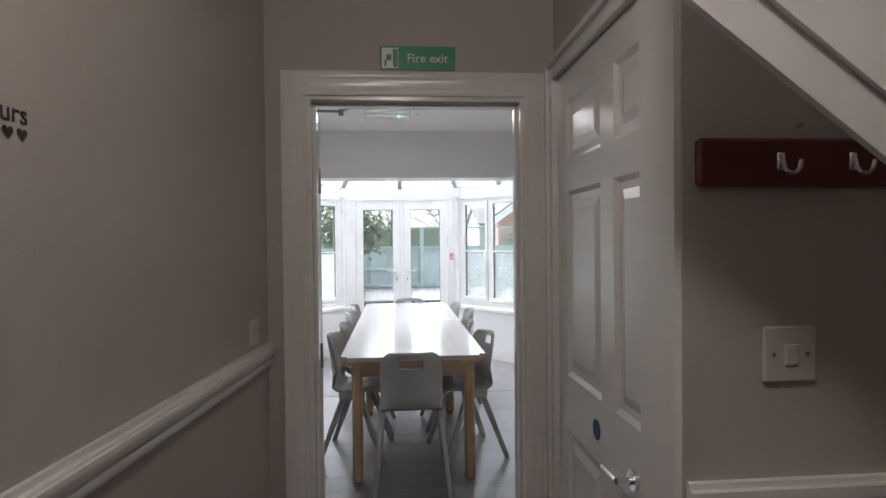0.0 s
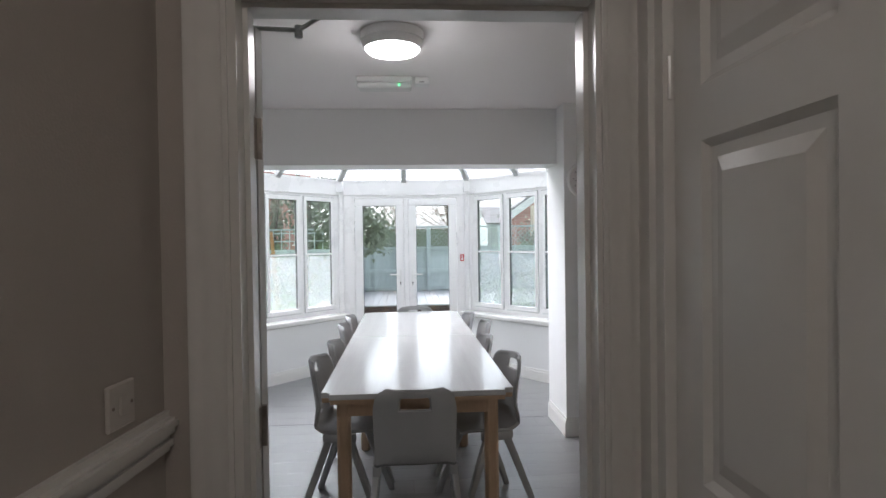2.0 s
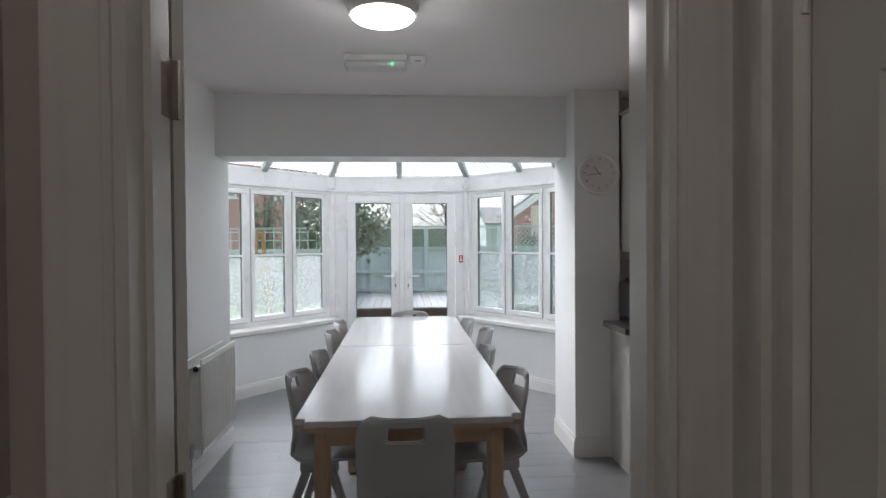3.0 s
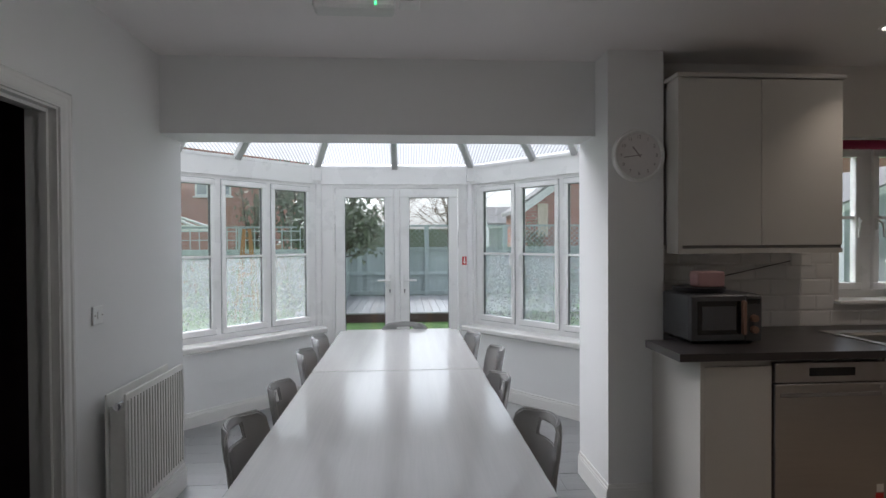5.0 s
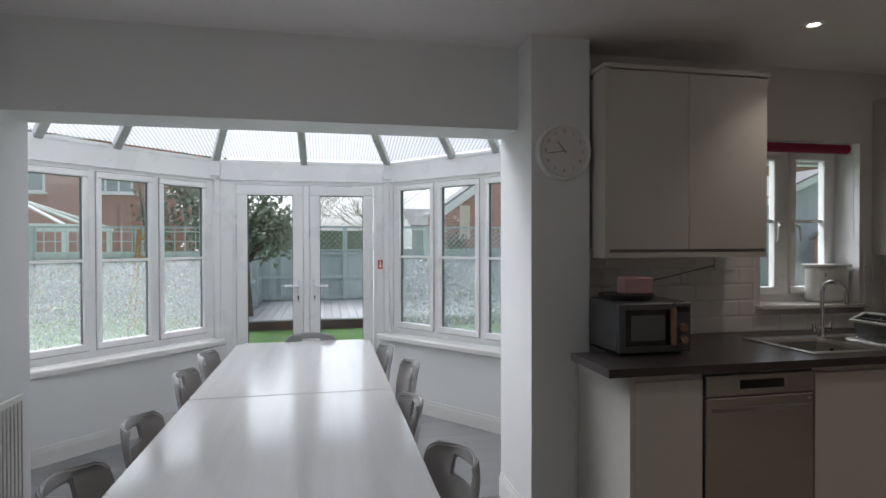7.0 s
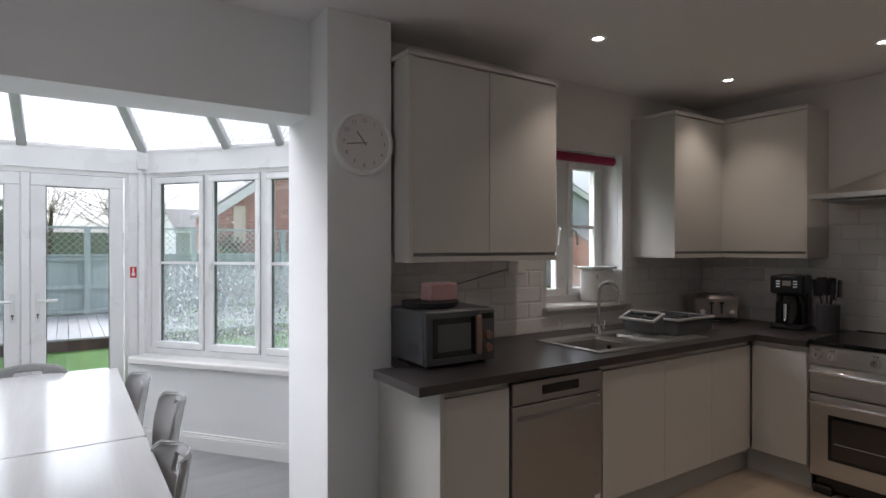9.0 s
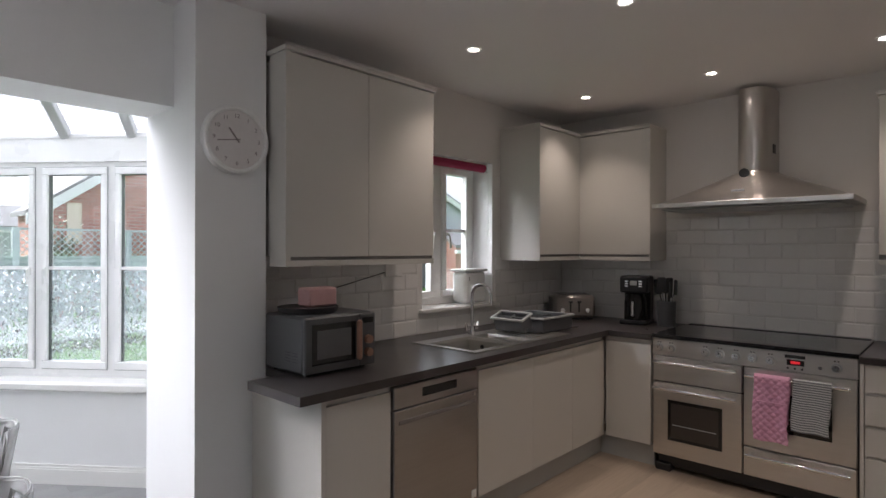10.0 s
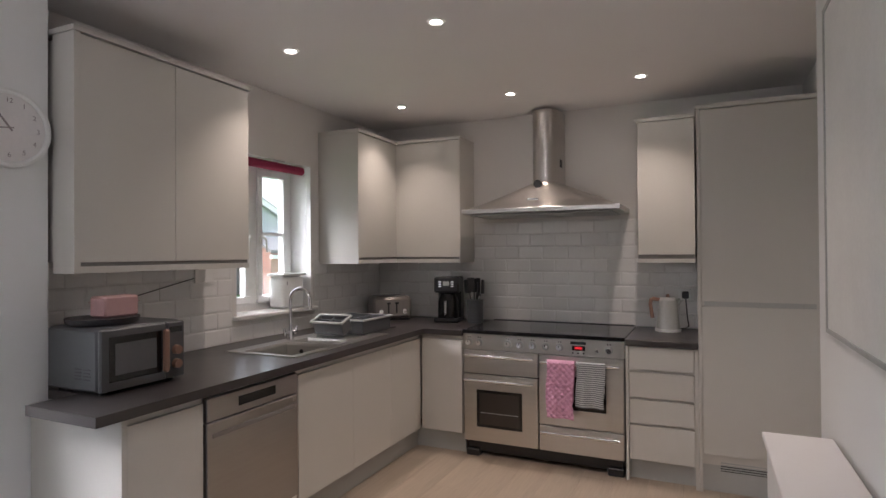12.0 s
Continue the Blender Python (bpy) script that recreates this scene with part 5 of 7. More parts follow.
part("door", solid((CX, 4.85, 1.415, CX + 0.02, 5.212, 2.323), bevel=0.0015), M["unit"], u)
part("cornice", solid((CX - 0.008, 4.85, 2.328, KX1, 5.22, 2.35)), M["unit"], u)
part("light_rail", solid((CX, 4.85, 1.36, CX + 0.026, 5.212, 1.386)), M["unit"], u)
part("grip_gap", solid((CX + 0.011, 4.85, 1.386, CX + 0.022, 5.212, 1.415)), M["shade"], u)

u = thing("tall_cabinet", "tall matt cashmere fridge cabinet with vent grille below", "kitchen cabinet", (8.4, 4.53, 0), "fitted kitchen units")
part("carcass", solid((BXF + 0.022, DY1 + 0.003, 0.16, KX1, 4.82, 2.285)), M["unit"], u)
part("end_panel", solid((BXF - 0.008, 4.816, 0, KX1, 4.834, 2.30)), M["unit"], u)
part("door", solid((BXF, DY1 + 0.005, 1.135, BXF + 0.02, 4.814, 2.283), bevel=0.0015), M["unit"], u)
part("door", solid((BXF, DY1 + 0.005, 0.225, BXF + 0.02, 4.814, 1.105), bevel=0.0015), M["unit"], u)
part("handle_channel", solid((BXF + 0.012, DY1 + 0.04, 1.105, BXF + 0.0215, 4.80, 1.135)), M["plinth"], u)
part("cornice", solid((BXF - 0.012, DY1 + 0.003, 2.287, KX1, 4.838, 2.312)), M["unit"], u)
pl = part("plinth", solid((BXF + 0.03, DY1 + 0.003, 0, BXF + 0.05, 4.816, 0.22)), M["plinth"], u)
vg = part("vent_grille", solid((BXF + 0.026, 4.25, 0.125, BXF + 0.0305, 4.72, 0.185)), M["black"], u, "brown slotted grille")
for i in range(4):
    part("slat", solid((BXF + 0.020, 4.25, 0.131 + i * 0.014, BXF + 0.026, 4.72, 0.138 + i * 0.014)), M["bar"], vg)

# range cooker
ck2 = thing("range_cooker", "stainless steel range cooker with two ovens and drawers", "cooker", (8.4, 5.81, 0))
CY0c, CY1c, FX = 5.262, 6.362, 8.03
part("body", solid((FX + 0.03, CY0c, 0.10, KX1 - 0.02, CY1c, 0.868)), M["black"], ck2)
part("plinth", solid((FX + 0.05, CY0c + 0.02, 0.03, FX + 0.07, CY1c - 0.02, 0.11)), M["black"], ck2)
for yy in (CY0c + 0.06, CY1c - 0.06):
    part("foot", solid((FX + 0.02, yy - 0.05, 0, FX + 0.10, yy + 0.05, 0.05), bevel=0.006), M["black"], ck2)
part("hob", solid((FX - 0.008, CY0c - 0.004, 0.868, KX1 - 0.02, CY1c + 0.004, 0.892), bevel=0.003), M["blackglass"], ck2, "black glass ceramic hob")
part("hob_back", solid((KX1 - 0.06, CY0c + 0.01, 0.892, KX1 - 0.02, CY1c - 0.01, 0.896)), M["black"], ck2)
cp = part("control_panel", solid((FX, CY0c, 0.755, FX + 0.03, CY1c, 0.866), bevel=0.003), M["steel"], ck2)
for ky in (6.315, 6.24, 6.03, 5.945, 5.855, 5.765, 5.672, 5.355):
    b = bmesh.new()
    disc(b, (FX - 0.006, ky, 0.806), 0.0205, -0.024, "X", 22, 0.0175)
    kn = part("knob", b, M["chrome"], cp, "polished control knob", True)
    b = bmesh.new()
    disc(b, (FX, ky, 0.806), 0.026, -0.006, "X", 22, 0.024)
    part("collar", b, M["bar"], kn, "dark ring behind the knob", True)
    part("marker", solid((FX - 0.0310, ky - 0.002, 0.806, FX - 0.0296, ky + 0.002, 0.820)), M["black"], kn)
    part("scale_mark", solid((FX - 0.0012, ky - 0.012, 0.838, FX - 0.0002, ky - 0.004, 0.845), (FX - 0.0012, ky + 0.004, 0.838, FX - 0.0002, ky + 0.012, 0.845)), M["black"], cp)
part("badge", solid((FX - 0.002, 5.50, 0.832, FX, 5.60, 0.850)), M["black"], cp, "dark oval maker's plate")
part("display", solid((FX - 0.002, 5.505, 0.793, FX, 5.59, 0.824)), M["blackglass"], cp, "dark clock window")
part("digits", solid((FX - 0.0026, 5.525, 0.801, FX - 0.002, 5.572, 0.816)), M["led_red"], cp, "red lit clock digits")
for i in range(3):
    b = bmesh.new()
    disc(b, (FX, 5.585 - 0.035 * i, 0.775), 0.006, -0.004, "X", 10)
    part("button", b, M["black"], cp)
b = bmesh.new()
disc(b, (FX, 5.43, 0.795), 0.010, -0.006, "X", 12)
part("button", b, M["chrome"], cp)


def oven_door(name, y0, y1, z0, z1, window=None, hz=None, label=""):
    o = part(name, solid((FX, y0, z0, FX + 0.028, y1, z1), bevel=0.004), M["steel"], ck2, label)
    if window:
        w0, w1, wz0, wz1 = window
        part("oven_window", solid((FX - 0.0015, w0, wz0, FX + 0.001, w1, wz1), bevel=0.0006), M["blackglass"], o, "black framed oven glass")
        part("window_glass", solid((FX - 0.0022, w0 + 0.02, wz0 + 0.02, FX - 0.0014, w1 - 0.02, wz1 - 0.02)), M["smoked"], o)
        part("oven_rack", solid((FX - 0.0026, w0 + 0.03, (wz0 + wz1) / 2 - 0.03, FX - 0.0021, w1 - 0.03, (wz0 + wz1) / 2 - 0.026)), M["bar"], o)
    h = hz or z1 - 0.032
    b = bmesh.new()
    tube(b, [(FX, y0 + 0.05, h), (FX - 0.045, y0 + 0.05, h)], 0.008)
    tube(b, [(FX, y1 - 0.05, h), (FX - 0.045, y1 - 0.05, h)], 0.008)
    tube(b, [(FX - 0.045, y0 + 0.02, h), (FX - 0.045, y1 - 0.02, h)], 0.011, 14)
    part("handle", b, M["chrome"], o, "polished tubular handle", True)
    return o


oven_door("grill_door", 5.822, 6.358, 0.588, 0.750, label="steel grill door")
oven_door("oven_door", 5.822, 6.358, 0.112, 0.580, (5.932, 6.262, 0.215, 0.475), label="steel oven door with window")
oven_door("oven_door", 5.266, 5.814, 0.285, 0.750, (5.375, 5.705, 0.40, 0.62), hz=0.708, label="steel oven door with hanging towels")
oven_door("drawer", 5.266, 5.814, 0.112, 0.278, label="steel storage drawer")


def cloth(name, label, material, y0, y1, top, front_z, back_z, quilt, thick=0.008):
    """A cloth folded over the oven's rail: hangs in front and behind it."""
    t = thing(name, label, "towel", (FX - 0.045, (y0 + y1) / 2, front_z))
    b = bmesh.new()
    ny, prof = 44, []
    xr, r = FX - 0.045, 0.014
    nz = 84
    for k in range(nz + 1):
        z = front_z + (top - front_z) * k / nz
        prof.append((xr - r - 0.002, z))
    for k in range(1, 6):
        a = math.pi * k / 6
        prof.append((xr - (r + 0.002) * math.cos(a), top + (r + 0.002) * math.sin(a)))
    for k in range(0, 14):
        prof.append((xr + r + 0.002, top - (top - back_z) * k / 13))
    rows = []
    for i, (x, z) in enumerate(prof):
        row = []
        for j in range(ny + 1):
            u = j / ny
            y = y0 + (y1 - y0) * u
            low = max(0, (top - z)) if i <= nz else 0
            dx = 0.0
            if i <= nz:
                dx -= 0.010 * math.sin(u * 9 + 1.3) * min(1, low * 4) + 0.004 * noise.noise((y * 14, z * 9, 3.1))
                if quilt:
                    dx -= 0.010 * abs(math.sin((y + z) * 78) * math.sin((y - z) * 78)) ** 0.6
            row.append(b.verts.new((x + dx, y + 0.006 * math.sin(z * 16), z)))
        rows.append(row)
    for ra, rb in zip(rows, rows[1:]):
        for j in range(ny):
            b.faces.new((ra[j], ra[j + 1], rb[j + 1], rb[j]))
    bmesh.ops.recalc_face_normals(b, faces=b.faces[:])
    bmesh.ops.solidify(b, geom=b.faces[:], thickness=thick * 0.5)
    return t, part("cloth", b, material, t, smooth=True)


t, c = cloth("oven_glove", "pink quilted double oven glove over the oven rail", M["towelpink"], 5.57, 5.748, 0.715, 0.355, 0.46, True, 0.012)
part("pocket_seam", solid((FX - 0.076, 5.575, 0.575, FX - 0.068, 5.743, 0.582), bevel=0.002), M["towelpink"], t)
t, c = cloth("tea_towel", "grey and white striped tea towel over oven rail", M["towelgrey"], 5.375, 5.555, 0.715, 0.44, 0.50, False)
c.data.materials.append(M["stripe"])
for p in c.data.polygons:
    if int((p.center.z + 1) * 1000 / 6.5) % 2 == 0:
        p.material_index = 1

# hood
hd = thing("cooker_hood", "brushed steel pyramid chimney cooker hood", "cooker hood", (8.45, 5.87, 1.72))
b = solid((8.20, 5.30, 1.722, KX1, 6.44, 1.757), bevel=0.004)
part("canopy_rim", b, M["steel"], hd)


def hood_ring(bm, front, half, z, power, yc=5.872, n=28):
    """Half an oval in plan, flat against the wall: blunter as the power grows."""
    depth, ring = KX1 - 0.002 - front, []
    for i in range(n + 1):
        a = math.pi * i / n
        c, q = math.cos(a), math.sin(a)
        ring.append(bm.verts.new((KX1 - 0.002 - depth * abs(q) ** (2 / power), yc + half * math.copysign(abs(c) ** (2 / power), c), z)))
    return ring


def hood_shell(steps):
    bm = bmesh.new()
    rings = [hood_ring(bm, *st) for st in steps]
    for ra, rb in zip(rings, rings[1:]):
        for p, q, r, t_ in zip(ra, ra[1:], rb[1:], rb):
            bm.faces.new((p, q, r, t_))
    bm.faces.new(rings[-1])
    bmesh.ops.recalc_face_normals(bm, faces=bm.faces[:])
    return bm


part("canopy", hood_shell([(8.204, 0.566, 1.757, 16), (8.225, 0.545, 1.764, 16), (8.295, 0.412, 1.82, 13), (8.367, 0.277, 1.88, 10), (8.43, 0.165, 1.935, 6, 5.885), (8.46, 0.112, 1.962, 3.0, 5.888)]), M["steel_v"], hd, "sloping brushed steel canopy", True)
part("filter", solid((8.23, 5.36, 1.708, KX1 - 0.05, 6.38, 1.716)), M["bar"], hd)
part("flue", hood_shell([(8.46, 0.11, 1.958, 3.0, 5.888), (8.46, 0.11, CEIL - 0.03, 3.0, 5.888)]), M["steel_v"], hd, "steel flue cover with rounded front", True)
part("vent_slot", solid((8.57, 5.7795, 2.08, 8.64, 5.784, 2.14)), M["black"], hd)
b = bmesh.new()
disc(b, (8.43, 5.915, 1.945), 0.030, -0.022, "X", 20)
part("switch_knob", b, M["black"], hd, "dark round control")
part("badge", solid((8.255, 5.87, 1.812, 8.262, 5.95, 1.824)), M["chrome"], hd, "small bright plate")

# wall tiles: bevelled bricks on a grout bed
TW, TH, G = 0.20, 0.10, 0.003


def tile_mesh(w, h):
    b = bmesh.new()
    k, d0, d1 = 0.009, 0.002, 0.0045
    lo = [b.verts.new((x, z, 0)) for x, z in ((0, 0), (w, 0), (w, h), (0, h))]
    m1 = [b.verts.new((x, z, d0)) for x, z in ((0, 0), (w, 0), (w, h), (0, h))]
    hi = [b.verts.new((x, z, d1)) for x, z in ((k, k), (w - k, k), (w - k, h - k), (k, h - k))]
    for ra, rb in ((lo, m1), (m1, hi)):
        for i in range(4):
            b.faces.new((ra[i], ra[(i + 1) % 4], rb[(i + 1) % 4], rb[i]))
    b.faces.new(hi)
    bmesh.ops.recalc_face_normals(b, faces=b.faces[:])
    return b


MESHES = {}


def tiling(name, frame_m, length, z0, rows, holes, label, phase=0.0):
    """Half-bond rows; frame_m: x along the wall, y up, z out. holes: (from, to, z, z) left bare."""
    bed = setting(name, moved(solid((0, z0, 0.0, length, z0 + rows * TH, 0.002)), frame_m) if not holes else moved(solid(*[(a, z0 + r * TH, 0.0, c, z0 + (r + 1) * TH, 0.002) for r in range(rows) for a, c in spans(length, z0 + r * TH, holes)]), frame_m), M["grout"], label)
    for r in range(rows):
        for a, c in spans(length, z0 + r * TH, holes):
            x = -TW + (r % 2) * TW / 2 + phase
            while x < c:
                s, e = max(x, a), min(x + TW, c)
                if e - s > 0.015:
                    w = round(e - s - G, 3)
                    if w not in MESHES:
                        MESHES[w] = mesh_of("tile", tile_mesh(w, TH - G), M["tile"])
                    o = new("tile", MESHES[w])
                    o.parent = bed
                    o.matrix_basis = frame_m @ Matrix.Translation((s, z0 + r * TH, 0.002))
                x += TW


def spans(length, z, holes):
    out = [(0.0, length)]
    for a, c, h0, h1 in holes:
        if z + TH * 0.5 > h0 and z + TH * 0.5 < h1:
            nxt = []
            for s, e in out:
                if a > s:
                    nxt.append((s, min(a, e)))
                if c < e:
                    nxt.append((max(c, s), e))
            out = [(s, e) for s, e in nxt if e - s > 0.01]
    return out


TM1 = Matrix(((1, 0, 0, PX1), (0, 0, -1, KY1), (0, 1, 0, 0), (0, 0, 0, 1)))
TM2 = Matrix(((0, 0, -1, KX1), (-1, 0, 0, KY1 - 0.01), (0, 1, 0, 0), (0, 0, 0, 1)))
tiling("tiling_window", TM1, KX1 - PX1, WT, 5, [(WX0 - PX1 - 0.03, WX1 - PX1 + 0.03, WZ0 - 0.04, 9)], "cream bevelled metro tiles")
tiling("tiling_cooker", TM2, KY1 - 0.01 - 4.84, WT, 8, [(0, KY1 - 0.01 - 6.54, 1.36, 9), (KY1 - 0.01 - 5.215, 9, 1.36, 9)], "cream bevelled metro tiles")

# sink, tap and drainer
sk = thing("sink", "stainless steel one and a half bowl inset sink", "sink", (7.2, 7.0, WT))
SX0, SX1, SY0, SY1 = 6.69, 7.66, 6.76, 7.25
b = solid((SX0, SY0, WT, SX1, SY0 + 0.05, WT + 0.005), (SX0, SY1 - 0.09, WT, SX1, SY1, WT + 0.005), (SX0, SY0 + 0.05, WT, SX0 + 0.04, SY1 - 0.09, WT + 0.005), (7.10, SY0 + 0.05, WT, 7.14, SY1 - 0.09, WT + 0.005), (7.30, SY0 + 0.05, WT, SX1, SY1 - 0.09, WT + 0.004))
for i in range(7):
    box(b, 7.34, SY0 + 0.07 + i * 0.048, WT + 0.004, 7.62, SY0 + 0.085 + i * 0.048, WT + 0.009, bevel=0.002)
part("rim", b, M["steel"], sk, "brushed steel rim and drainer")
for x0, x1, dz in ((SX0 + 0.04, 7.10, 0.17), (7.14, 7.30, 0.12)):
    y0, y1 = SY0 + 0.05, SY1 - 0.09
    b = bmesh.new()
    rings = []
    for inset, z in ((0.0, WT + 0.004), (0.008, WT - 0.01), (0.015, WT - dz + 0.03), (0.04, WT - dz)):
        rings.append([b.verts.new(p) for p in ((x0 + inset, y0 + inset, z), (x1 - inset, y0 + inset, z), (x1 - inset, y1 - inset, z), (x0 + inset, y1 - inset, z))])
    for ra, rb in zip(rings, rings[1:]):
        for i in range(4):
            b.faces.new((ra[i], ra[(i + 1) % 4], rb[(i + 1) % 4], rb[i]))
    b.faces.new(rings[-1])
    bmesh.ops.recalc_face_normals(b, faces=b.faces[:])
    bw = part("bowl", b, M["steel"], sk, "recessed steel bowl")
    b = bmesh.new()
    disc(b, ((x0 + x1) / 2, (y0 + y1) / 2, WT - dz + 0.001), 0.028, 0.003, "Z", 20)
    part("waste", b, M["chrome"], bw)
    b = bmesh.new()
    disc(b, (x1 - 0.02, (y0 + y1) / 2 + 0.05, WT - 0.045), 0.014, 0.004, "X", 14)
    part("overflow", b, M["black"], bw)
tp = thing("mixer_tap", "chrome swan-neck mixer tap behind the sink", "tap", (7.18, 7.20, WT + 0.005))
b = bmesh.new()
rod(b, (7.18, 7.20, WT + 0.005), (7.18, 7.20, WT + 0.06), 0.024, 0.02, 20)
rod(b, (7.13, 7.20, WT + 0.05), (7.23, 7.20, WT + 0.05), 0.012, seg=14)
part("body", b, M["chrome"], tp, smooth=True)
b = bmesh.new()
pts = [(7.18, 7.20, WT + 0.05), (7.18, 7.20, 1.14)]
for k in range(1, 11):
    a = math.pi * k / 10
    pts.append((7.18 + 0.01 * (1 - math.cos(a)), 7.20 - 0.07 * (1 - math.cos(a)), 1.14 + 0.075 * math.sin(a)))
pts.append((7.20, 7.06, 1.09))
tube(b, pts, 0.0115, 12)
part("spout", b, M["chrome"], tp, smooth=True)
for s in (-1, 1):
    b = bmesh.new()
    rod(b, (7.18 + s * 0.05, 7.20, WT + 0.035), (7.18 + s * 0.06, 7.20, WT + 0.085), 0.012, 0.008, 12)
    part("lever", b, M["chrome"], tp, smooth=True)


def tray(name, label, cat, x0, y0, x1, y1, z0, z1, material, tilt=0, cells=1):
    t = thing(name, label, cat, ((x0 + x1) / 2, (y0 + y1) / 2, z0), local=True)
    w, d, h = (x1 - x0) / 2, (y1 - y0) / 2, z1 - z0
    b = solid((-w, -d, 0, w, d, 0.008), (-w, -d, 0.008, -w + 0.012, d, h), (w - 0.012, -d, 0.008, w, d, h), (-w + 0.012, -d, 0.008, w - 0.012, -d + 0.012, h), (-w + 0.012, d - 0.012, 0.008, w - 0.012, d, h), bevel=0.003)
    part("basin", b, material, t)
    b = solid((-w - 0.012, -d - 0.012, h - 0.012, w + 0.012, -d, h), (-w - 0.012, d, h - 0.012, w + 0.012, d + 0.012, h), (-w - 0.012, -d, h - 0.012, -w, d, h), (w, -d, h - 0.012, w + 0.012, d, h))
    part("rim", b, M["plinth"], t, "pale grey rim")
    for i in range(1, cells):
        x = -w + 2 * w * i / cells
        part("divider", solid((x - 0.005, -d + 0.012, 0.008, x + 0.005, d - 0.012, h - 0.01)), material, t)
    if cells > 1:
        part("cross_divider", solid((-w + 0.012, -0.005, 0.008, w - 0.012, 0.005, h - 0.012)), material, t)
    t.matrix_world = Matrix.Translation(t.location) @ Matrix.Rotation(radians(tilt), 4, "Y")
    return t


tray("dish_drainer", "grey plastic dish drainer beside the sink", "dish rack", 7.50, 6.86, 7.86, 7.20, WT + 0.009, WT + 0.11, M["mw"], cells=2)
ct = tray("cutlery_drainer", "tilted grey cutlery drainer resting on dish drainer", "cutlery drainer", 7.38, 6.92, 7.48, 7.15, WT + 0.012, WT + 0.11, M["mw"], cells=2)
ct.matrix_world = Matrix.Translation((7.41, 7.03, WT + 0.035)) @ Matrix.Rotation(radians(-20), 4, "Y")

# microwave with things on it
mw = thing("microwave", "grey retro microwave with copper-wood handle on worktop", "microwave", (5.92, 7.10, WT))
MX0, MX1, MY0, MY1, MZ = 5.725, 6.115, 6.905, 7.24, WT + 0.262
part("body", solid((MX0, MY0 + 0.02, WT + 0.012, MX1, MY1, MZ), bevel=0.012), M["mw"], mw, smooth=True)
dr = part("door", solid((MX0, MY0, WT + 0.014, MX1 - 0.095, MY0 + 0.021, MZ - 0.004), bevel=0.006), M["mw"], mw)
part("door_glass", solid((MX0 + 0.035, MY0 - 0.0015, WT + 0.05, MX1 - 0.12, MY0 + 0.002, MZ - 0.035)), M["blackglass"], dr, "dark glass")
part("window_mesh", solid((MX0 + 0.06, MY0 - 0.0025, WT + 0.075, MX1 - 0.145, MY0 - 0.001, MZ - 0.062)), M["mwwin"], dr, "perforated window")
part("handle", solid((MX1 - 0.125, MY0 - 0.035, WT + 0.05, MX1 - 0.10, MY0 - 0.008, MZ - 0.03), bevel=0.008), M["woodgrip"], dr, "copper-wood grip")
cpn = part("control_panel", solid((MX1 - 0.093, MY0, WT + 0.014, MX1, MY0 + 0.021, MZ - 0.004), bevel=0.006), M["mw"], mw)
part("display", solid((MX1 - 0.08, MY0 - 0.0015, MZ - 0.05, MX1 - 0.015, MY0 + 0.001, MZ - 0.025)), M["blackglass"], cpn)
for kz in (WT + 0.075, WT + 0.135):
    b = bmesh.new()
    disc(b, (MX1 - 0.047, MY0, kz), 0.021, -0.02, "Y", 20, 0.019)
    part("dial", b, M["woodgrip"], cpn, "copper-wood dial", True)
for fx in (MX0 + 0.04, MX1 - 0.04):
    for fy in (MY0 + 0.05, MY1 - 0.04):
        b = bmesh.new()
        disc(b, (fx, fy, WT), 0.014, 0.013, "Z", 12)
        part("foot", b, M["black"], mw)
for i in range(4):
    part("vent_slot", solid((MX0 - 0.001, MY0 + 0.06, WT + 0.06 + i * 0.013, MX0 + 0.001, MY0 + 0.10, WT + 0.064 + i * 0.013), (MX0 - 0.001, MY0 + 0.115, WT + 0.06 + i * 0.013, MX0 + 0.001, MY0 + 0.155, WT + 0.064 + i * 0.013)), M["black"], mw)
b = bmesh.new()
disc(b, (5.87, 7.10, MZ), 0.125, 0.006, "Z", 32)
disc(b, (5.87, 7.10, MZ + 0.006), 0.135, 0.022, "Z", 32, 0.14)
pp = thing("pan", "black round lidded pan on top of microwave", "pan", (5.87, 7.10, MZ))
part("dish", b, M["black"], pp, smooth=True)
pk = thing("butter_dish", "dusty pink rectangular box on the microwave", "box", (5.90, 7.08, MZ + 0.028))
part("body", solid((5.83, 7.03, MZ + 0.028, 5.985, 7.13, MZ + 0.115), bevel=0.008), M["pink"], pk, smooth=True)
part("lid_line", solid((5.8285, 7.0285, MZ + 0.088, 5.9865, 7.1315, MZ + 0.091)), M["pink"], pk)
fl = thing("power_cable", "thin dark power cable along the tiles", "cable", (6.3, 7.45, 1.15))
b = bmesh.new()
tube(b, [(5.95, 7.24, 1.10), (6.10, 7.455, 1.185), (6.35, 7.458, 1.235), (6.66, 7.458, 1.30)], 0.0025, 6)
part("flex", b, M["black"], fl)
so = thing("wall_socket", "white double socket on the tiles", "socket", (6.72, 7.46, 1.31))
part("plate", solid((6.66, 7.452, 1.27, 6.80, 7.462, 1.35), bevel=0.003), M["tile"], so)

# toaster, coffee maker, utensils, kettle
def turned(ob, place, deg):
    ob.matrix_world = Matrix.Translation(place) @ Matrix.Rotation(radians(deg), 4, "Z")


ts = thing("toaster", "brushed steel four-slot toaster in the corner", "toaster", (0, 0, 0), local=True)
part("body", solid((-0.165, -0.13, 0.012, 0.165, 0.13, 0.195), bevel=0.025), M["taupe"], ts, smooth=True)
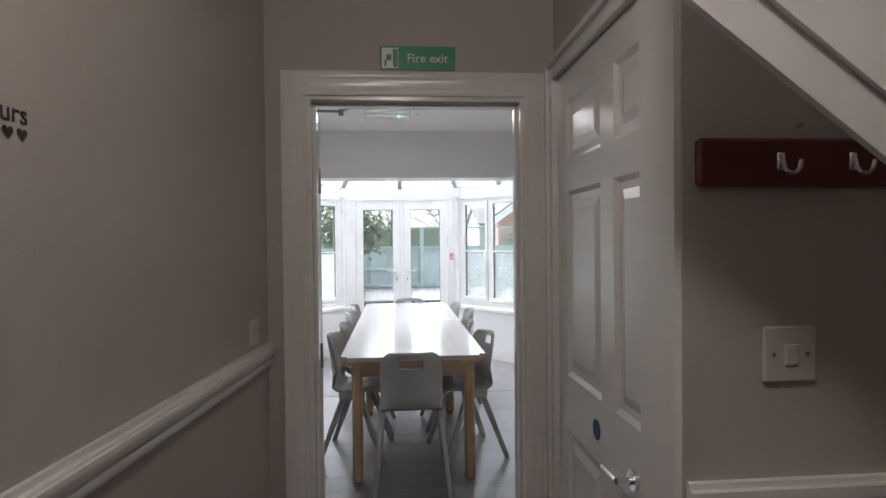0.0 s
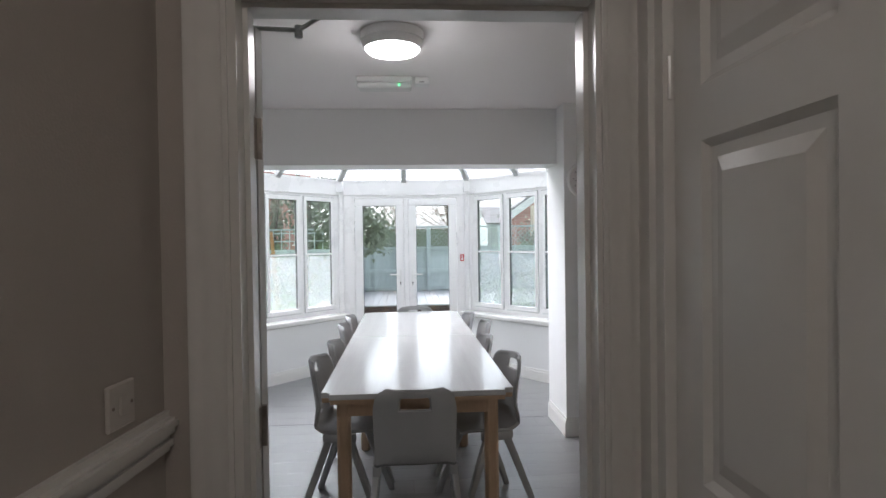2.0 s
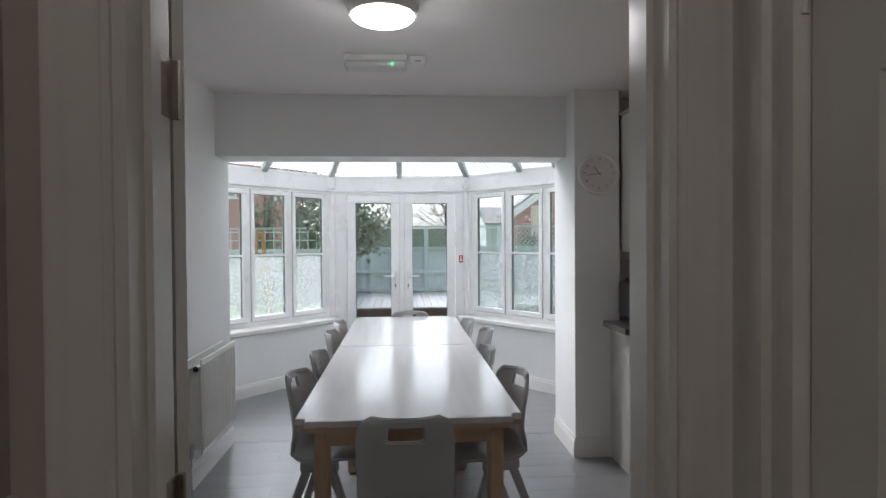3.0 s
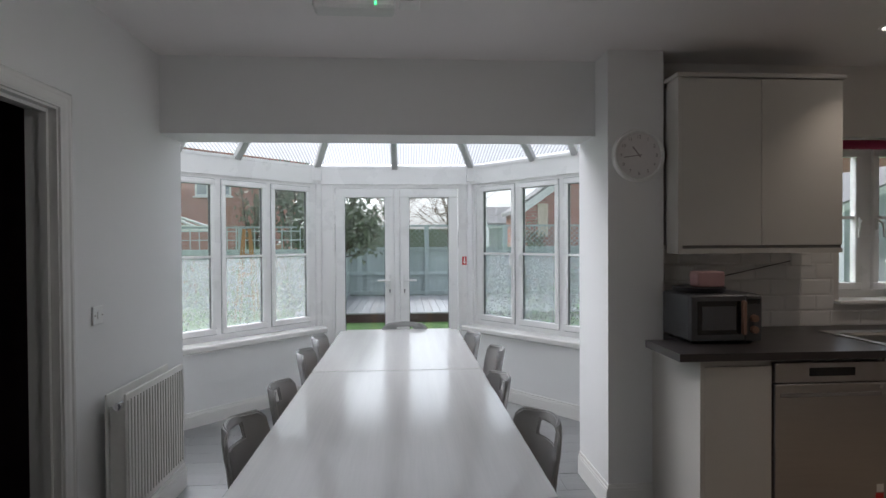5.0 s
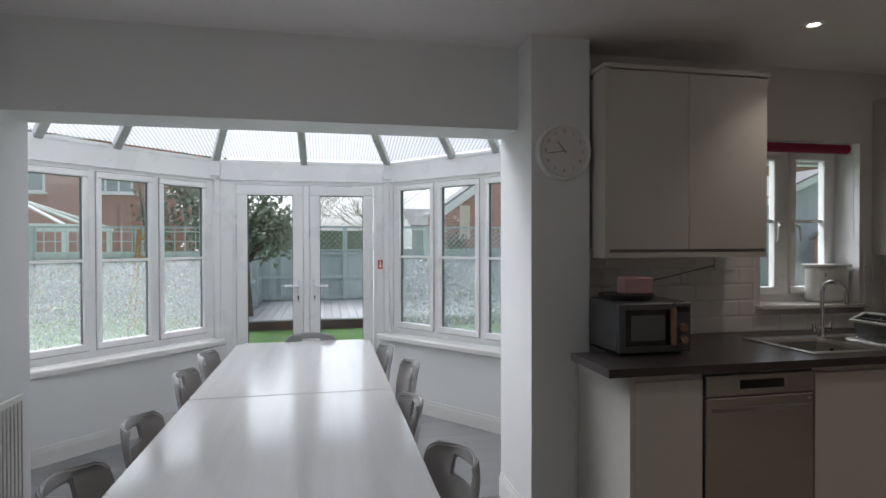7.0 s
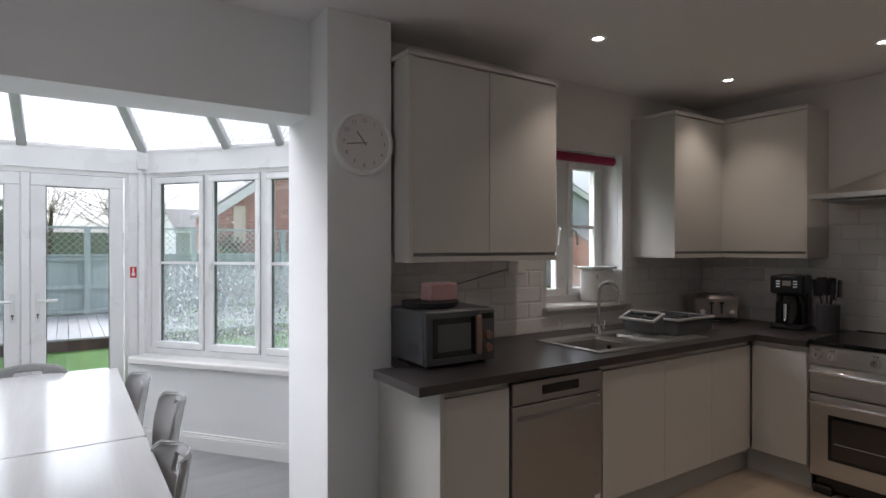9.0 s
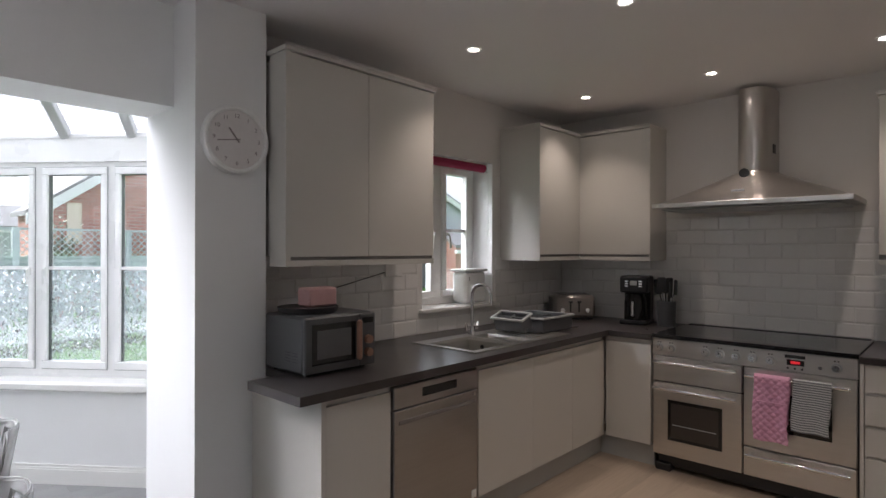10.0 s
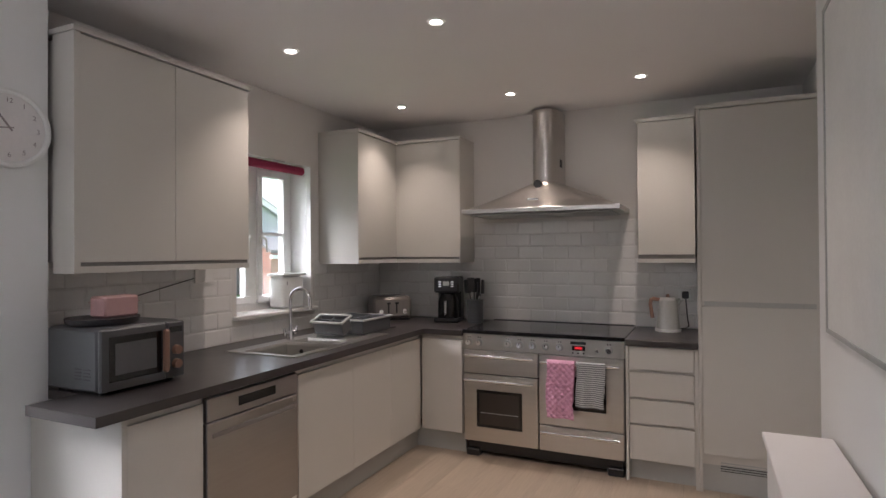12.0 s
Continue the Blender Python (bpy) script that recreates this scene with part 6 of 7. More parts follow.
part("base", solid((-0.145, -0.125, 0, 0.145, 0.125, 0.014), bevel=0.004), M["black"], ts)
part("top_plate", solid((-0.125, -0.105, 0.193, 0.125, 0.105, 0.198)), M["black"], ts)
for sx in (-0.075, 0.075):
    part("lever_slot", solid((sx * 0.45 - 0.006, -0.1315, 0.06, sx * 0.45 + 0.006, -0.129, 0.15)), M["black"], ts)
    part("lever", solid((sx * 0.45 - 0.016, -0.150, 0.135, sx * 0.45 + 0.016, -0.13, 0.15), bevel=0.004), M["black"], ts)
    b = bmesh.new()
    disc(b, (sx * 1.3, -0.13, 0.075), 0.018, -0.02, "Y", 18)
    part("dial", b, M["chrome"], ts, smooth=True)
    for sy in (-0.05, 0.05):
        part("slot", solid((sx - 0.055, sy - 0.016, 0.1975, sx + 0.055, sy + 0.016, 0.1995)), M["shade"], ts)
turned(ts, (8.47, 7.22, WT), -48)

cm = thing("coffee_maker", "black filter coffee maker with chrome buttons", "coffee maker", (0, 0, 0), local=True)
part("column", solid((-0.095, 0.0, 0.02, 0.095, 0.13, 0.36), bevel=0.012), M["black"], cm, smooth=True)
part("base", solid((-0.10, -0.14, 0, 0.10, 0.13, 0.03), bevel=0.008), M["black"], cm, smooth=True)
hdp = part("brew_head", solid((-0.10, -0.13, 0.235, 0.10, 0.0, 0.36), bevel=0.012), M["black"], cm, smooth=True)
part("display", solid((-0.025, -0.1315, 0.292, 0.025, -0.1295, 0.325)), M["plinth"], hdp)
for i in range(3):
    for s in (-1, 1):
        part("button", solid((s * 0.05 - 0.013, -0.133, 0.280 + i * 0.018, s * 0.05 + 0.013, -0.1295, 0.290 + i * 0.018), bevel=0.001), M["chrome"], hdp)
b = bmesh.new()
rod(b, (0, -0.05, 0.032), (0, -0.05, 0.17), 0.085, 0.082, 28)
rod(b, (0, -0.05, 0.17), (0, -0.05, 0.225), 0.082, 0.065, 28)
pot = part("jug", b, M["blackglass"], cm, "dark glass jug", True)
b = bmesh.new()
tube(b, [(0, -0.125, 0.17), (0, -0.160, 0.165), (0, -0.160, 0.075), (0, -0.13, 0.06)], 0.011)
part("jug_handle", b, M["chrome"], pot, "bright jug handle", True)
turned(cm, (8.53, 6.69, WT), -78)

up = thing("utensil_pot", "dark grey pot of black kitchen utensils", "utensil holder", (0, 0, 0), local=True)
b = bmesh.new()
rod(b, (0, 0, 0), (0, 0, 0.18), 0.062, 0.068, 28)
part("pot", b, M["mw"], up, smooth=True)
for i, (dx, dy, ln) in enumerate(((-0.07, 0.02, 0.33), (-0.03, -0.04, 0.35), (0.02, 0.03, 0.345), (0.075, -0.01, 0.33), (0.04, -0.04, 0.31), (-0.01, 0.0, 0.34))):
    b = bmesh.new()
    tip = Vector((dx, dy, ln))
    tube(b, [(dx * 0.2, dy * 0.2, 0.1), tuple(tip * 0.75)], 0.005, 8)
    part("utensil_handle", b, M["chrome"] if i in (1, 3) else M["black"], up)
    b = bmesh.new()
    box(b, -0.030, -0.006, -0.055, 0.030, 0.006, 0.055, bevel=0.005)
    b.transform(Matrix.Translation(tip * 0.86) @ Matrix.Rotation(0.5 * i, 4, "Z") @ Matrix.Rotation(dx * 1.2, 4, "Y"))
    part("utensil_head", b, M["black"], up, smooth=True)
turned(up, (8.50, 6.455, WT), -80)

kt = thing("kettle", "cream and grey electric kettle with wooden handle", "kettle", (0, 0, 0), local=True)
b = bmesh.new()
rod(b, (0, 0, 0), (0, 0, 0.02), 0.085, 0.085, 28)
part("power_base", b, M["white"], kt, smooth=True)
b = bmesh.new()
rod(b, (0, 0, 0.02), (0, 0, 0.215), 0.078, 0.058, 32)
rod(b, (0, 0, 0.215), (0, 0, 0.235), 0.058, 0.045, 32)
jug = part("jug", b, M["plinth"], kt, smooth=True)
b = bmesh.new()
rod(b, (0, 0, 0.235), (0, 0, 0.255), 0.014, 0.010, 12)
part("lid_knob", b, M["woodgrip"], jug, smooth=True)
b = bmesh.new()
tube(b, [(-0.05, 0, 0.215), (-0.105, 0, 0.225), (-0.115, 0, 0.19), (-0.10, 0, 0.09)], 0.013)
part("grip", b, M["woodgrip"], jug, "wood-look handle", True)
b = bmesh.new()
rod(b, (0.05, 0, 0.185), (0.085, 0, 0.22), 0.022, 0.012, 12)
part("spout", b, M["plinth"], jug, smooth=True)
turned(kt, (8.52, 5.03, WT), -80)
kc = thing("kettle_cable", "black kettle cable and plug at wall socket", "cable", (8.70, 4.92, 1.12))
b = bmesh.new()
box(b, 8.68, 4.90, 1.10, 8.712, 4.945, 1.15, bevel=0.006)
tube(b, [(8.69, 4.92, 1.10), (8.67, 4.91, 0.97), (8.63, 4.90, 0.91), (8.55, 4.92, 0.905), (8.50, 4.97, 0.905)], 0.004, 6)
part("flex", b, M["black"], kc)
ws = thing("wall_socket", "white socket on the tiles by the kettle", "socket", (8.715, 4.93, 1.12))
part("plate", solid((8.706, 4.885, 1.085, 8.714, 4.97, 1.165), bevel=0.002), M["white"], ws)

# things on the window sill, blind
bl = thing("roller_blind", "rolled-up crimson roller blind in window head", "blind", (7.38, 7.50, WZ1 - 0.05))
b = bmesh.new()
rod(b, (WX0 + 0.01, 7.50, WZ1 - 0.045), (WX1 - 0.07, 7.50, WZ1 - 0.045), 0.03, seg=24)
part("roll", b, M["redblind"], bl, smooth=True)
for ex in (WX0 + 0.004, WX1 - 0.07):
    part("bracket", solid((ex, 7.475, WZ1 - 0.08, ex + 0.012, 7.53, WZ1 - 0.006)), M["white"], bl)
b = bmesh.new()
tube(b, [(WX1 - 0.03, 7.49, WZ1 - 0.06), (WX1 - 0.028, 7.488, 1.45)], 0.002, 6)
part("chain", b, M["white"], bl)
br = thing("bread_bin", "white tall tin canister on the kitchen sill", "canister", (7.58, 7.56, WZ0 + 0.003))
b = bmesh.new()
box(b, 7.46, 7.495, WZ0 + 0.003, 7.70, 7.63, WZ0 + 0.235, bevel=0.03, seg=4)
part("body", b, M["white"], br, smooth=True)
b = bmesh.new()
box(b, 7.452, 7.487, WZ0 + 0.235, 7.708, 7.638, WZ0 + 0.252, bevel=0.004)
part("lid", b, M["white"], br)
part("slot", solid((7.50, 7.494, WZ0 + 0.17, 7.508, 7.496, WZ0 + 0.195)), M["shade"], br)

# whiteboard and low cabinet on the doorway wall
wb = thing("whiteboard", "large glossy whiteboard with thin grey frame", "whiteboard", (6.2, 4.36, 1.12))
part("board", solid((5.55, 4.361, 1.137, 6.86, 4.373, 2.335)), M["white"], wb, "glossy white board")
part("frame", solid((5.54, 4.361, 1.122, 6.875, 4.378, 1.138), (5.54, 4.361, 2.334, 6.875, 4.378, 2.35), (5.54, 4.361, 1.138, 5.552, 4.378, 2.334), (6.859, 4.361, 1.138, 6.875, 4.378, 2.334)), M["bar"], wb, "thin grey metal frame")
lc = thing("low_cabinet", "low white storage cabinet with cream top", "cabinet", (6.1, 4.48, 0))
part("top", solid((5.42, 4.378, 0.728, 6.755, 4.605, 0.75), bevel=0.004), M["ceiling_paint"], lc, "cream-white top", True)
part("body", solid((5.44, 4.38, DF, 6.735, 4.575, 0.728)), M["white"], lc)
for i in range(3):
    part("door", solid((5.445 + i * 0.43, 4.575, 0.06, 5.87 + i * 0.43, 4.591, 0.72), bevel=0.002), M["white"], lc)


# ---- garden ----
GZ = -0.27
bm = bmesh.new()
box(bm, -400, NY - 400, GZ - 0.3, 400, 800, GZ)
setting("ground", bm, M["grass"])
setting("lawn", solid((-30, 10.75, GZ, 30, 57.5, 0.02)), M["grass"], "short green lawn in front of the deck")

DKY0, DKY1, DKX0, DKX1, DKZ = 14.0, 17.15, 2.3, 12.0, 0.19
deck = thing("deck", "weathered grey timber deck with brown fascia", "deck", (6.0, 15.5, GZ))
tagged(deck, kind="structure")
part("fascia", solid((DKX0, DKY0, GZ, DKX1, DKY0 + 0.03, DKZ - 0.03)), M["deckside"], deck)
me = mesh_of("board", solid((-0.068, 0, 0, 0.068, DKY1 - DKY0, 0.026), bevel=0.003), M["deck"])
nb = int((DKX1 - DKX0) / 0.142)
for i in range(nb):
    o = new("board", me)
    o.parent = deck
    o.location = (DKX0 + 0.07 + i * 0.142 - 6.0, DKY0 - 15.5, DKZ - 0.026 - GZ)
part("joists", solid((DKX0, DKY0 + 0.04, GZ, DKX1, DKY1, DKZ - 0.03)), M["deckside"], deck)

FH, TH2 = 1.27, 1.80


def fence_run(x0, y0, x1, y1, zb, label, trellis="lattice", top=FH, high=TH2, rails=(0.22, 0.67, 1.18), bay=1.83):
    f = thing("fence", label, "fence", (x0, y0, zb), local=True)
    a = math.atan2(y1 - y0, x1 - x0)
    f.matrix_world = Matrix.Translation((x0, y0, zb)) @ Matrix.Rotation(a, 4, "Z")
    ln = math.hypot(x1 - x0, y1 - y0)
    b0 = mesh_of("slat", solid((0, 0, 0.02, 0.118, 0.014, top - zb)), M["fence"])
    k = int(ln / 0.112)
    for i in range(k):
        o = new("slat", b0)
        o.parent = f
        o.matrix_basis = Matrix.Translation((i * 0.112, 0.016 * (i % 2), 0))
    for r in rails:
        part("rail", solid((0, -0.06, r - zb, ln, 0.0, r - zb + 0.075)), M["fence"], f)
    part("cap_rail", solid((0, -0.05, top - zb, ln, 0.05, top - zb + 0.035)), M["fence"], f)
    x = 0.0
    while x <= ln + 0.01:
        part("post", solid((x - 0.05, -0.10, 0, x + 0.05, 0.045, high - zb + 0.02)), M["fence"], f)
        x += bay
    z0, z1 = top - zb + 0.035, high - zb
    b = bmesh.new()
    if trellis == "lattice":
        h, st = z1 - z0, 0.12
        x = -h
        while x < ln:
            for s in (1, -1):
                p, q = (x, z0) if s > 0 else (x + h, z0), (x + h, z1) if s > 0 else (x, z1)
                if 0 <= x and x + h <= ln:
                    d = Vector((q[0] - p[0], 0, q[1] - p[1]))
                    m = Matrix.Translation((p[0], 0.006 * s, p[1])) @ d.to_track_quat("Z", "Y").to_matrix().to_4x4()
                    bb = box(b, -0.018, -0.004, 0, 0.018, 0.004, d.length)
                    for v in bb:
                        v.co = m @ v.co
            x += st
    else:
        x = 0.15
        while x < ln:
            box(b, x - 0.009, -0.008, z0, x + 0.009, 0.008, z1)
            x += 0.19
        for zz in (z0 + (z1 - z0) * 0.4, z0 + (z1 - z0) * 0.8):
            box(b, 0, -0.012, zz, ln, 0.012, zz + 0.022)
    tr = part("trellis", b, M["fence"], f, "open trellis top")
    tagged(tr, kind="stuff")
    part("top_rail", solid((0, -0.02, z1 - 0.02, ln, 0.02, z1 + 0.02)), M["fence"], f)


fence_run(2.9, 17.2, 12.4, 17.25, DKZ - 0.05, "sage green board fence with lattice trellis top")
fence_run(2.9, 14.3, 2.9, 17.2, GZ, "sage green board fence returning beside the deck", top=1.28, high=1.30)
fence_run(-12.0, 16.4, 2.9, 16.2, GZ, "sage green fence with square trellis along the lawn", "square", top=1.25, high=1.75)


def house(name, label, x0, y0, x1, y1, eave, ridge, gable, windows, storeys=2, zb=GZ):
    """A brick house; gable: 'x' when the ridge runs along x. windows: (face, along, z, w, h)."""
    h = thing(name, label, "house", ((x0 + x1) / 2, (y0 + y1) / 2, zb))
    b = solid((x0, y0, zb, x1, y1, eave))
    xm, ym = (x0 + x1) / 2, (y0 + y1) / 2
    if gable == "y":
        for y in (y0, y1):
            b.faces.new([b.verts.new(p) for p in ((x0, y, eave), (x1, y, eave), (xm, y, ridge))])
    else:
        for x in (x0, x1):
            b.faces.new([b.verts.new(p) for p in ((x, y0, eave), (x, y1, eave), (x, ym, ridge))])
    part("wall", b, M["brick"], h)
    o = 0.12
    for s in (-1, 1):
        b = bmesh.new()
        if gable == "y":
            k = (ridge - eave) / (xm - x0)
            xe = xm + s * (xm - x0 + o)
            top = [(xm, y0 - o, ridge), (xm, y1 + o, ridge), (xe, y1 + o, eave - k * o), (xe, y0 - o, eave - k * o)]
        else:
            k = (ridge - eave) / (ym - y0)
            ye = ym + s * (ym - y0 + o)
            top = [(x0 - o, ym, ridge), (x1 + o, ym, ridge), (x1 + o, ye, eave - k * o), (x0 - o, ye, eave - k * o)]
        lo = [b.verts.new(Vector(p) + Vector((0, 0, 0.02))) for p in top]
        hi = [b.verts.new(Vector(p) + Vector((0, 0, 0.12))) for p in top]
        b.faces.new(lo)
        b.faces.new(hi)
        for i in range(4):
            b.faces.new((lo[i], lo[(i + 1) % 4], hi[(i + 1) % 4], hi[i]))
        bmesh.ops.recalc_face_normals(b, faces=b.faces[:])
        rf = part("roof", b, M["roof"], h, "grey tiled roof slope")
        if gable == "y":
            b = bmesh.new()
            for dz0, dz1 in ((-0.16, 0.06),):
                pts = [(xm, y0 - o - 0.02, ridge), (xe, y0 - o - 0.02, eave - k * o)]
                vs = [[b.verts.new((p[0], p[1] + dy, p[2] + dz)) for p in pts for dz in (dz0, dz1)] for dy in (0, 0.04)]
                for v4 in vs:
                    b.faces.new((v4[0], v4[2], v4[3], v4[1]))
                for i, j in ((0, 1), (1, 3), (3, 2), (2, 0)):
                    b.faces.new((vs[0][i], vs[0][j], vs[1][j], vs[1][i]))
            bmesh.ops.recalc_face_normals(b, faces=b.faces[:])
            part("bargeboard", b, M["fascia"], rf, "white bargeboard")
    if gable == "x":
        part("gutter", solid((x0 - 0.1, y0 - o - 0.05, eave - 0.25, x1 + 0.1, y0 - o + 0.06, eave - 0.12)), M["fascia"], h)
    for wx, wz, ww, wh, panes in windows:
        w = part("window", solid((wx, y0 - 0.03, wz, wx + ww, y0 + 0.02, wz + 0.07), (wx, y0 - 0.03, wz + wh - 0.07, wx + ww, y0 + 0.02, wz + wh), *[(wx + i * (ww - 0.07) / panes, y0 - 0.03, wz + 0.07, wx + i * (ww - 0.07) / panes + 0.07, y0 + 0.02, wz + wh - 0.07) for i in range(panes + 1)], (wx, y0 - 0.02, wz + wh * 0.62, wx + ww, y0 + 0.01, wz + wh * 0.62 + 0.04)), M["fascia"], h, "white framed window")
        for i in range(panes):
            a = wx + i * (ww - 0.07) / panes + 0.07
            part("pane", solid((a, y0 - 0.01, wz + 0.07, wx + (i + 1) * (ww - 0.07) / panes, y0 - 0.004, wz + wh - 0.07)), M["pane_far"], w)
        part("sill", solid((wx - 0.08, y0 - 0.10, wz - 0.07, wx + ww + 0.08, y0 + 0.02, wz)), M["fascia"], w)
    return h


house("house", "red brick house with white framed upper windows", -16.0, 28.0, -1.2, 36.0, 5.6, 8.5, "x", [(-7.1, 3.35, 1.2, 1.15, 2), (-4.35, 3.35, 1.45, 1.0, 3), (-11.0, 3.35, 1.3, 1.15, 2)])
gb = house("house", "red brick gabled garage with white bargeboard", 7.0, 18.2, 13.2, 19.4, 2.15, 4.35, "y", [])
part("window", solid((7.58, 18.16, 1.55, 7.84, 18.2, 2.38)), M["bigkraft"], gb, "pale narrow blind window")
pale = house("house", "distant pale house roof beyond the fence", 9.6, 40.0, 13.6, 47.0, 2.5, 3.7, "x", [])
gz = thing("gazebo", "white framed glass-roofed gazebo beyond the fence", "gazebo", (-4.2, 22.0, GZ))
for px, py in ((-6.2, 20.5), (-2.2, 20.5), (-6.2, 23.5), (-2.2, 23.5)):
    part("post", solid((px - 0.06, py - 0.06, GZ, px + 0.06, py + 0.06, 1.85)), M["fascia"], gz)
part("eaves_rail", solid((-6.3, 20.4, 1.80, -2.1, 20.52, 1.95), (-6.3, 23.45, 1.80, -2.1, 23.57, 1.95), (-6.3, 20.52, 1.80, -6.18, 23.45, 1.95), (-2.22, 20.52, 1.80, -2.1, 23.45, 1.95)), M["fascia"], gz)
for px, py in ((-6.2, 20.5), (-2.2, 20.5), (-6.2, 23.5), (-2.2, 23.5), (-4.2, 20.5), (-5.2, 20.5), (-3.2, 20.5), (-2.2, 22.0)):
    b = bmesh.new()
    tube(b, [(px, py, 1.92), (-4.2, 22.0, 2.75)], 0.045, 6)
    part("rafter", b, M["fascia"], gz)
b = bmesh.new()
rod(b, (-4.2, 22.0, 2.7), (-4.2, 22.0, 3.1), 0.09, 0.02, 10)
part("finial", b, M["fascia"], gz)
ob_ = thing("obelisk", "tapered warm timber garden obelisk", "plant support", (1.35, 14.6, GZ))
for sx in (-1, 1):
    for sy in (-1, 1):
        b = bmesh.new()
        tube(b, [(1.35 + sx * 0.20, 14.6 + sy * 0.20, GZ), (1.35 + sx * 0.05, 14.6 + sy * 0.05, 1.68)], 0.02, 6)
        part("leg", b, M["obelisk"], ob_)
for z, w in ((0.45, 0.17), (0.85, 0.135), (1.2, 0.10), (1.5, 0.07)):
    part("rung", solid((1.35 - w, 14.6 - w - 0.01, z, 1.35 + w, 14.6 - w + 0.01, z + 0.025), (1.35 - w, 14.6 + w - 0.01, z, 1.35 + w, 14.6 + w + 0.01, z + 0.025)), M["obelisk"], ob_)


def tree(label, x, y, height, crown, leaves, size, material, seed, bare=False, low=0.25, base=GZ):
    rnd = random.Random(seed)
    t = thing("tree", label, "tree", (x, y, base))
    b = bmesh.new()
    tips = []
    top = Vector((x + rnd.uniform(-0.15, 0.15), y, base + height * 0.55))
    rod(b, (x, y, base), top, 0.05 + height * 0.012, 0.03 + height * 0.006, 8)
    part("trunk", b, M["bark"], t)
    b = bmesh.new()
    for i in range(46 if bare else 22):
        a, u = rnd.uniform(0, 2 * math.pi), rnd.uniform(0.2, 1)
        s = Vector((x, y, base + height * rnd.uniform(low, 0.55)))
        e = Vector((x + crown[0] * u * math.cos(a), y + crown[1] * u * math.sin(a), base + height * (low + (1 - low) * rnd.uniform(0.25, 1.0 - 0.35 * u * u))))
        mid = (s + e) / 2 + Vector((0, 0, -0.06 * height * rnd.random()))
        tube(b, [s, mid, e], 0.008 + (0.001 if bare else 0.002) * height, 5)
        tips.append((mid + e) / 2)
        tips.append(e)
        if bare:
            for _ in range(8):
                d = Vector((rnd.gauss(0, 1), rnd.gauss(0, 1), rnd.gauss(0.6, 0.8))) * height * 0.07
                p = s.lerp(e, rnd.uniform(0.4, 1))
                tube(b, [p, p + d], 0.006, 4)
    part("limbs", b, M["twig"] if bare else M["bark"], t)
    if leaves:
        vs, fs = [], []
        for i in range(leaves):
            c = rnd.choice(tips) + Vector((rnd.gauss(0, 1) * crown[0] * 0.16, rnd.gauss(0, 1) * crown[1] * 0.16, rnd.gauss(0, 1) * height * 0.06))
            u = Vector((rnd.gauss(0, 1), rnd.gauss(0, 1), rnd.gauss(0, 1))).normalized()
            v = u.orthogonal().normalized() * size * 0.28 * rnd.uniform(0.7, 1.2)
            u = u * size * 0.5 * rnd.uniform(0.7, 1.3)
            k = len(vs)
            vs += [c - u, c + v, c + u, c - v]
            fs.append((k, k + 1, k + 2, k + 3))
        me = bpy.data.meshes.new("crown")
        me.from_pydata(vs, [], fs)
        me.materials.append(material)
        me.transform(Matrix.Translation((-x, -y, -base)))
        o = new("crown", me)
        o.parent = t
        tagged(o, kind="stuff")
    return t


tree("dark evergreen shrub tree beside the deck", 3.05, 14.6, 2.75, (0.75, 0.7), 2000, 0.12, M["leaf"], 3, low=0.5)
tree("tall dark evergreen tree behind the fence", 1.75, 17.8, 4.1, (0.75, 0.8), 1900, 0.14, M["leaf"], 5, low=0.25)
tree("olive green climbing shrub on the fence", 0.85, 17.0, 3.4, (0.42, 0.45), 1000, 0.11, M["leaf_pale"], 8, low=0.2)
tree("slim evergreen shrub in front of far houses", 2.35, 19.5, 2.7, (0.8, 0.8), 1000, 0.14, M["leaf"], 12, low=0.15)
tree("bare winter tree beyond the fence", 6.6, 34.0, 6.6, (3.2, 2.6), 0, 0.1, M["leaf"], 21, bare=True, low=0.25)
tree("bare winter tree far behind the garden", 3.6, 44.0, 7.2, (3.2, 2.6), 0, 0.1, M["leaf"], 22, bare=True, low=0.25)
tree("grey-green shrub beside the garage", 7.35, 17.7, 2.2, (0.35, 0.3), 700, 0.10, M["leaf_pale"], 31, low=0.3)
ng = house("house", "neighbouring pale grey rendered gable beyond side passage", 17.2, 20.0, 23.3, 26.0, 2.45, 3.75, "y", [])
for p in ng.children + pale.children:
    if p.name.startswith("wall"):
        p.data.materials[0] = M["render_grey"]
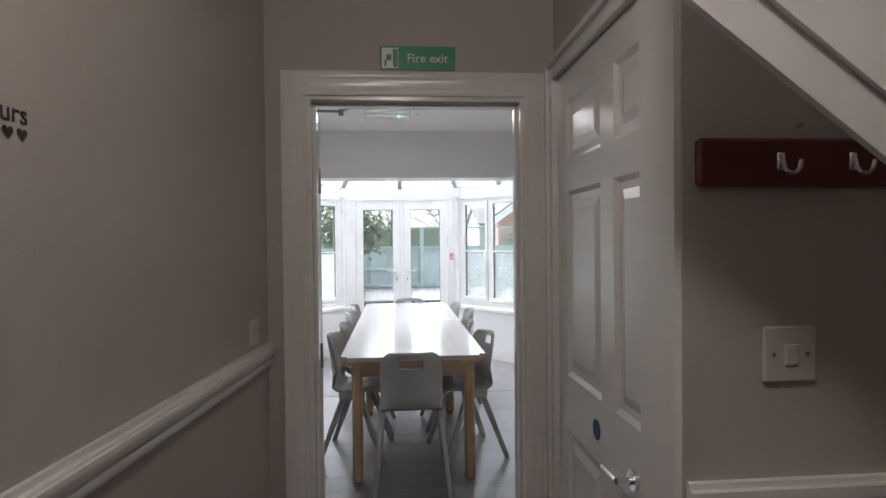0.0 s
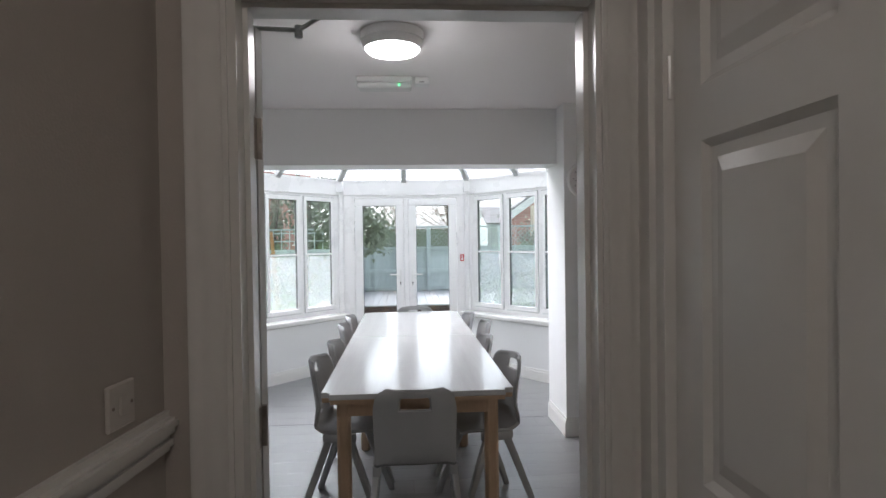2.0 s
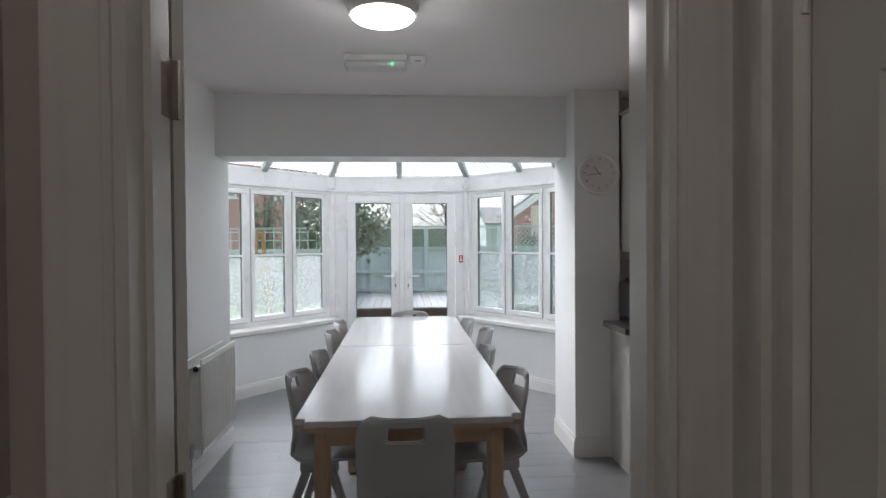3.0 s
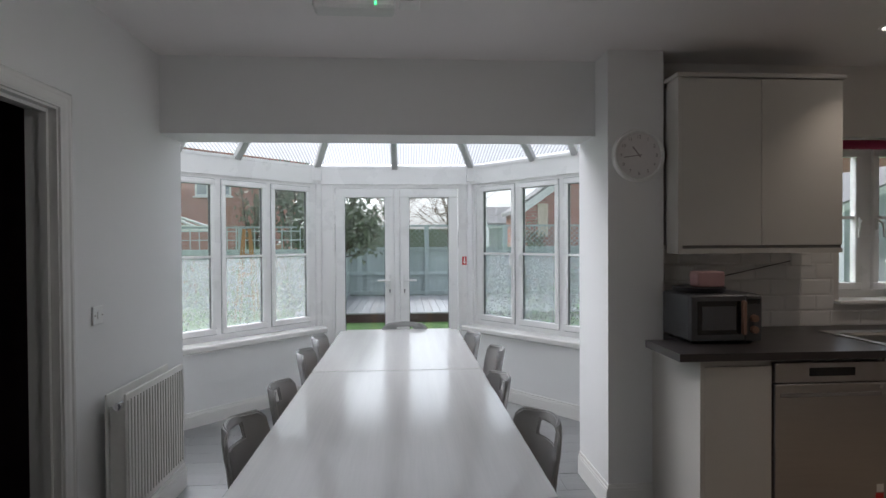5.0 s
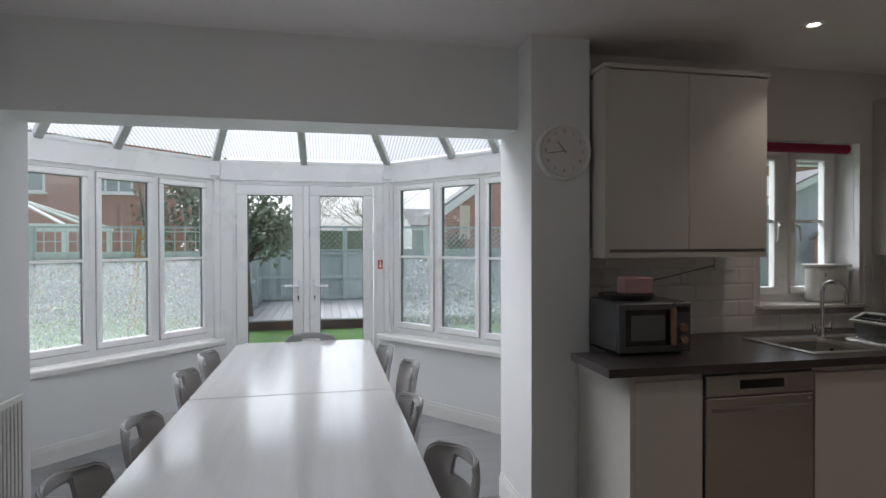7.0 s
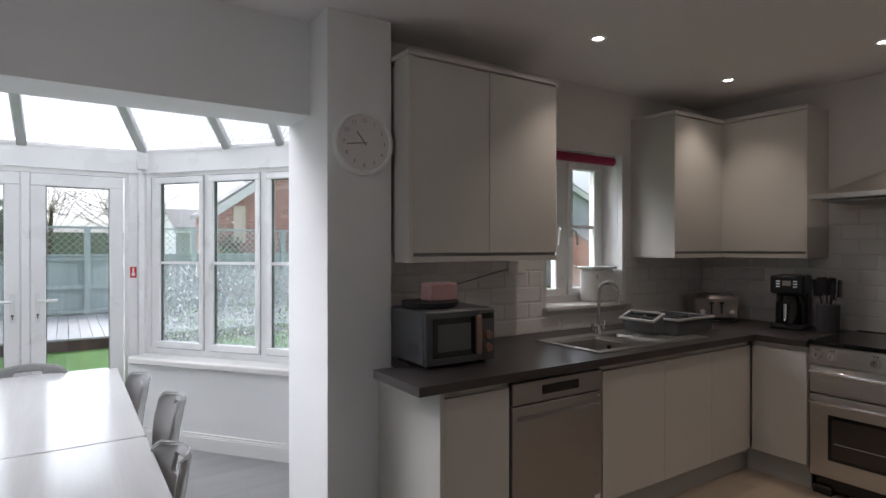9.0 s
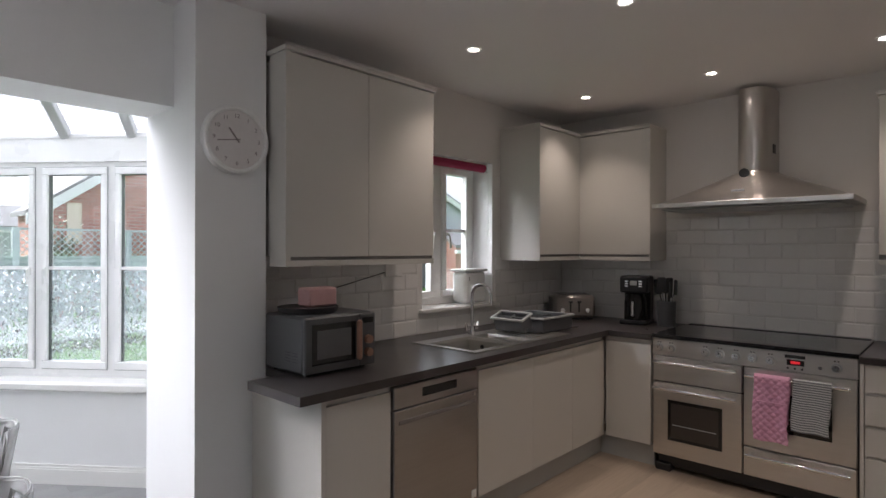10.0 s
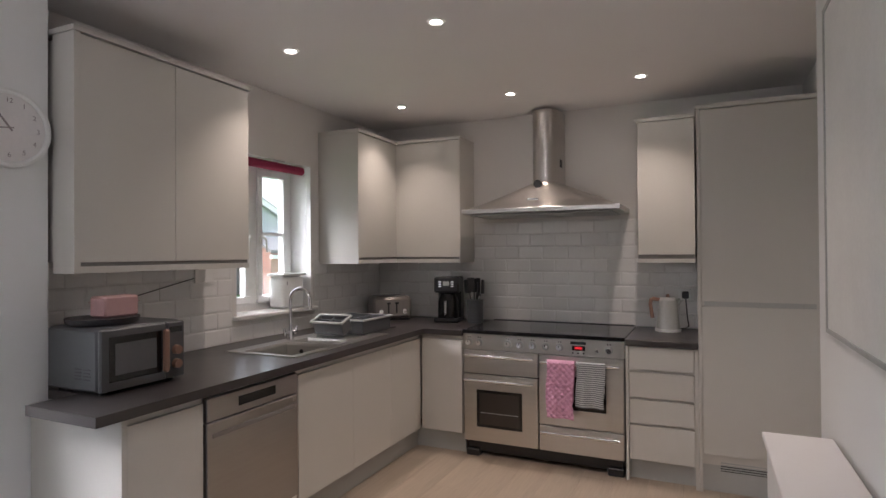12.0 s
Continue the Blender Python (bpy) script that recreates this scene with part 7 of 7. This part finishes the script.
house("house", "far red brick house behind the rendered gable", 29.0, 36.0, 37.0, 42.0, 6.6, 9.0, "x", [(33.0, 3.2, 1.3, 1.2, 2)])
house("house", "low red brick outbuilding in front of rendered gable", 19.4, 18.2, 22.6, 19.6, 1.55, 1.95, "x", [])
far = tagged(link("hedge", solid((-60, 58, GZ, 60, 60, 2.6)), M["leaf"]), "distant dark hedge line", "hedge", kind="structure")

# floor planks, laid along the room
plank = {}
rnd = random.Random(4)


def planks(parent, x0, x1, y0, y1, material, level):
    w, ln, y, row = 0.20, 1.22, y0, 0
    while y < y1 - 0.01:
        x = x0 - (row * 0.43 % ln)
        while x < x1:
            a, c = max(x, x0), min(x + ln, x1)
            d = min(w, y1 - y)
            if c - a > 0.03:
                key = (round(c - a, 2), round(d, 2), material.name)
                if key not in plank:
                    plank[key] = mesh_of("plank", solid((0, 0, -0.004, key[0] - 0.0012, key[1] - 0.0012, 0.0)), material)
                o = new("plank", plank[key])
                o.parent = parent
                o.location = (a, y, level)
            x += ln
        y += w
        row += 1


planks(floor, KX0 + 0.002, 5.668, DY0 + 0.08, NY, M["vinyl_grey"], DF)
planks(floor, 5.672, KX1, DY0 + 0.08, NY, M["vinyl"], 0.0)


for row in range(13):
    y0 = NY + row * 0.19
    y1 = min(y0 + 0.19, BY)
    if y0 >= BY:
        break
    ym = y0
    xl = BL.x if ym <= BL.y else BL.x + (BC0 - BL.x) * (ym - BL.y) / (BY - BL.y)
    xr = BR.x if ym <= BR.y else BR.x - (BR.x - BC1) * (ym - BR.y) / (BY - BR.y)
    x = xl - (row * 0.43 % 1.22)
    while x < xr:
        a, c = max(x, xl), min(x + 1.22, xr)
        if c - a > 0.03:
            key = (round(c - a, 2), round(y1 - y0, 3))
            if key not in plank:
                plank[key] = mesh_of("plank", solid((0, 0, -0.004, key[0] - 0.0012, key[1] - 0.0012, 0.0)), M["vinyl_grey"])
            o = new("plank", plank[key])
            o.parent = bay_floor
            o.location = (a, y0, DF)
        x += 1.22
